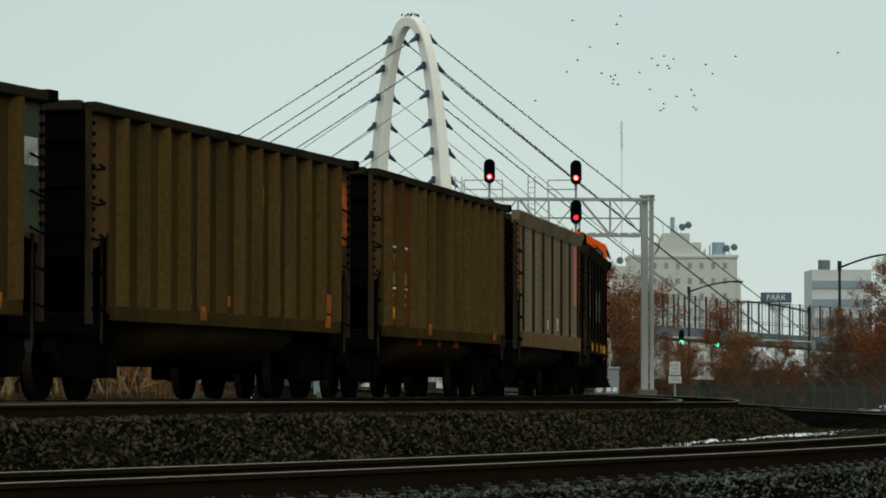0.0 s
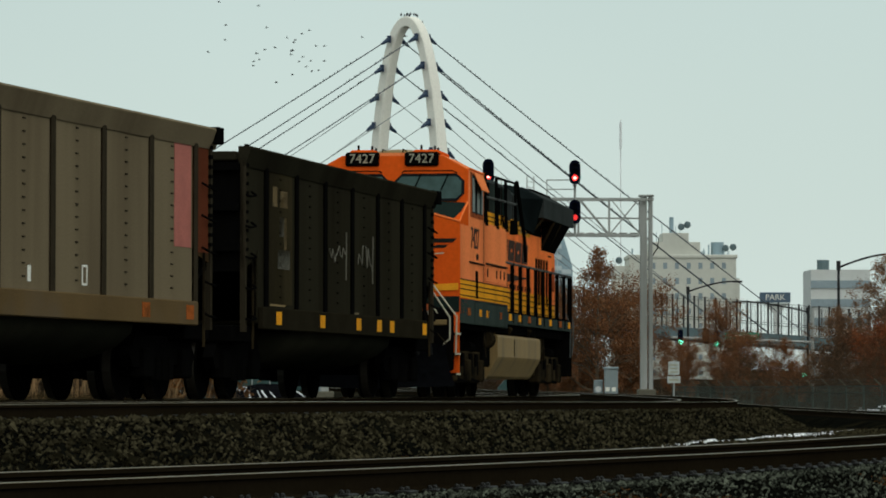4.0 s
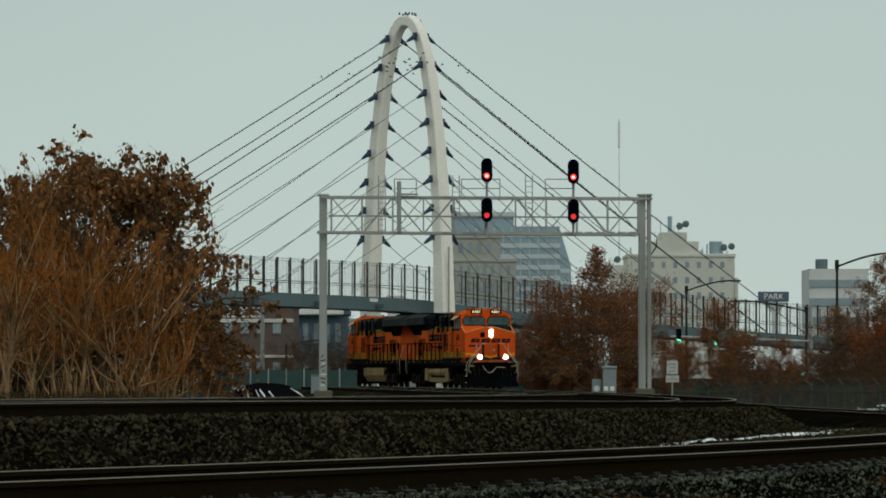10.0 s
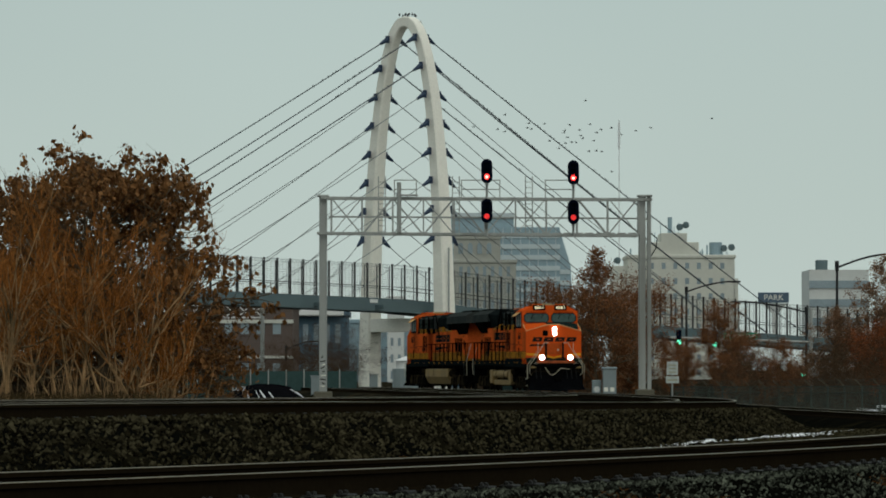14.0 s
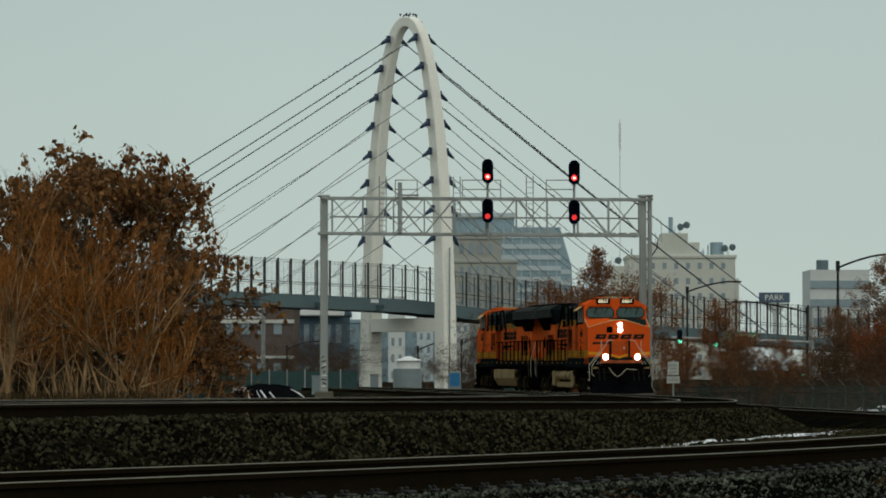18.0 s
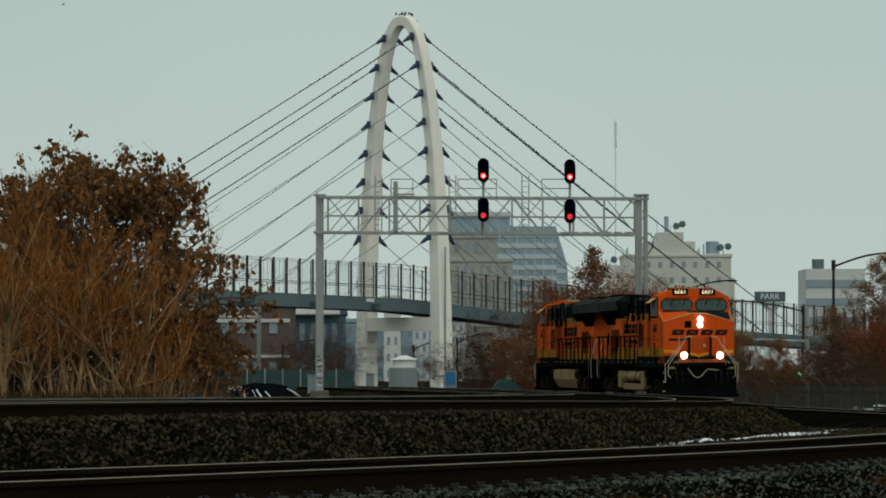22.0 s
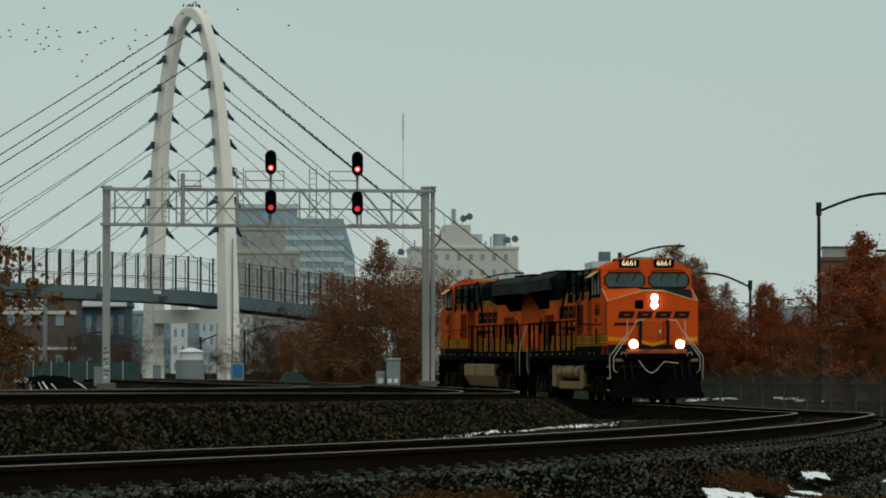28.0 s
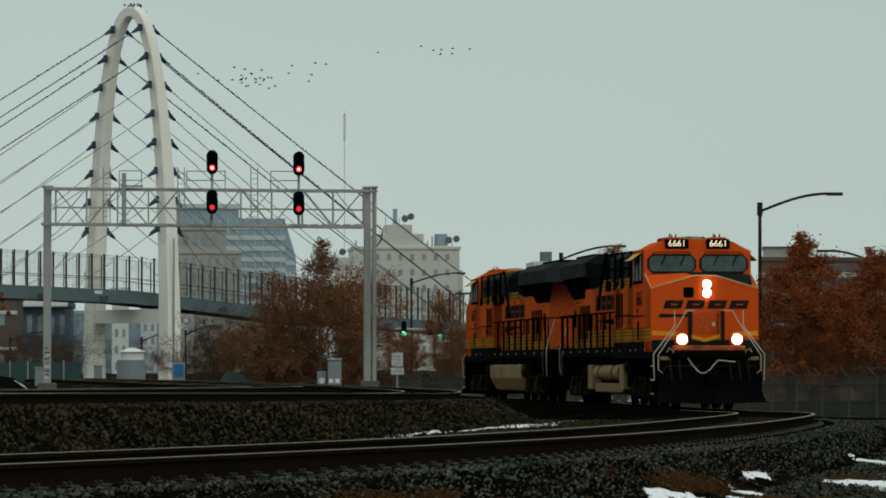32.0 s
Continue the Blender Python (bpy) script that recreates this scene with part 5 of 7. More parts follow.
# ---- signal bridge over the tracks ----
def signal_bridge():
    y = 200.0
    g = thing("signal_bridge", "galvanised steel signal bridge spanning three tracks", "signal bridge")
    zt, zb = 9.68, 7.87
    for x, z0, w, lab in ((-5.86, 0.1, 0.38, "slim galvanised leg"), (9.95, 0.2, 0.54, "tapered galvanised leg")):
        shaft = Kit().box(x - w / 2, x + w / 2, y - w / 2, y + w / 2, z0 - 0.7, zt + 0.1, 0.04)
        if w > 0.4:
            shaft = Kit().box(x - 0.3, x + 0.04, y - 0.2, y + 0.2, z0 - 0.7, zt + 0.1, 0.04).box(x + 0.11, x + 0.32, y - 0.15, y + 0.15, z0 - 0.7, zt + 0.1, 0.03)
            for i in range(9):
                shaft.box(x - 0.1, x + 0.2, y - 0.08, y + 0.08, z0 + 0.4 + i, z0 + 0.5 + i)
        leg = part("leg", shaft, "galv", g, lab)
        part("base_block", Kit().box(x - 0.45, x + 0.45, y - 0.5, y + 0.5, -0.6, z0 + 0.08, 0.05), "footing", leg, "concrete footing")
        part("cap", Kit().box(x - w / 2 - 0.1, x + w / 2 + 0.1, y - 0.35, y + 0.35, zt + 0.06, zt + 0.16, 0.02), "galv", leg)
        else_paint = random.Random(3)
        if w < 0.4:
            for i in range(9):
                zz = 0.45 + i * 0.17
                part("paint_mark", Kit().bar((x + else_paint.uniform(-0.15, 0), y - w / 2 - 0.004, zz), (x + else_paint.uniform(0, 0.16), y - w / 2 - 0.004, zz + else_paint.uniform(-0.1, 0.14)), 0.012, 0.05), "letter" if i % 3 else "digit", leg)
        if w > 0.4:
            part("conduit_loop", Kit().tube([(x + 0.25, y, 8.0), (x + 0.62, y, 7.7), (x + 0.55, y, 7.2), (x + 0.28, y, 6.8)], 0.03, 6), "black", leg)
    for yy in (y - 0.45, y + 0.45):
        part("top_chord", Kit().bar((-5.95, yy, zt), (10.3, yy, zt - 0.08), 0.13), "galv", g)
        part("bottom_chord", Kit().bar((-6.15, yy, zb + 0.08), (9.6, yy, zb - 0.04), 0.13), "galv", g)
        part("mid_rail", Kit().bar((-5.6, yy, 8.77), (9.7, yy, 8.68), 0.05), "galv", g)
        n = 10
        for i in range(n + 1):
            x = -5.46 + i * 1.51
            part("upright", Kit().bar((x, yy, zb), (x, yy, zt), 0.07), "galv", g)
            if i < n:
                a, b = (zb, zt) if i % 2 else (zt, zb)
                part("diagonal", Kit().bar((x, yy, a), (x + 1.51, yy, b), 0.06), "galv", g)
                if yy < y and i in (0, 2, 3, 6, 9):
                    part("diagonal", Kit().bar((x, yy, b), (x + 1.51, yy, a), 0.05), "galv", g)
    for i in range(29):
        part("grating", Kit().box(-5.7 + i * 0.53, -5.3 + i * 0.53, y - 0.4, y + 0.4, zb + 0.06, zb + 0.1), "galv", g)
    # railed platforms and ladders behind the signals
    for xc, w in ((-1.82, 1.08), (1.89, 1.89), (5.78, 1.4)):
        f = Kit()
        for x in (xc - w / 2, xc + w / 2):
            f.bar((x, y + 0.4, zt), (x, y + 0.4, zt + 0.93), 0.05)
        for z in (zt + 0.45, zt + 0.91):
            f.bar((xc - w / 2, y + 0.4, z), (xc + w / 2, y + 0.4, z), 0.05)
        part("platform_rail", f, "galv", g)
    for xc in (-2.98, 0.67, 4.27):
        f = Kit()
        for x in (xc - 0.17, xc + 0.17):
            f.bar((x, y + 0.5, zb), (x, y + 0.5, zt + 1.1), 0.05)
        for i in range(10):
            f.bar((xc - 0.17, y + 0.5, zb + 0.2 + i * 0.27), (xc + 0.17, y + 0.5, zb + 0.2 + i * 0.27), 0.03)
        part("ladder", f, "galv", g)
    part("spare_mast", Kit().tube([(-2.12, y - 0.6, zb + 0.1), (-2.12, y - 0.6, zt + 0.75)], 0.11, 10), "galv", g)
    part("spare_shelf", Kit().box(-2.27, -1.19, y - 0.7, y - 0.4, zt + 0.08, zt + 0.16), "galv", g)

    def signal_head(dim, label):
        head = thing("railway_signal", label, "signal", group="red signals on the bridge")
        o = []
        for i in range(24):
            a = 2 * math.pi * i / 24
            o.append((0.28 * math.cos(a), 0.29 * math.sin(a) + (0.31 if math.sin(a) > 0 else -0.31)))
        back = part("backboard", Kit().prism(o, "y", -0.02, 0.03), "signal", head)
        part("case", Kit().prism([(p[0] * 0.72, p[1] * 0.8) for p in o], "y", 0.03, 0.3), "signal", head)
        for z, lit in ((0.3, False), (0.02, False), (-0.27, True)):
            hood = Kit()
            for i in range(9):
                a0, a1 = math.pi * (i / 9 * 1.3 - 0.15), math.pi * ((i + 1) / 9 * 1.3 - 0.15)
                hood.add([(0.15 * math.cos(a), yy, z + 0.15 * math.sin(a)) for a in (a0, a1) for yy in (-0.02, -0.24)], [(0, 1, 3, 2), (2, 3, 1, 0)])
            h = part("visor", hood, "signal", head)
            part("lens", Kit().tube([(0, -0.015, z), (0, -0.04, z)], 0.135, 16), ("red_dim" if dim else "red") if lit else "signal", h)
            if lit and not dim:
                part("lamp", Kit().tube([(0, -0.041, z - 0.01), (0, -0.05, z - 0.01)], 0.07, 12), "redcore", h)
        part("bracket", Kit().tube([(0, 0.15, -0.9), (0, 0.15, -0.5)], 0.06, 8).tube([(0, 0.15, -0.66), (0, 0.15, -0.60)], 0.1, 8), "galv", head)
        return head

    for dim, label, z in ((True, "dark colour-light signal head showing dim red", 9.0), (False, "dark colour-light signal head showing bright red", 10.94)):
        head = signal_head(dim, label)
        head.matrix_basis = pose(2.18, y - 0.9, z + 0.03)
        copy_thing(head, pose(6.42, y - 0.9, z - 0.03))
    for x in (2.18, 6.42):
        part("signal_mast", Kit().tube([(x, y - 0.75, zb - 0.1), (x, y - 0.75, 10.4)], 0.06, 8), "galv", g)
        part("mast_arm", Kit().bar((x, y - 0.75, zb), (x, y - 0.4, zb), 0.12), "galv", g)


signal_bridge()

# ---- arch footbridge ----
ARCH_C = Vector((-3.42, 395.5, -0.68))
ARCH_D = Vector((0.697, -0.717, 0))
DECK_D = Vector((0.717, 0.697, 0))
ARCH_H, ARCH_W = 35.75, 5.3


def deck_point(u, side=0.0, z=0.0):
    p = ARCH_C + DECK_D * u + ARCH_D * side
    p.z = deck_z(u) + z
    return p


def deck_z(u):
    return float(np.interp(u, [-90, -26, -1, 10, 20, 61, 110], [9.0, 8.55, 8.0, 7.15, 6.35, 4.6, 2.0]))


def arch_bridge():
    b = thing("footbridge", "white concrete arch footbridge with stay cables and screened deck", "bridge")
    k = Kit()
    n, ring = 48, []
    for i in range(n + 1):
        a = math.pi * i / n
        c, s = math.cos(a), math.sin(a)
        off, h = -ARCH_W * math.copysign(abs(c) ** 0.86, c), ARCH_H * s
        t = h / ARCH_H
        half_in, half_deck = 0.85 - 0.33 * t, 0.9 - 0.36 * t
        nrm = Vector((-c / ARCH_W, 0, s / ARCH_H)).normalized()
        if i in (0, n):
            nrm = Vector((-1 if i == 0 else 1, 0, 0))
        inward = ARCH_D * nrm.x + Vector((0, 0, nrm.z))
        ctr = ARCH_C + ARCH_D * off * 1.0 + Vector((0, 0, h - (0 if 0 < i < n else 1.0)))
        ring.append([ctr + inward * p * half_in + DECK_D * q * half_deck for p, q in ((-1, -0.8), (-0.8, -1), (0.8, -1), (1, -0.8), (1, 0.8), (0.8, 1), (-0.8, 1), (-1, 0.8))])
    vs = [v for r in ring for v in r]
    fs = [(i * 8 + j, (i + 1) * 8 + j, (i + 1) * 8 + (j + 1) % 8, i * 8 + (j + 1) % 8) for i in range(n) for j in range(8)]
    k.add(vs, fs)
    part("arch", k, "conc", b, "tall off-white concrete arch")
    part("cross_beam", Kit().bar(ARCH_C + ARCH_D * -5.1 + Vector((0, 0, 6.2)), ARCH_C + ARCH_D * 5.1 + Vector((0, 0, 6.2)), 1.4, 1.3), "conc", b)
    part("drain_pipe", Kit().tube([ARCH_C + ARCH_D * 6.2 + DECK_D * -0.4 + Vector((0, 0, z)) for z in (0, 13.6)], 0.09, 6), "galv", b)
    us = [-90 + i * 4 for i in range(51)]
    for side in (-1.9, 1.9):
        for a, c in zip(us[:-1], us[1:]):
            p, q = deck_point(a, side, -0.68), deck_point(c, side, -0.68)
            part("girder", Kit().bar(p, q, 0.3, 1.26), "deck", b)
            part("rail", Kit().bar(deck_point(a, side, 1.1), deck_point(c, side, 1.1), 0.07), "post", b)
            part("rail", Kit().bar(deck_point(a, side, 3.2), deck_point(c, side, 3.2), 0.04), "screen", b)
    slab = Kit()
    for a, c in zip(us[:-1], us[1:]):
        slab.bar(deck_point(a, 0, -0.1), deck_point(c, 0, -0.1), 3.6, 0.2)
    part("deck_slab", slab, "pale", b)
    for i in range(98):
        u = -88 + i * 1.65
        for side, w in ((-1.95, 0.1), (1.95, 0.19)):
            part("screen_post", Kit().bar(deck_point(u, side, -0.2), deck_point(u, side, 3.3), w), "post", b)
    for i in range(20):
        u = -86 + i * 8
        part("outrigger", Kit().bar(deck_point(u, -3.2, -0.9), deck_point(u, 3.2, -0.9), 0.35, 0.4), "deck", b)
    part("girder_plate", Kit().bar(deck_point(-6.9, 2.08, -0.35), deck_point(-5.9, 2.08, -0.35), 0.05, 0.32), "white", b, "small white plate on the girder")
    # fine wire screens: thin wires between the posts
    for side in (-1.97, 1.97):
        wire = Kit()
        for a, c in zip(us[:-1], us[1:]):
            for z in np.arange(0.25, 3.2, 0.22):
                wire.bar(deck_point(a, side, z), deck_point(c, side, z), 0.012)
        for i in range(320):
            u = -88 + i * 0.5
            wire.bar(deck_point(u, side, 0), deck_point(u, side, 3.2), 0.012)
        tagged(part("wire_screen", wire, "screen", b), kind="stuff")
    # stays in eight levels on both legs
    birds = Kit()
    rnd = random.Random(5)
    for lvl in range(8):
        h = 34.0 - lvl * 2.79
        off = ARCH_W * max(0, 1 - (h / ARCH_H) ** 2) ** 0.43
        for leg in (-1, 1):
            for way in (-1, 1):
                u1 = -(49.2 - lvl * 5.58) if way < 0 else 56.2 - lvl * 6.5
                a = ARCH_C + ARCH_D * leg * off + DECK_D * way * (1.0 + 0.07 * lvl) + Vector((0, 0, h))
                e = deck_point(u1, leg * 2.6, 0.1)
                pts = [a + (e - a) * (i / 12) - Vector((0, 0, 0.25 * 4 * (i / 12) * (1 - i / 12))) for i in range(13)]
                part("stay_cable", Kit().tube(pts, 0.058 if lvl < 2 else 0.04, 5), "cable" if lvl < 2 else "cable_thin", b)
                d = (pts[1] - pts[0]).normalized()
                part("stay_anchor", Kit().tube([a - d * 0.1, a + d * 0.9], 0.26, 8, r_end=0.12).bar(a - d * 0.2 - Vector((0, 0, 0.35)), a - d * 0.2 + Vector((0, 0, 0.35)), 0.4), "anchor", b)
                if lvl < 2:
                    f = 0.06
                    while f < (0.2 if way < 0 else 0.75) * (1.0 - 0.3 * lvl):
                        p = a + (e - a) * f - Vector((0, 0, 0.25 * 4 * f * (1 - f)))
                        if rnd.random() < 0.5:
                            birds.ball(p + Vector((0, 0, 0.1)), 0.055, 5, 4, squash=(1, 1, 1.5))
                        f += rnd.uniform(0.003, 0.009)
    for i in range(14):
        x = rnd.uniform(-1, 1)
        p = ARCH_C + ARCH_D * x * 1.3 + DECK_D * rnd.uniform(-0.7, 0.7) + Vector((0, 0, ARCH_H * math.sqrt(1 - (x * 1.3 / ARCH_W) ** 2) + 0.78))
        birds.ball(p, 0.1, 5, 4, squash=(1, 1, 1.5))
    tagged(part("perched_birds", birds, "feather"), "dark birds perched along the stay cables", "birds", kind="stuff")


arch_bridge()


# ---- buildings ----
def facade(name, label, x0, x1, y, depth, z0, z1, wall, rows, cols, win=(0.5, 0.55), pane="pane", band=None, roof=True, margin=0.06, group="town buildings"):
    """A block with real window recesses in its front, told apart storey by storey."""
    b = thing(name, label, "building", group=group)
    part("wall", Kit().box(x0, x1, y, y + depth, z0, z1), wall, b)
    fh = (z1 - z0) / rows
    cw = (x1 - x0) * (1 - 2 * margin) / cols
    for r in range(rows):
        zc = z0 + (r + 0.5) * fh
        if band:
            part("spandrel", Kit().box(x0 - 0.05, x1 + 0.05, y - 0.2, y + 0.1, zc - fh * 0.5, zc - fh * 0.08), band, b)
            continue
        for c in range(cols):
            xc = x0 + (x1 - x0) * margin + (c + 0.5) * cw
            w, h = cw * win[0] / 2, fh * win[1] / 2
            f = Kit()
            f.box(xc - w - 0.12, xc + w + 0.12, y - 0.1, y + 0.02, zc - h - 0.14, zc - h).box(xc - w - 0.12, xc + w + 0.12, y - 0.06, y + 0.02, zc + h, zc + h + 0.1)
            fr = part("window", f.box(xc - w - 0.06, xc + w + 0.06, y - 0.02, y + 0.02, zc - h, zc + h), wall, b)
            part("pane", Kit().box(xc - w, xc + w, y - 0.03, y + 0.02, zc - h + 0.02, zc + h - 0.02), pane, fr)
    if roof:
        part("roof", Kit().box(x0 - 0.25, x1 + 0.25, y - 0.25, y + depth, z1, z1 + 0.7, 0.1), wall, b)
    return b


def town():
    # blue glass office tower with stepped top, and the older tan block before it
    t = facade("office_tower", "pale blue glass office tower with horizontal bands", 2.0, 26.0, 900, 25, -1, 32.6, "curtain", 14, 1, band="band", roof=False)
    part("upper_storey", Kit().box(2.0, 15.8, 901, 920, 32.6, 35.6), "curtain", t)
    part("spandrel", Kit().box(1.9, 15.9, 900.6, 901.2, 34.6, 35.8), "band", t)
    part("side_slope", Kit().prism([(26.0, -1), (29.6, -1), (28.4, 24), (26.0, 32.0)], "y", 900, 920), "curtain", t)
    for i in range(9):
        part("side_band", Kit().box(26.05, 28.2, 899.8, 900.1, 3 + i * 2.4, 4.0 + i * 2.4), "band", t)
    for i in range(12):
        part("mullion", Kit().box(3.6 + i * 1.95, 3.75 + i * 1.95, 899.75, 900.0, -1, 32.4), "band", t)
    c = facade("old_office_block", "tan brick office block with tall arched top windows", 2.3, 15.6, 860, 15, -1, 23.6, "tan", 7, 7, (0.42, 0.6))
    part("upper_storey", Kit().box(2.4, 12.3, 860.5, 872, 23.6, 29.2), "tan", c)
    part("cornice", Kit().box(2.2, 12.5, 860.2, 860.6, 28.7, 29.4), "tan", c)
    for i in range(4):
        x = 3.9 + i * 2.0
        o = [(x - 0.5, 25.6)] + [(x - 0.5 * math.cos(math.pi * k / 8), 27.3 + 0.6 * math.sin(math.pi * k / 8)) for k in range(9)] + [(x + 0.5, 25.6)]
        part("arched_window", Kit().prism(o, "y", 860.3, 860.55), "pane", c)
    part("blue_sign_band", Kit().box(3.2, 9.5, 860.1, 860.5, 22.6, 23.4), "store_blue", c)
    facade("low_tan_block", "low tan block behind the footbridge", 2.0, 17, 700, 12, -1, 8.2, "tan", 4, 9, (0.5, 0.55))
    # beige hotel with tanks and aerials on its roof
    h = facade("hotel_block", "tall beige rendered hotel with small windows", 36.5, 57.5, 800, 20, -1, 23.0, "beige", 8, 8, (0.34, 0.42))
    for x0, x1, z0, z1 in ((40.5, 50.5, 23, 26.2), (43, 48.2, 26, 28.0)):
        part("penthouse", Kit().box(x0, x1, 800.5, 812, z0, z1, 0.1), "beige", h)
    part("left_wing", Kit().box(33.5, 36.6, 801, 815, -1, 21.5), "beige", h)
    part("right_fin", Kit().box(57.4, 58.2, 800, 806, -1, 19), "beige", h)
    part("roof_tank", Kit().tube([(54, 803, 23.6), (54, 803, 26.2)], 1.3, 14), "curtain", h, "blue-grey roof tank")
    part("chimney", Kit().tube([(45.0, 804, 28), (45.0, 804, 31.2)], 0.45, 10), "curtain", h)
    rnd = random.Random(9)
    for i in range(16):
        x = rnd.uniform(36, 57)
        z = 28.0 if 43 < x < 48 else 26.2 if 40.5 < x < 50.5 else 23.6
        part("aerial", Kit().bar((x, 802, z - 0.2), (x, 802, z + rnd.uniform(0.8, 2.2)), rnd.choice((0.12, 0.3))), "curtain", h)
    for x, z in ((46.8, 29.2), (48.0, 29.6), (55.5, 25.0), (57.0, 25.2), (34.5, 22.6)):
        part("dish", Kit().ball((x, 801.5, z), 0.7, 8, 5, squash=(1, 0.4, 1)), "deck", h)
    # parking sign on a funnel pylon
    s = thing("parking_sign", "dark parking sign with white letters on a pylon", "sign")
    part("board", Kit().box(46.5, 51.0, 598.5, 599.3, 11.0, 12.5, 0.05), "slate", s)
    words("lettering", "PARK", 1.2, "digit", s, pose(48.75, 598.48, 11.74, 90, 0, 0))
    part("pylon", Kit().prism([(47.2, 10.9), (50.8, 10.9), (49.4, 9.4), (48.6, 9.4)], "y", 599, 600).box(48.6, 49.4, 598.8, 600.2, -1, 9.5), "pale", s)
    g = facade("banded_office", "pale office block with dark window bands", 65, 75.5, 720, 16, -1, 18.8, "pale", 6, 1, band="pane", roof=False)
    part("stair_tower", Kit().tube([(67.5, 724, 18.8), (67.5, 724, 20.6)], 1.1, 12), "deck", g)
    # brick buildings
    r = thing("brick_building", "long red brick building with dark windows and a pale rooftop block", "building", group="town buildings")
    part("wall", Kit().prism([(31.15, 212), (56, 212), (56, 226), (33.4, 226)], "z", -1, 6.5), "brick", r)
    part("parapet", Kit().prism([(31.1, 211.9), (56.1, 211.9), (56.1, 226), (33.4, 226)], "z", 6.5, 6.7), "brick", r)
    part("slate_band", Kit().box(33.9, 56, 211.93, 212, 5.95, 6.36), "roof", r)
    part("string_course", Kit().box(31.15, 56, 211.88, 212, 5.64, 5.92), "tan", r)
    part("rooftop_block", Kit().prism([(31.25, 212.1), (33.7, 212.1), (33.9, 217), (31.95, 217)], "z", 6.7, 7.2), "tan", r)
    part("rooftop_coping", Kit().prism([(31.2, 212.0), (33.75, 212.0), (33.95, 217), (31.9, 217)], "z", 7.2, 7.26), "roof", r)
    part("aerial", Kit().bar((38.6, 213, 6.6), (38.6, 213, 9.2), 0.05), "roof", r)
    for i in range(14):
        x = 32.2 + i * 1.72
        for z0, z1 in ((4.85, 5.6), (3.2, 4.55), (0.9, 2.3)):
            fr = part("window", Kit().box(x - 0.52, x + 0.52, 211.9, 212, z0 - 0.14, z0).box(x - 0.5, x + 0.5, 211.96, 212, z0, z1), "tan", r)
            part("pane", Kit().box(x - 0.46, x + 0.46, 211.94, 212, z0 + 0.03, z1 - 0.03), "pane_dark", fr)
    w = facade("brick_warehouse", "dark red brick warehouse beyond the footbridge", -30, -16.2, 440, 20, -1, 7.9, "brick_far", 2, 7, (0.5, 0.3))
    part("string_course", Kit().box(-30, -16.1, 439.8, 440, 6.2, 6.6), "beige", w)
    part("ground_floor_band", Kit().box(-22, -16.1, 439.8, 440, 2.4, 2.7), "beige", w)
    w = facade("blue_store", "dark blue store with a white flat canopy", -20, -12.2, 520, 14, -1, 8.0, "store_blue", 2, 5)
    part("canopy", Kit().box(-20.5, -12.6, 518, 530, 8.0, 8.9, 0.15), "white", w)
    # lattice sign gantry on one pale post
    t = thing("sign_gantry", "white lattice sign gantry on a pale post", "gantry")
    part("post", Kit().tube([(-17.6, 398, -0.9), (-17.6, 398, 7.6)], 0.2, 8), "galv", t)
    for z in (6.3, 7.5):
        part("chord", Kit().bar((-26, 398, z), (-17.5, 398, z), 0.16), "white", t)
    for i in range(7):
        x = -26 + i * 1.2
        part("brace", Kit().bar((x, 398, 6.3 if i % 2 else 7.5), (x + 1.2, 398, 7.5 if i % 2 else 6.3), 0.09), "white", t)
        part("brace", Kit().bar((x, 398, 7.5 if i % 2 else 6.3), (x + 1.2, 398, 6.3 if i % 2 else 7.5), 0.09), "white", t)
    # haze over the farthest blocks lies only in their pale wall colours
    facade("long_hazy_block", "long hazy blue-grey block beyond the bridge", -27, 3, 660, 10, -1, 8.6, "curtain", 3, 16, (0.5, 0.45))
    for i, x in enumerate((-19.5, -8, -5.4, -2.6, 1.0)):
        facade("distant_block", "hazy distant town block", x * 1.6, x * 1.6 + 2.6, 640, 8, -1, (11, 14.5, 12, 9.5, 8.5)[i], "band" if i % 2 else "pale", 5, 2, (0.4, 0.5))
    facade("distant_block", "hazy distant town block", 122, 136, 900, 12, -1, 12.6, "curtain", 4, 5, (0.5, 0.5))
    m = thing("radio_mast", "thin hazy radio mast", "mast")
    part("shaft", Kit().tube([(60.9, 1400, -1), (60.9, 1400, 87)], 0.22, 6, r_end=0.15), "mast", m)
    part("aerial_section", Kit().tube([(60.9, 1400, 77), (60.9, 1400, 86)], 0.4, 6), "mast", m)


town()


# ---- street lamps, traffic lights, cabinets ----
def street_lamp(x, y, z0, top, reach, label="black curved-arm street lamp"):
    l = thing("street_lamp", label, "street lamp", pose(x, y, z0), group="street lamps")
    h = top - z0
    part("pole", Kit().tube([(0, 0, 0), (0, 0, h)], 0.13, 8, r_end=0.08), "lamp_post", l)
    part("collar", Kit().tube([(0, 0, h - 0.5), (0, 0, h + 0.15)], 0.14, 8), "lamp_post", l)
    arm = [(reach * f, 0, h - 0.3 + 0.9 * math.sin(f * math.pi / 2)) for f in (0, 0.15, 0.3, 0.45, 0.6, 0.75, 0.9, 1.0)]
    part("arm", Kit().tube(arm, 0.07, 6), "lamp_post", l)
    e = 1 if reach > 0 else -1
    x1 = reach + e * 0.75
    part("lantern", Kit().box(min(reach - e * 0.1, x1), max(reach - e * 0.1, x1), -0.15, 0.15, h + 0.5, h + 0.66, 0.04), "lamp_post", l)
    return l


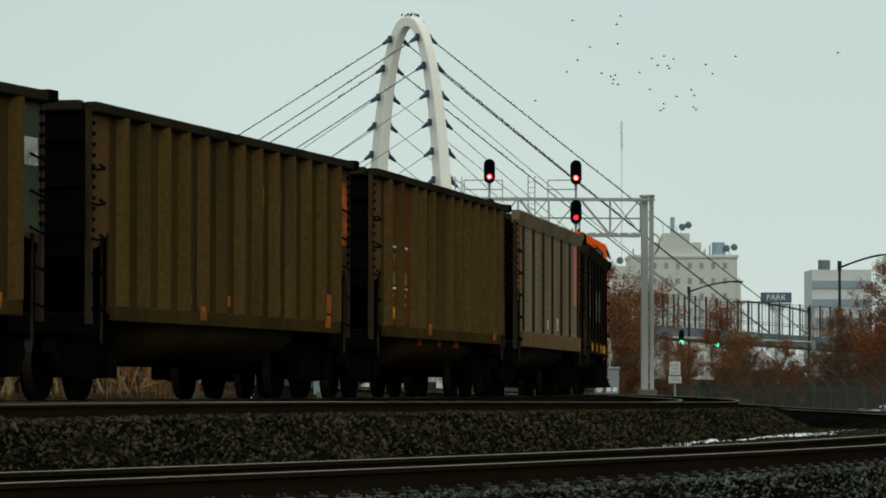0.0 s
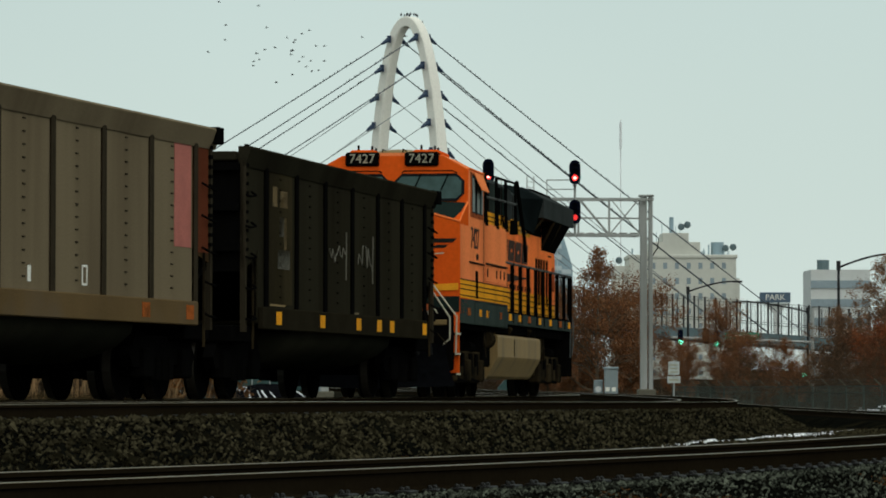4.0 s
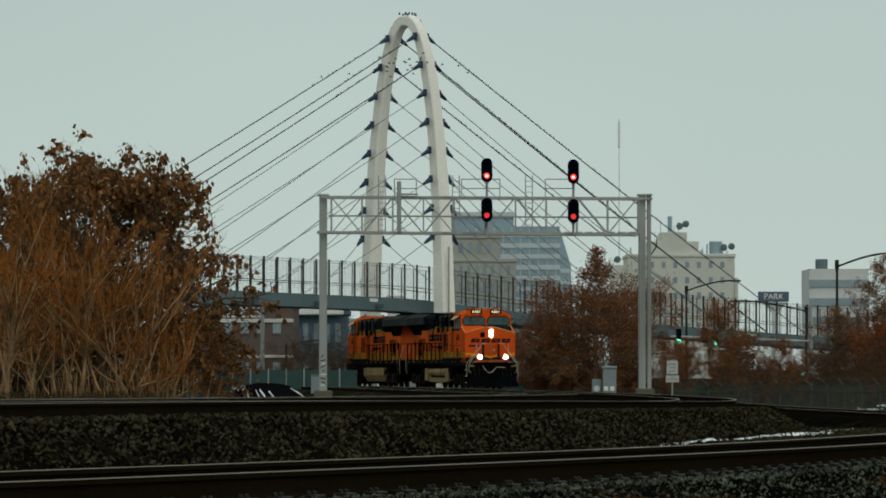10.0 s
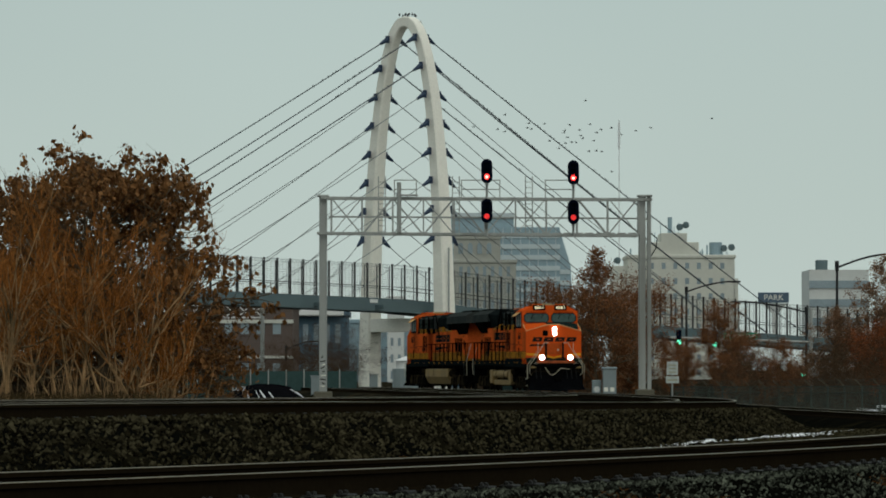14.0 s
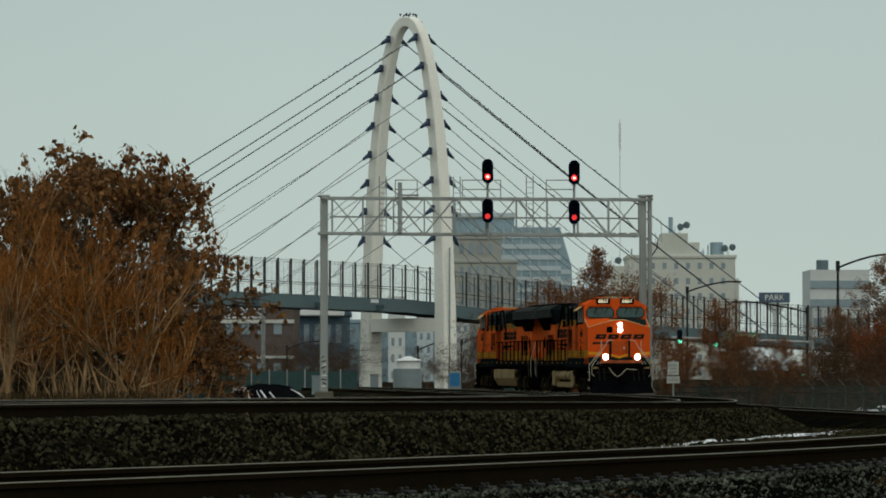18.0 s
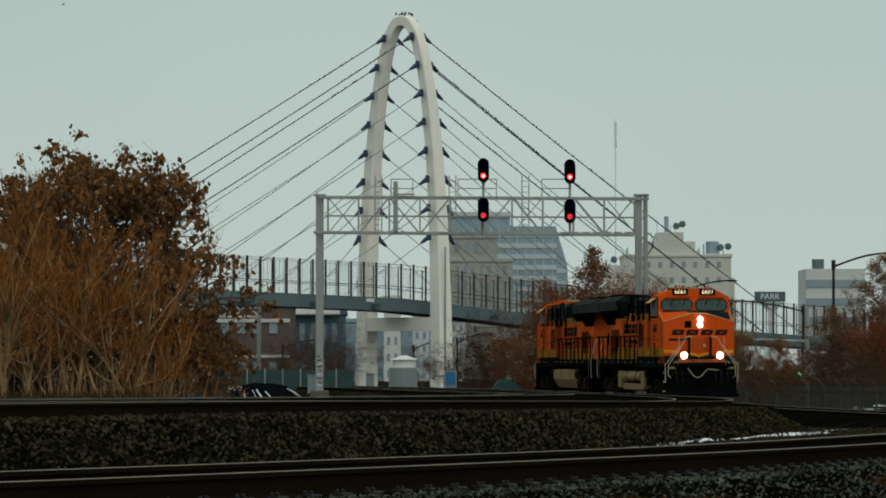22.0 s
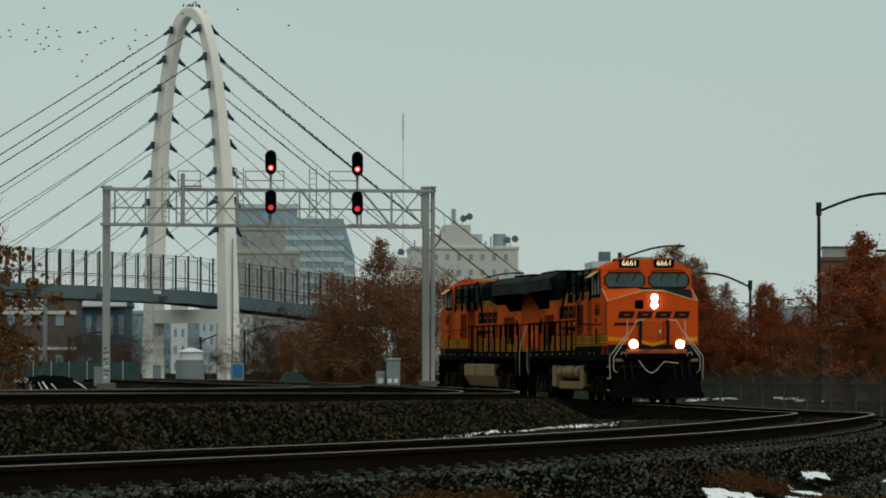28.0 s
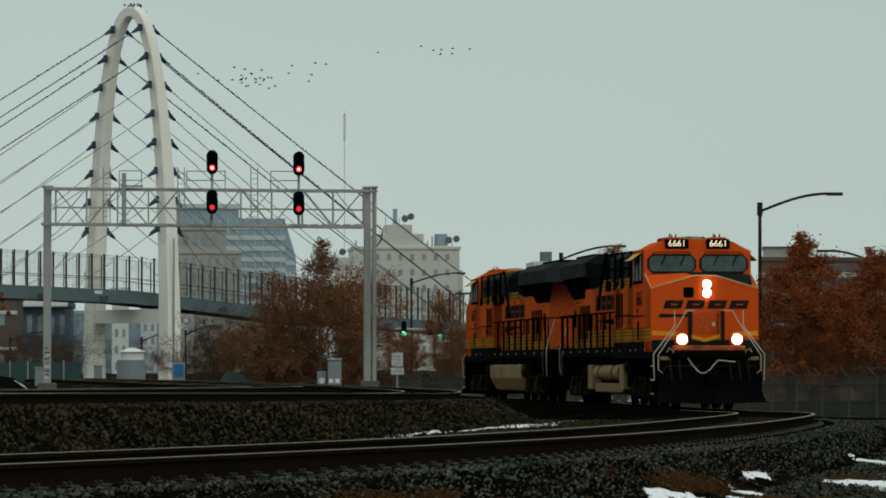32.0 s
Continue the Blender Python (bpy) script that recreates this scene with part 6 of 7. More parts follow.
def street_furniture():
    street_lamp(21.3, 355, -0.9, 8.3, 4.0)
    street_lamp(26.2, 270, -0.9, 8.3, 3.6)
    street_lamp(33.9, 262, -0.9, 6.3, -2.8)
    street_lamp(29.3, 200, -0.9, 8.95, 3.4)
    street_lamp(42.5, 240, -0.9, 7.2, -3.2)
    street_lamp(32.2, 360, -0.9, 6.6, -6.0)
    for x, y, top, reach in ((-16.5, 430, 3.6, 3.0), (1.9, 420, 4.2, 3.0), (-2.6, 420, 3.5, 3.0), (51.6, 380, 6.4, 1.0), (56.5, 390, 6.7, -0.9)):
        street_lamp(x, y, -0.9, top, reach)
    # traffic lights on a mast arm, with a street name plate
    t = thing("traffic_signal", "green traffic lights on a mast arm", "traffic light")
    y = 340
    part("mast", Kit().tube([(30.8, y, -0.9), (30.8, y, 6.3)], 0.16, 8), "galv", t)
    part("mast_arm", Kit().tube([(30.8, y, 3.5), (19.0, y, 3.9)], 0.11, 8), "galv", t)
    for x, z, lit in ((19.75, 3.9, True), (21.9, 4.0, False), (22.75, 3.75, True)):
        h = part("signal_head", Kit().box(x - 0.22, x + 0.22, y - 0.35, y - 0.1, z - 0.65, z + 0.65, 0.05), "signal", t)
        if lit:
            part("green_lens", Kit().tube([(x, y - 0.36, z - 0.4), (x, y - 0.4, z - 0.4)], 0.2, 12), "greenlamp", h)
    sg = part("name_plate", Kit().box(23.5, 26.3, y - 0.2, y - 0.15, 3.75, 4.3, 0.02), "signgreen", t)
    for i in range(6):
        part("plate_bar", Kit().box(23.75 + i * 0.42, 24.05 + i * 0.42, y - 0.215, y - 0.2, 3.93, 4.13), "digit", sg)
    t2 = thing("traffic_signal", "small green traffic light on a post", "traffic light")
    part("post", Kit().tube([(31.2, 352, -0.9), (31.2, 352, 1.5)], 0.08, 6), "lamp_post", t2)
    h2 = part("signal_head", Kit().box(31.0, 31.4, 351.7, 352, 0.4, 1.5, 0.04), "signal", t2)
    part("green_lens", Kit().tube([(31.2, 351.69, 0.75), (31.2, 351.65, 0.75)], 0.2, 10), "greenlamp", h2)
    s = thing("road_sign", "white rectangular road sign on a post", "sign", pose(11.3, 200, -0.8))
    part("post", Kit().tube([(0, 0, 0), (0, 0, 2.5)], 0.04, 6), "galv", s)
    bd = part("board", Kit().box(-0.27, 0.27, -0.06, -0.02, 1.78, 2.44, 0.01), "cabinet_pale", s)
    lb = part("lower_board", Kit().box(-0.32, 0.32, -0.06, -0.02, 1.38, 1.72, 0.01), "cabinet_pale", s)
    for i in range(3):
        part("text_bar", Kit().box(-0.18, 0.18, -0.068, -0.06, 1.9 + i * 0.17, 1.96 + i * 0.17), "digit_dim", bd)
    part("text_bar", Kit().box(-0.24, 0.24, -0.068, -0.06, 1.5, 1.58), "digit_dim", lb)
    # trackside cabinets
    c = thing("relay_cabinet", "grey metal relay cabinet with labels", "cabinet", pose(8.05, 196, -0.5))
    part("case", Kit().box(-0.32, 0.32, -0.3, 0.3, 0, 1.75, 0.03), "cabinet", c)
    part("hood", Kit().box(-0.36, 0.36, -0.35, 0.35, 1.75, 1.88, 0.03), "cabinet", c)
    for i in range(4):
        part("label_plate", Kit().box(-0.28 + (i % 2) * 0.3, -0.08 + (i % 2) * 0.3, -0.312, -0.3, 0.35 + (i // 2) * 0.35, 0.55 + (i // 2) * 0.35), "digit", c)
    c = thing("signal_case", "pale small signal case beside a cabinet", "cabinet", pose(7.45, 196.4, -0.5))
    part("case", Kit().box(-0.22, 0.22, -0.2, 0.2, 0, 1.25, 0.03), "cabinet", c)
    part("dial", Kit().tube([(0, -0.2, 0.8), (0, -0.24, 0.8)], 0.15, 12), "white", c)
    c = thing("relay_cabinet", "blue-marked white cabinet by the track", "cabinet", pose(0.72, 256, -0.5))
    part("case", Kit().box(-0.4, 0.4, -0.3, 0.3, 0, 1.6, 0.03), "cabinet", c)
    part("panel", Kit().box(-0.3, 0.32, -0.32, -0.3, 0.7, 1.52, 0.01), "blue", c)
    for i in range(2):
        part("label_plate", Kit().box(-0.25 + i * 0.28, -0.05 + i * 0.28, -0.325, -0.3, 0.25, 0.48), "digit", c)
    for x, y in ((-4.75, 281), (-7.0, 226)):
        c = thing("relay_cabinet", "small grey-blue cabinet by the track", "cabinet", pose(x, y, -0.5))
        part("case", Kit().box(-0.28, 0.28, -0.25, 0.25, 0, 1.35, 0.03), "cabinet", c)
        part("hood", Kit().box(-0.33, 0.33, -0.3, 0.3, 1.35, 1.42, 0.02), "cabinet", c)
    k = thing("storage_tank", "round grey metal tank with a shallow cone roof", "tank", pose(-2.9, 330, -0.9))
    part("shell", Kit().tube([(0, 0, 0), (0, 0, 2.2)], 1.15, 18), "cabinet", k)
    part("upper_ring", Kit().tube([(0.1, 0, 2.2), (0.1, 0, 2.85)], 0.95, 18), "white", k)
    part("cone_roof", Kit().tube([(0.1, 0, 2.85), (0.1, 0, 3.2)], 1.15, 18, r_end=0.15), "white", k)
    p = thing("coal_heap", "black heap streaked with snow beside the tracks", "heap", pose(-6.62, 152, -0.62))
    heap = Kit()
    n, m = 16, 24
    rnd = random.Random(4)
    vs = [(0, 0, 1.32)]
    for r in range(1, n):
        f = r / (n - 1)
        for i in range(m):
            a = 2 * math.pi * i / m
            vs.append((2.0 * f * math.cos(a) * (1 + rnd.uniform(-.05, .05)), 1.6 * f * math.sin(a), 1.32 * (1 - f ** 3.2) + rnd.uniform(-.04, .04) - (0.1 if f > .95 else 0)))
    fs = [(0, 1 + i, 1 + (i + 1) % m) for i in range(m)]
    for r in range(n - 2):
        fs += [(1 + r * m + i, 1 + (r + 1) * m + i, 1 + (r + 1) * m + (i + 1) % m, 1 + r * m + (i + 1) % m) for i in range(m)]
    part("mound", heap.add(vs, fs), "coal", p, smooth=True)
    sn = Kit()
    for i in range(22):
        a, f = math.pi * rnd.choice((rnd.uniform(0.98, 1.45), rnd.uniform(1.0, 1.95))), rnd.uniform(0.45, 0.97)
        line = []
        for k in range(4):
            g = min(1.0, f + 0.05 * k)
            line.append((2.0 * g * math.cos(a + 0.05 * k), 1.6 * g * math.sin(a + 0.05 * k), 1.32 * (1 - g ** 3.2) + 0.035))
        sn.tube(line, rnd.uniform(0.01, 0.028), 5)
    tagged(part("snow_crust", sn, "snow", p), kind="stuff")
    # screened yard fence, left, and chain-link fence with outriggers, right
    f = thing("yard_fence", "green screened yard fence", "fence")
    for i in range(10):
        x = -15.5 + i * 1.05
        part("panel", Kit().box(x, x + 1.02, 239.9, 240.0, -0.8, 1.15), "tarp", f)
        part("post", Kit().tube([(x, 239.85, -0.8), (x, 239.85, 1.25)], 0.04, 6), "galv", f)
    sh = thing("canvas_shed", "dark green canvas-covered shed", "shed", pose(4.0, 236, -0.7))
    part("cover", Kit().prism([(-0.95, 0), (1.3, 0), (1.1, 0.5), (0.3, 1.2), (-0.45, 1.35), (-0.85, 0.9)], "y", -1.5, 1.5), "tarp", sh)
    f = thing("chain_link_fence", "chain-link fence with angled barbed-wire arms", "fence")
    start, step, count = Vector((12.2, 217, 0)), Vector((0.48, -2.94, 0)), 36
    wires = Kit()

    def fence_top(i):
        return 0.33 + 0.016 * i
    for i in range(count):
        q = start + step * i
        part("post", Kit().tube([(q.x, q.y, -0.95), (q.x, q.y, fence_top(i))], 0.04, 6), "fence", f)
        part("barb_arm", Kit().bar((q.x, q.y, fence_top(i) - 0.02), (q.x - 0.32, q.y, fence_top(i) + 0.3), 0.04), "footing", f)
    a, b = start, start + step * (count - 1)
    for z in (-0.3, 0.0):
        wires.bar((a.x, a.y, fence_top(0) + z), (b.x, b.y, fence_top(count - 1) + z), 0.035)
    for q in (0.35, 0.65, 0.95):
        wires.bar((a.x - 0.32 * q, a.y, fence_top(0) + 0.3 * q), (b.x - 0.32 * q, b.y, fence_top(count - 1) + 0.3 * q), 0.012)
    n = 620
    for i in range(n):
        u, w = i / n, min(1, i / n + 0.013)
        p, q = a + (b - a) * u, a + (b - a) * w
        tp, tq = fence_top(u * (count - 1)), fence_top(w * (count - 1))
        wires.bar((p.x, p.y, -0.9), (q.x, q.y, tq), 0.009)
        wires.bar((q.x, q.y, -0.9), (p.x, p.y, tp), 0.009)
    tagged(part("wire_netting", wires, "fence", f), kind="stuff")


street_furniture()


# ---- trees and shrubs ----
def tube_mesh(segs, sides=4):
    """Tapered limbs, each (a, b, ra, rb), as arrays."""
    a = np.array([s[0] for s in segs], float)
    b = np.array([s[1] for s in segs], float)
    ra, rb = np.array([s[2] for s in segs]), np.array([s[3] for s in segs])
    d = b - a
    d /= np.linalg.norm(d, axis=1)[:, None] + 1e-9
    ref = np.where(np.abs(d[:, 2:3]) < 0.9, np.array([[0, 0, 1.0]]), np.array([[1.0, 0, 0]]))
    u = np.cross(d, ref)
    u /= np.linalg.norm(u, axis=1)[:, None]
    w = np.cross(d, u)
    rings = []
    for j in range(sides):
        t = 2 * math.pi * j / sides
        o = math.cos(t) * u + math.sin(t) * w
        rings.append(a + o * ra[:, None])
        rings.append(b + o * rb[:, None])
    v = np.stack(rings, 1).reshape(-1, 3)
    n = len(segs)
    base = (np.arange(n) * 2 * sides)[:, None]
    f = []
    for j in range(sides):
        k = (j + 1) % sides
        f.append(base + np.array([[2 * j, 2 * k, 2 * k + 1, 2 * j + 1]]))
    return v, np.concatenate(f)


def leaf_mesh(points, size, rnd, droop=0.3):
    """Small folded leaves of four corners, one at each point."""
    n = len(points)
    p = np.array(points)
    d = rnd.normal(size=(n, 3))
    d[:, 2] -= droop * 2
    d /= np.linalg.norm(d, axis=1)[:, None]
    s = np.cross(d, rnd.normal(size=(n, 3)))
    s /= np.linalg.norm(s, axis=1)[:, None]
    k = size * rnd.uniform(0.6, 1.3, n)[:, None]
    nn = np.cross(d, s)
    v = np.stack([p, p + d * k * 0.5 + s * k * 0.32 + nn * k * 0.1, p + d * k, p + d * k * 0.5 - s * k * 0.32 + nn * k * 0.1], 1).reshape(-1, 3)
    f = (np.arange(n) * 4)[:, None] + np.array([[0, 1, 2, 3]])
    return v, f


def mesh_from(name, v, f, mat):
    me = bpy.data.meshes.new(name)
    me.from_pydata(v.tolist(), [], f.tolist())
    me.materials.append(M[mat])
    return me


def grow(rnd, height, spread, levels, trunk_r, limbs, start=0.25, upward=0.5, dome=False, cone=False):
    """A branching skeleton: limb segments and the twig tips."""
    segs, tips = [], []
    lean = rnd.normal(size=2) * 0.04
    spine = [np.array([lean[0] * z + rnd.normal() * 0.05, lean[1] * z + rnd.normal() * 0.05, z]) for z in np.linspace(0, height * 0.85, 7)]
    for i in range(6):
        segs.append((spine[i], spine[i + 1], trunk_r * (1 - i / 7), trunk_r * (1 - (i + 1) / 7)))

    def branch(p, d, length, r, level):
        q = p
        for i in range(3):
            d = d + rnd.normal(size=3) * 0.16 + np.array([0, 0, 0.06 * upward])
            d = d / np.linalg.norm(d)
            e = q + d * length / 3
            segs.append((q, e, r * (1 - i * 0.22), r * (1 - (i + 1) * 0.22)))
            q = e
            if level > 0:
                for _ in range(2):
                    s = d + rnd.normal(size=3) * 0.75
                    branch(q, s / np.linalg.norm(s), length * rnd.uniform(0.45, 0.65), r * 0.5, level - 1)
            else:
                tips.append(q)
        tips.append(q)
    for i in range(limbs):
        f = start + (0.98 - start) * (i + rnd.rand()) / limbs
        k = f * 6
        j = min(int(k), 5)
        p = spine[j] + (spine[j + 1] - spine[j]) * (k - j)
        a = i * 2.4 + rnd.rand()
        out = math.sin(math.pi * min(1, 0.18 + 0.82 * (1 - f)) ** 0.8) * 0.75 + 0.25
        if dome:
            out = 0.32 + 0.8 * (1 - f) ** 0.6
        if cone:
            out = 0.05 + 0.95 * (1 - f)
        d = np.array([math.cos(a), math.sin(a), upward * (0.5 + f)])
        branch(p, d / np.linalg.norm(d), spread * out * rnd.uniform(0.75, 1.15), trunk_r * 0.4 * (1.1 - f), levels)
    return segs, np.array(tips)


def tree_meshes(seed, height, spread, leaf, leaves, size, bark, levels=1, limbs=14, trunk_r=0.16, start=0.2, upward=0.5, scatter=0.3, keep=1.0, droop=0.3, dome=False, cone=False, hull=None, skirt=None):
    rnd = np.random.RandomState(seed)
    segs, tips = grow(rnd, height, spread, levels, trunk_r, limbs, start, upward, dome, cone)
    if hull:
        def inside(p):
            w = 1 + 0.1 * noise.noise((p[0] * 0.9, p[1] * 0.9, p[2] * 0.9))
            return (p[0] ** 2 + p[1] ** 2) / hull[0] ** 2 + (p[2] / hull[1]) ** 2 < w * w
        segs = [g for g in segs if inside(g[1])]
        tips = np.array([p for p in tips if inside(p)])
    if skirt is not None:
        low = skirt + 0.0 * tips[:, 2] + 0.5 * np.sin(tips[:, 0] * 2.1) * np.cos(tips[:, 1] * 1.7)
        tips = tips[tips[:, 2] > low]
        segs = [g for g in segs if g[1][2] > skirt - 0.3 or abs(g[1][0]) + abs(g[1][1]) < 1.2]
    v, f = tube_mesh(segs, 3)
    wood = mesh_from("trunk", v, f, bark)
    if cone:
        tips = tips[rnd.rand(len(tips)) < 0.03 + 1.7 * np.clip(1 - tips[:, 2] / height, 0, 1) ** 1.3]
    tips = tips[rnd.rand(len(tips)) < keep]
    pts = tips[rnd.randint(0, len(tips), leaves)] + rnd.normal(size=(leaves, 3)) * scatter
    v, f = leaf_mesh(pts, size, rnd, droop)
    return wood, mesh_from("crown", v, f, leaf)


def plant(name, label, category, meshes, at, group=""):
    t = thing(name, label, category, at, group)
    part("trunk", meshes[0], "bark", t)
    tagged(part("crown", meshes[1], "leaf_rust", t), kind="stuff")
    return t


def trees():
    oak = [tree_meshes(s, 7.6, 2.5, "leaf_rust", 20000, 0.12, "bark", 2, 18, 0.15, 0.1, 0.8, 0.2) for s in (11, 12)]
    red = [tree_meshes(s, 8.2, 2.3, "leaf_red", 24000, 0.11, "bark", 2, 20, 0.14, 0.2, 0.65, 0.2) for s in (21, 22)]
    thin = [tree_meshes(s, 9.2, 3.2, "leaf_rust", 15000, 0.1, "bark", 2, 32, 0.12, 0.08, 0.75, 0.1, keep=0.6, cone=True) for s in (31, 32)]
    pale = [tree_meshes(s, 9.8, 3.2, "leaf_pale", 22000, 0.09, "bark", 2, 34, 0.12, 0.1, 0.75, 0.1, keep=0.55, cone=True) for s in (33, 34)]
    low = [tree_meshes(s, 3.4, 2.0, "shrub", 7000, 0.058, "bark", 2, 12, 0.05, 0.03, 0.8, 0.1) for s in (41, 42)]
    rust_label, red_label = "young oak keeping its rust-brown winter leaves", "oak with dense red-brown winter leaves"
    rnd = random.Random(8)

    def put(kind, label, x, y, z, s, squash=1.0):
        t = plant("tree", label, "tree", kind[rnd.randrange(2)], pose(x, y, z, 0, 0, rnd.uniform(0, 360)), "winter trees")
        t.scale = (s * squash, s * squash, s)
        return t
    # behind the cabinets, under the right leg of the bridge
    for x, y, s in ((9.4, 236, 0.8), (6.0, 238, 0.62), (11.0, 240, 0.85), (4.4, 246, 0.5)):
        put(oak, rust_label, x, y, -0.9, s)
    put(thin, "half-bare oak with rust-brown winter leaves", 8.65, 232, -0.9, 1.16)
    put(oak, rust_label, 7.6, 235, -0.9, 0.85)
    # along the street, right
    for x, y, s in ((15.5, 260, 0.46), (18.0, 262, 0.36), (20.5, 258, 0.3), (23, 262, 0.3), (17, 300, 0.5), (21.8, 300, 0.55), (25, 300, 0.5)):
        put(oak, rust_label, x, y, -0.9, s)
    spire = [tree_meshes(s, 9.6, 3.3, "leaf_red", 42000, 0.1, "bark", 2, 40, 0.13, 0.17, 0.35, 0.12, cone=True) for s in (81, 82)]
    for x, y, s, q in ((27.1, 236, 0.84, 1.15), (31.45, 240, 0.82, 1.1), (28.9, 241, 0.55, 0.95), (33.6, 242, 0.5, 1.0)):
        put(spire, "pointed oak with dense red-brown winter leaves", x, y, -0.9, s, q)
    for x, y, s in ((28.6, 240, 0.5), (29.8, 240, 0.52), (33.0, 240, 0.56), (34.4, 244, 0.5), (25.4, 240, 0.5), (32.3, 238, 0.46)):
        put(red, red_label, x, y, -0.9, s)
    for x, y, s, q in ((26.9, 246, 1.1, 1.45), (28.6, 247, 1.02, 0.9), (23.8, 248, 0.72, 1.3), (30.4, 246, 0.82, 0.85)):
        put(pale, "half-bare young tree with pale rusty leaves", x, y, -0.9, s, q)
    for x, y, s in ((31.6, 198.5, 1.02), (36.0, 203, 0.95)):
        put(spire, "pointed oak with orange-red winter leaves", x, y, -0.9, s, 1.25)
    for x, y, s in ((33.2, 202, 0.5), (31.8, 196, 0.4), (30.2, 197, 0.3), (29.2, 202, 0.26)):
        put(red, red_label, x, y, -0.9, s)
    pine = [tree_meshes(s, 8.4, 2.4, "leaf_pine", 9000, 0.2, "bark", 2, 22, 0.12, 0.05, 0.2, 0.2, cone=True) for s in (95, 96)]
    for x, y, s in ((59.0, 420, 0.95), (62.5, 430, 0.85), (55.8, 425, 0.7)):
        put(pine, "distant dark green conifer", x, y, -0.9, s)
    put(oak, "young oak with bright orange-brown leaves", 22.6, 332, -0.9, 0.88, 0.8)
    put(oak, rust_label, 24.6, 336, -0.9, 0.6)
    # low brush
    for i in range(34):
        x = rnd.uniform(2.2, 13) if i < 12 else rnd.uniform(12, 42)
        y = rnd.uniform(262, 276) if i < 12 else rnd.uniform(186, 215)
        put(low, "low leafless brown brush", x, y, -0.9, rnd.uniform(0.55, 0.95), 1.3)
    for i in range(16):
        put(low, "low leafless brown brush", 13 + i * 1.25 + rnd.uniform(-0.4, 0.4), rnd.uniform(300, 330), -0.9, rnd.uniform(0.5, 0.75), 1.8)
    for x, y, s in ((1.9, 272, 0.8), (2.6, 270, 1.0), (3.5, 274, 1.2), (4.4, 271, 1.15), (5.3, 275, 1.2), (-7.2, 268, 1.1), (-6.7, 272, 0.9), (-7.9, 266, 0.95), (-9.2, 270, 0.8), (0.6, 290, 0.8), (2.0, 300, 0.9), (-12.5, 275, 0.7), (3.6, 300, 1.0), (-1.4, 345, 0.9), (-8.0, 305, 0.95), (-9.4, 312, 0.9), (-10.9, 330, 1.0), (-12.8, 330, 0.9)):
        put(low, "low leafless brown brush", x, y, -0.9, s, 1.2)
    # large tree keeping drooping brown leaves, left of the tracks; its skirt hangs clear of the ground
    big = [tree_meshes(q, 8.4, 5.2, "leaf_dark", n, 0.2, "bark", 2, 40, 0.2, f, 0.45, 0.1, keep=k, droop=0.9, dome=True, hull=(5.2, 8.6), skirt=w) for q, n, f, k, w in ((51, 11500, 0.12, 0.26, 1.9), (57, 6000, 0.3, 0.2, 3.2))]
    for x, y, s, g, t in ((-10.45, 119, 1.0, 0, "broad domed tree with drooping dark brown leaves"), (-13.9, 123, 0.98, 0, "broad tree with drooping dark brown leaves"), (-9.7, 117, 1.04, 1, "open-topped tree with clusters of brown leaves"), (-7.5, 118, 0.44, 0, "small bushy tree with drooping brown leaves")):
        o = plant("tree", t, "tree", big[g], pose(x, y, -0.5, 0, 0, x * 40), "trees beside the bank")
        o.scale = (s, s, s * 0.94)
    for i in range(12):
        put(low, "low leafless brown brush", -14.6 + i * 0.42, 127 + 3 * (i % 3), -0.6, 1.0 + 0.15 * (i % 2), 1.2)
    # thicket in front: forked pale stems that fan into fine orange shoots
    for n, (x, y, h) in enumerate(((-10.1, 110, 5.6), (-11.9, 109, 5.9), (-9.0, 111, 4.9), (-13.2, 111, 5.4), (-7.9, 112, 2.9))):
        r = np.random.RandomState(60 + n)
        stems, shoots = [], []

        def limb(p, d, length, rad, level):
            d = d / np.linalg.norm(d)
            steps = 5
            for k in range(steps):
                d = d + r.normal(size=3) * 0.13 + np.array([0, 0, 0.07])
                d /= np.linalg.norm(d)
                q = p + d * length / steps
                f0, f1 = 1 - 0.5 * k / steps, 1 - 0.5 * (k + 1) / steps
                (stems if level < 2 else shoots).append((p, q, rad * f0, rad * f1))
                if level < 3 and k > 0:
                    for _ in range((2, 1, 2)[level] if k < steps - 1 else 2):
                        s = d + r.normal(size=3) * (0.5, 0.5, 0.42)[level] + np.array([0, 0, 0.25])
                        limb(q, s, length * r.uniform(0.32, 0.55), rad * 0.5, level + 1)
                p = q
        for i in range(6):
            a = r.uniform(0, 2 * math.pi)
            limb(np.array([r.normal() * 0.45, r.normal() * 0.3, 0.0]), np.array([math.cos(a) * r.uniform(0.1, 0.75), math.sin(a) * 0.4, 1.0]), h * r.uniform(0.55, 0.8), r.uniform(0.034, 0.06), 0)
        for i in range(70):
            p = np.array([r.normal() * 0.9, r.normal() * 0.5, 0.0])
            q = p + np.array([r.normal() * 0.3, r.normal() * 0.2, r.uniform(0.8, 2.0)])
            stems.append((p, q, 0.012, 0.006))
        t = thing("willow_thicket", "bare willow thicket with orange-brown shoots", "shrub", pose(x, y, -0.4), "willow thickets")
        v, f = tube_mesh(stems, 4)
        tagged(part("stem_clump", mesh_from("stem_clump", v, f, "bark_pale"), "bark_pale", t), kind="stuff")
        shoots = [(p, q, max(ra, 0.0045), max(rb, 0.003)) for p, q, ra, rb in shoots]
        v, f = tube_mesh(shoots, 3)
        tagged(part("brushwood", mesh_from("brushwood", v, f, "twig"), "twig", t), kind="stuff")
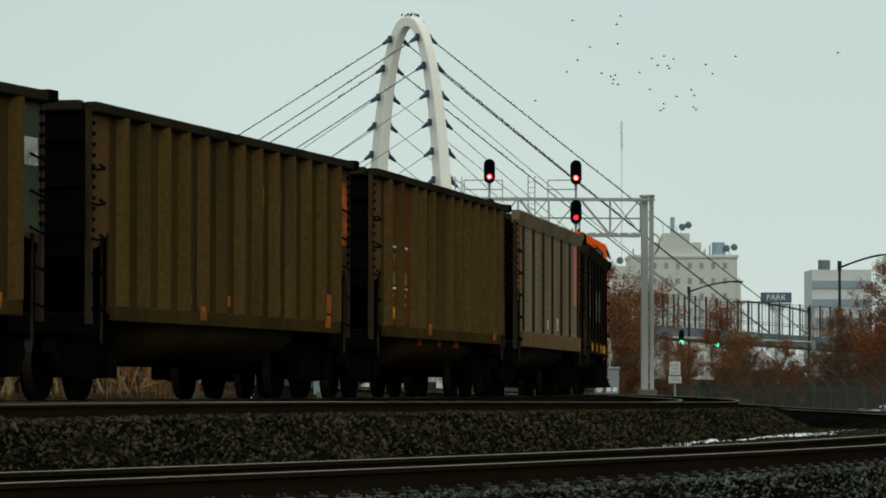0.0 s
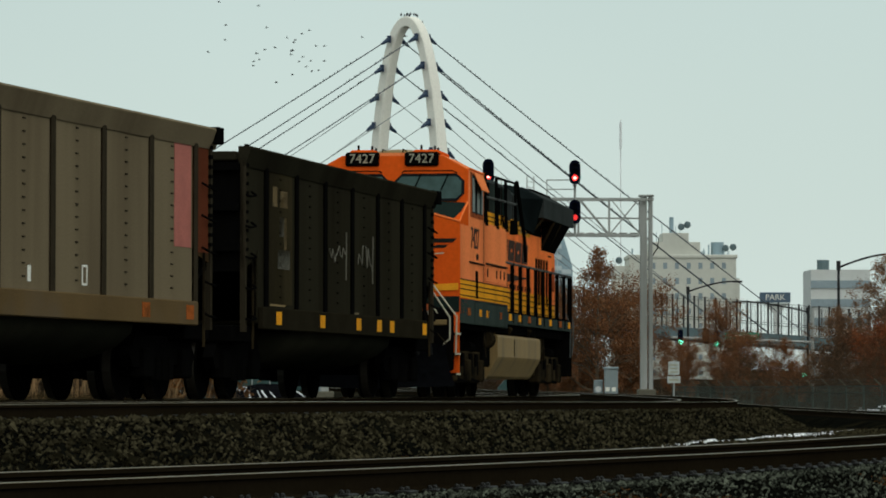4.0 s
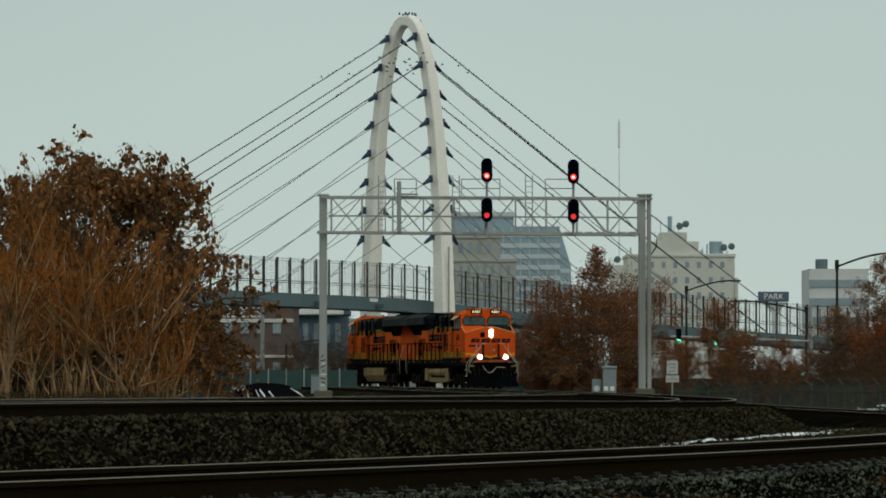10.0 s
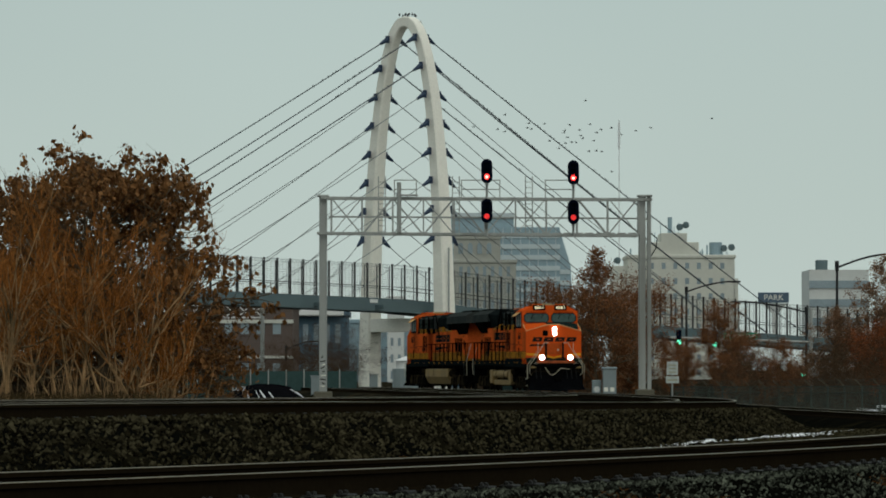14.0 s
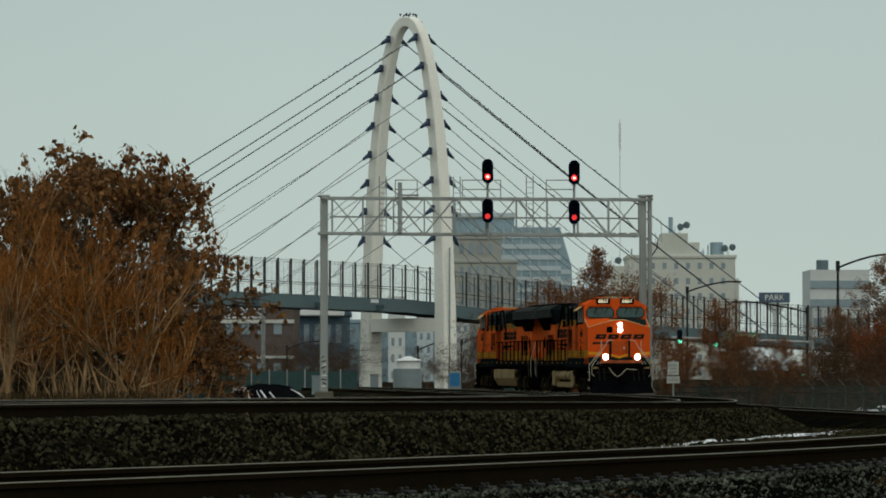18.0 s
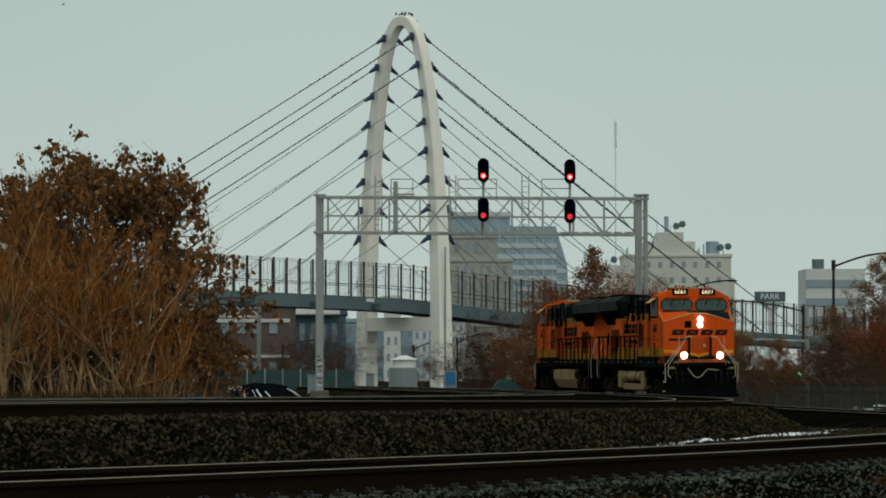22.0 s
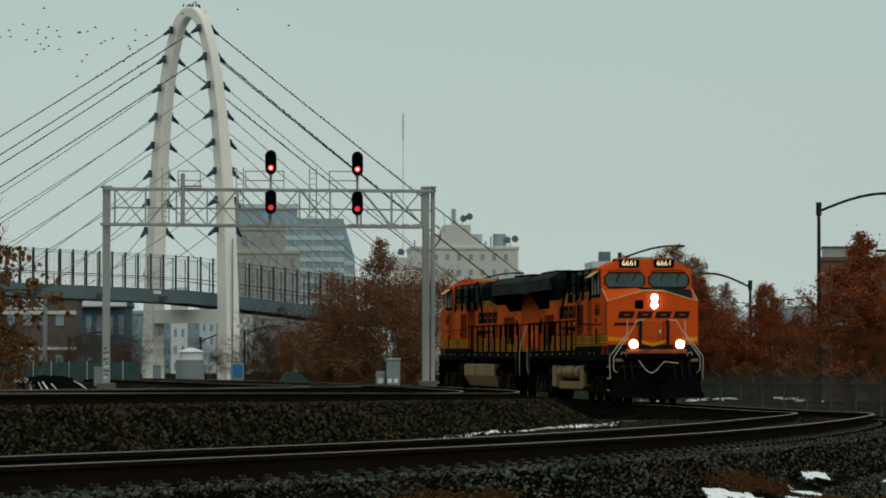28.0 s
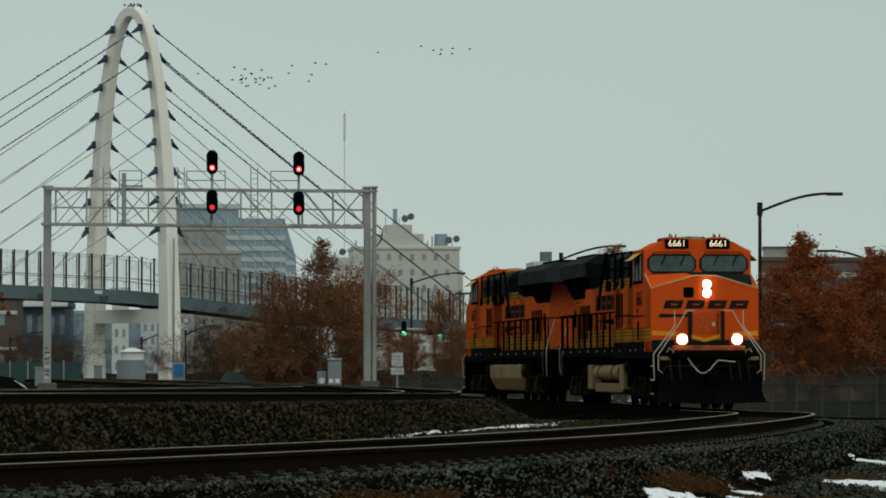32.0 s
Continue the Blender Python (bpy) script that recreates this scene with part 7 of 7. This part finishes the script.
    # pale straw round the foot of the thicket
    r = np.random.RandomState(90)
    n = 5200
    x, y = r.uniform(-14.5, -7.4, n), r.uniform(104.5, 109.5, n)
    h = r.uniform(0.35, 1.0, n) * np.clip((-5.0 - x) / 2.5, 0.35, 1)
    segs = [(np.array([a, b, ground_z(a, b) - 0.05]), np.array([a + u, b + w, ground_z(a, b) + c]), 0.011, 0.004) for a, b, c, u, w in zip(x, y, h, r.normal(size=n) * 0.16, r.normal(size=n) * 0.1)]
    v, f = tube_mesh(segs, 3)
    tagged(new("tall_straw", mesh_from("tall_straw", v, f, "straw")), "tall pale winter straw below the thicket", "grass", kind="stuff")


trees()


# ---- loose stones, snow and dry grass on the ground ----
def stones():
    rnd = np.random.RandomState(17)
    n = 175000
    y = 21 + (96 - 21) * rnd.rand(n) ** 1.3
    lo, hi = -0.12 * y, 0.19 * y
    x = lo + (hi - lo) * rnd.rand(n)
    off = np.abs(x - np.interp(y, T2.ys, T2.xs)) / np.sqrt(1 + np.interp(y, T2.ys, np.gradient(T2.xs, T2.ys)) ** 2)
    clear = ~((off > 0.55) & (off < 1.15))
    x, y = x[clear], y[clear]
    n = len(x)
    z = ground_z(x, y)
    r = rnd.uniform(0.013, 0.04, n) * (1 + 0.5 * (rnd.rand(n) < 0.08))
    r = r * np.where(x - np.interp(y, T2.ys, T2.xs) > 1.0, 0.54, 1.0)
    base = np.array([(1, 0, 0), (0, 1, 0), (-1, 0, 0), (0, -1, 0), (0, 0, 1), (0, 0, -0.7)], float)
    v = base[None] * (r[:, None, None] * rnd.uniform(0.65, 1.25, (n, 6, 1)))
    a = rnd.rand(n) * 2 * math.pi
    c, s = np.cos(a)[:, None], np.sin(a)[:, None]
    tilt = rnd.normal(size=(n, 1)) * 0.5
    vx, vy, vz = v[..., 0] * c - v[..., 1] * s, v[..., 0] * s + v[..., 1] * c, v[..., 2]
    v = np.stack([vx + x[:, None], vy + y[:, None], vz + vx * tilt + z[:, None] + 0.012], 2).reshape(-1, 3)
    f = np.array([(0, 1, 4), (1, 2, 4), (2, 3, 4), (3, 0, 4), (1, 0, 5), (2, 1, 5), (3, 2, 5), (0, 3, 5)])
    f = ((np.arange(n) * 6)[:, None, None] + f[None]).reshape(-1, 3)
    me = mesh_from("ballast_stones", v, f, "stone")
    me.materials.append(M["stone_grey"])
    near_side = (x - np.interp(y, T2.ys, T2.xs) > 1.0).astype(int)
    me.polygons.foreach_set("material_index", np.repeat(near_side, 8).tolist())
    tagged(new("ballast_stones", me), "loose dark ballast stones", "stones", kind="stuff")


stones()


# streaks of old snow lying along the tracks: from (x, y) to (x, y), half width across
SNOW_SPOTS = ((1.38, 28.42, 2.96, 31.47, 0.009), (2.95, 31.81, 3.55, 33.35, 0.024), (3.2, 32.4, 3.8, 31.9, 0.02), (3.75, 31.2, 4.62, 29.8, 0.15), (3.8, 28.7, 4.5, 28.0, 0.06), (4.23, 35.84, 4.85, 37.16, 0.022), (4.85, 36.4, 5.5, 34.6, 0.06), (5.88, 41.24, 6.29, 42.32, 0.016), (0.59, 26.21, 1.3, 27.4, 0.012),
              (1.31, 27.73, 2.17, 29.13, 0.011), (2.09, 28.86, 2.55, 28.4, 0.045), (2.01, 27.06, 3.7, 25.8, 0.085), (0.39, 25.2, 0.57, 25.56, 0.008), (6.95, 42.5, 7.2, 41.9, 0.035), (7.25, 41.4, 7.8, 40.6, 0.12), (8.82, 51.75, 8.93, 50.18, 0.072), (5.47, 39.08, 5.64, 38.73, 0.028),
              (5.22, 37.29, 5.52, 35.8, 0.037), (-1.15, 22.57, -0.85, 23.17, 0.007), (-0.72, 23.24, -0.3, 24.07, 0.009))


def snow_sheet(name, label, x0, x1, y0, y1, step, mask):
    """A thin drift that sinks below the ground where there is no snow."""
    xs, ys = np.arange(x0, x1, step), np.arange(y0, y1, step)
    gx, gy = np.meshgrid(xs, ys)
    h = mask(gx, gy)
    todo = h > -1.2
    off = gx - np.interp(gy, T2.ys, T2.xs)
    fine = np.zeros(gx.shape)
    for i, j in zip(*np.nonzero(todo)):
        u, w = gy[i, j], off[i, j]
        fine[i, j] = 0.6 * noise.noise((u * 0.8, w * 3.0, 3.0)) + 0.6 * noise.noise((u * 2.2, w * 8.0, 9.0)) + 0.75 * noise.noise((u * 7, w * 18, 5.0))
    h = h + 1.35 * fine
    gz = ground_z(gx, gy) + np.clip(h * 0.15, -0.12, 0.02) + 0.014
    nx, ny = len(xs), len(ys)
    i = np.arange(nx * ny).reshape(ny, nx)
    f = np.stack([i[:-1, :-1].ravel(), i[:-1, 1:].ravel(), i[1:, 1:].ravel(), i[1:, :-1].ravel()], 1)
    keep = ((h.ravel()[f] > -0.4) & todo.ravel()[f]).any(1)
    me = mesh_from(name, np.stack([gx.ravel(), gy.ravel(), gz.ravel()], 1), f[keep], "snow")
    me.polygons.foreach_set("use_smooth", [True] * len(me.polygons))
    tagged(new(name, me), label, "snow", kind="stuff")


def patch_mask(gx, gy):
    d = np.full(gx.shape, -3.0)
    for x0, y0, x1, y1, wide in SNOW_SPOTS:
        ux, uy = x1 - x0, (y1 - y0) / 12
        px, py = gx - x0, (gy - y0) / 12
        k = np.clip((px * ux + py * uy) / (ux * ux + uy * uy), 0, 1)
        d = np.maximum(d, 0.95 - ((px - k * ux) ** 2 + (py - k * uy) ** 2) / wide ** 2)
    return np.clip(d, -2, 0.4)


def strip_mask(gx, gy):
    off = gx - np.interp(gy, T1.ys, T1.xs)
    mid = np.interp(gy, [60, 70, 75, 80, 94], [2.9, 2.8, 3.0, 3.35, 3.8])
    half = np.interp(gy, [60, 62, 66, 72, 75, 79, 82, 83], [0.01, 0.015, 0.03, 0.06, 0.1, 0.42, 0.5, 0.05])
    return np.clip(0.5 - ((off - mid) / half) ** 2, -2, 0.4)


snow_sheet("snow_patch", "patchy melting snow on dry ground", -1.4, 10.2, 22.0, 53.0, 0.04, patch_mask)
snow_sheet("snow_strip", "thin strip of snow along the ballast foot", 1.8, 10.0, 58.0, 94.0, 0.06, strip_mask)


def snow_scraps():
    """Small leftovers of snow on the waste ground beyond the fence."""
    rnd = random.Random(33)
    k = Kit()
    for i in range(44):
        y = rnd.uniform(206, 232)
        x = (0.098 + 0.09 * rnd.random()) * y
        k.ball((x, y, float(ground_z(x, y)) + 0.02), rnd.uniform(0.06, 0.2), 6, 4, squash=(1.8, 2.4, 0.5))
    single("snow_scraps", k, "snow", "scraps of old snow on waste ground", "snow", kind="stuff")


snow_scraps()


def dry_grass():
    rnd = np.random.RandomState(29)
    segs = []
    clumps = [(-0.12, 24.2, 0.2, 260), (0.22, 25.0, 0.28, 500), (-1.23, 21.9, 0.2, 160), (1.5, 29.2, 0.26, 320), (2.52, 31.3, 0.14, 160), (4.83, 37.9, 0.42, 560), (5.2, 38.8, 0.34, 300), (4.3, 34.5, 0.17, 260), (5.32, 36.8, 0.36, 420),
              (3.6, 33.8, 0.13, 110), (5.88, 36.8, 0.24, 220), (2.06, 30.6, 0.14, 140), (3.7, 28.6, 0.24, 160), (7.4, 43.8, 0.4, 160)]
    for c in range(60):
        cy = rnd.uniform(25, 48)
        clumps.append((rnd.uniform(-0.02 * cy + 0.3, 0.17 * cy), cy, 0.2, 14))
    for cx, cy, wide, count in clumps:
        off = cx - np.interp(cy, T2.ys, T2.xs)
        if abs(off) < 1.5:
            continue
        for i in range(count):
            y = cy + rnd.normal() * wide * 1.3
            x = np.interp(y, T2.ys, T2.xs) + off + rnd.normal() * wide * 0.3
            p = np.array([x, y, ground_z(x, y) - 0.005])
            d = np.array([rnd.normal() * 0.8, rnd.normal() * 0.5, 0.8]) * rnd.uniform(0.02, 0.065)
            q = p + d
            segs.append((p, q, 0.0035, 0.003))
            for _ in range(3):
                e = q - d * rnd.uniform(0.1, 0.6)
                segs.append((e, e + np.array([rnd.normal(), rnd.normal(), 0.5]) * 0.02, 0.003, 0.002))
    v, f = tube_mesh(segs, 3)
    tagged(new("dry_grass", mesh_from("dry_grass", v, f, "grass")), "low clumps of dry orange-brown weeds", "grass", kind="stuff")


dry_grass()


# ---- birds on the wing ----
def bird():
    b = thing("bird", "small dark bird in flight", "bird", group="flock of birds")
    s = 0.62
    part("body", Kit().ball((0, 0, 0), 0.09 * s, 8, 6, squash=(1.9, 0.8, 0.7)).prism([(-0.14 * s, 0.02 * s), (-0.3 * s, 0.06 * s), (-0.3 * s, -0.06 * s), (-0.14 * s, -0.02 * s)], "z", -0.008, 0.01), "feather", b)
    for e in (-1, 1):
        w = Kit().add([(a * s, b * s, c * s) for a, b, c in ((0.08, 0, 0.02), (-0.07, 0, 0.02), (-0.09, e * 0.2, 0.1), (0.05, e * 0.2, 0.1), (-0.08, e * 0.36, 0.14), (0.08, 0, 0.0), (-0.07, 0, 0.0), (-0.09, e * 0.2, 0.085), (0.05, e * 0.2, 0.085))],
                      [(0, 1, 2, 3), (3, 2, 4), (6, 5, 8, 7), (8, 4, 7), (0, 3, 8, 5), (3, 4, 8), (1, 6, 7, 2), (2, 7, 4)])
        part("wing", w, "feather", b)
    return b


def flock(count, seed, centre, spread, y):
    """Birds that keep loose company round a path of (seconds, x, z)."""
    rnd = random.Random(seed)
    first_bird = bird()
    out = [first_bird] + [copy_thing(first_bird, Matrix()) for _ in range(count - 1)]
    fx, fz = spline([c[0] for c in centre], [c[1] for c in centre]), spline([c[0] for c in centre], [c[2] for c in centre])
    for b in out:
        ox, oy, oz = rnd.gauss(0, spread[0]), rnd.gauss(0, 6), rnd.gauss(0, spread[1])
        ph, sp = rnd.uniform(0, 6.28), rnd.uniform(0.5, 1.0)
        rows = []
        for i in range(33):
            t = float(i)
            wob = 0.35 * spread[1] * math.sin(sp * t + ph)
            x, z = float(fx(t)) + ox * math.cos(0.12 * t + ph * 0.2) + wob, float(fz(t)) + oz * math.cos(0.15 * t) + 0.5 * wob
            d = float(fx(t + 0.5)) - float(fx(t - 0.5))
            rows.append((t, pose(x, y + oy, max(z, 8.0), 12 * math.sin(sp * 2 * t + ph), 10 * math.sin(t + ph), math.degrees(math.atan2(1.2, d)))))
        b["rows"] = 1
        FLYING.append((b, rows))
    return out


FLYING = []
flock(34, 71, [(0, 16.8, 25.2), (1, 10.8, 26.3), (2, 3.0, 27.2), (3, -6, 27.5), (4.5, -14.5, 27), (5, -16, 27.6), (6.1, -19, 37), (7, -18, 36), (8, -13, 26.2), (9, -8.5, 25.6), (11, 3, 24.5), (13, 9.4, 21.8), (14.5, 13, 21), (16, 26, 30), (18, 46, 42), (21, 40, 52), (23, -10, 52), (25, -24, 36), (28, -14, 27.2), (30, -1, 25.8), (32, 6.9, 24.2)], (5.0, 2.0), 330)
flock(8, 72, [(0, 42, 31), (4, 20, 36), (8, -20, 34), (16, -45, 36), (24, -14, 32), (28, 0, 28), (32, 22, 26)], (9.0, 2.4), 320)


def roll(car, along, sense, step):
    """Turns the wheelsets of a car as far as it has run."""
    start = float(along(0.0))
    for ob, x in AXLES[car.name]:
        walk(ob, [(f / FPS, pose(x, 0, 0.5) @ Matrix.Rotation(sense * (start - float(along(f / FPS))) / 0.5, 4, "Y")) for f in list(range(0, 32 * FPS, step)) + [32 * FPS]])


def motions():
    """The two trains along their tracks, and the birds."""
    tail = spline([0, 2, 4.5, 6, 8.5, 12, 20, 32], [122.2, 101.6, 76.25, 61.4, 36.6, 2.0, -77, -190])
    times = [i * 0.5 for i in range(25)] + [12 + i * 2.0 for i in range(1, 11)]
    cars = [(helper_loco, 10.2, 13.5)] + [(c, 29.4 + 16.15 * i, 12.2) for i, c in enumerate((fifth, fourth, third, second, first))]
    for ob, back, base in cars:
        walk(ob, [(t, T0.car(float(tail(t)) - back, base)) for t in times])
        roll(ob, tail, 1, 2)
    nose = spline([0, 4, 7, 9, 11, 13, 14.5, 16.5, 19, 20.5, 22, 25, 27.5, 29, 30.5, 32], [277.9, 257.6, 242.4, 231.3, 220.5, 209.7, 202.1, 191.5, 176.4, 168.0, 159.2, 140.3, 125.0, 116.8, 109.4, 101.8])
    for ob, back, turn in ((lead_loco, 9.2, 0), (trail_loco, 9.2 + 21.8, 180)):
        walk(ob, [(float(t), T2.car(float(nose(t)) + back, 13.5) @ pose(0, 0, 0, 0, 0, turn)) for t in range(33)])
        roll(ob, nose, -1 if turn else 1, 3)
    for b, rows in FLYING:
        walk(b, rows)


motions()
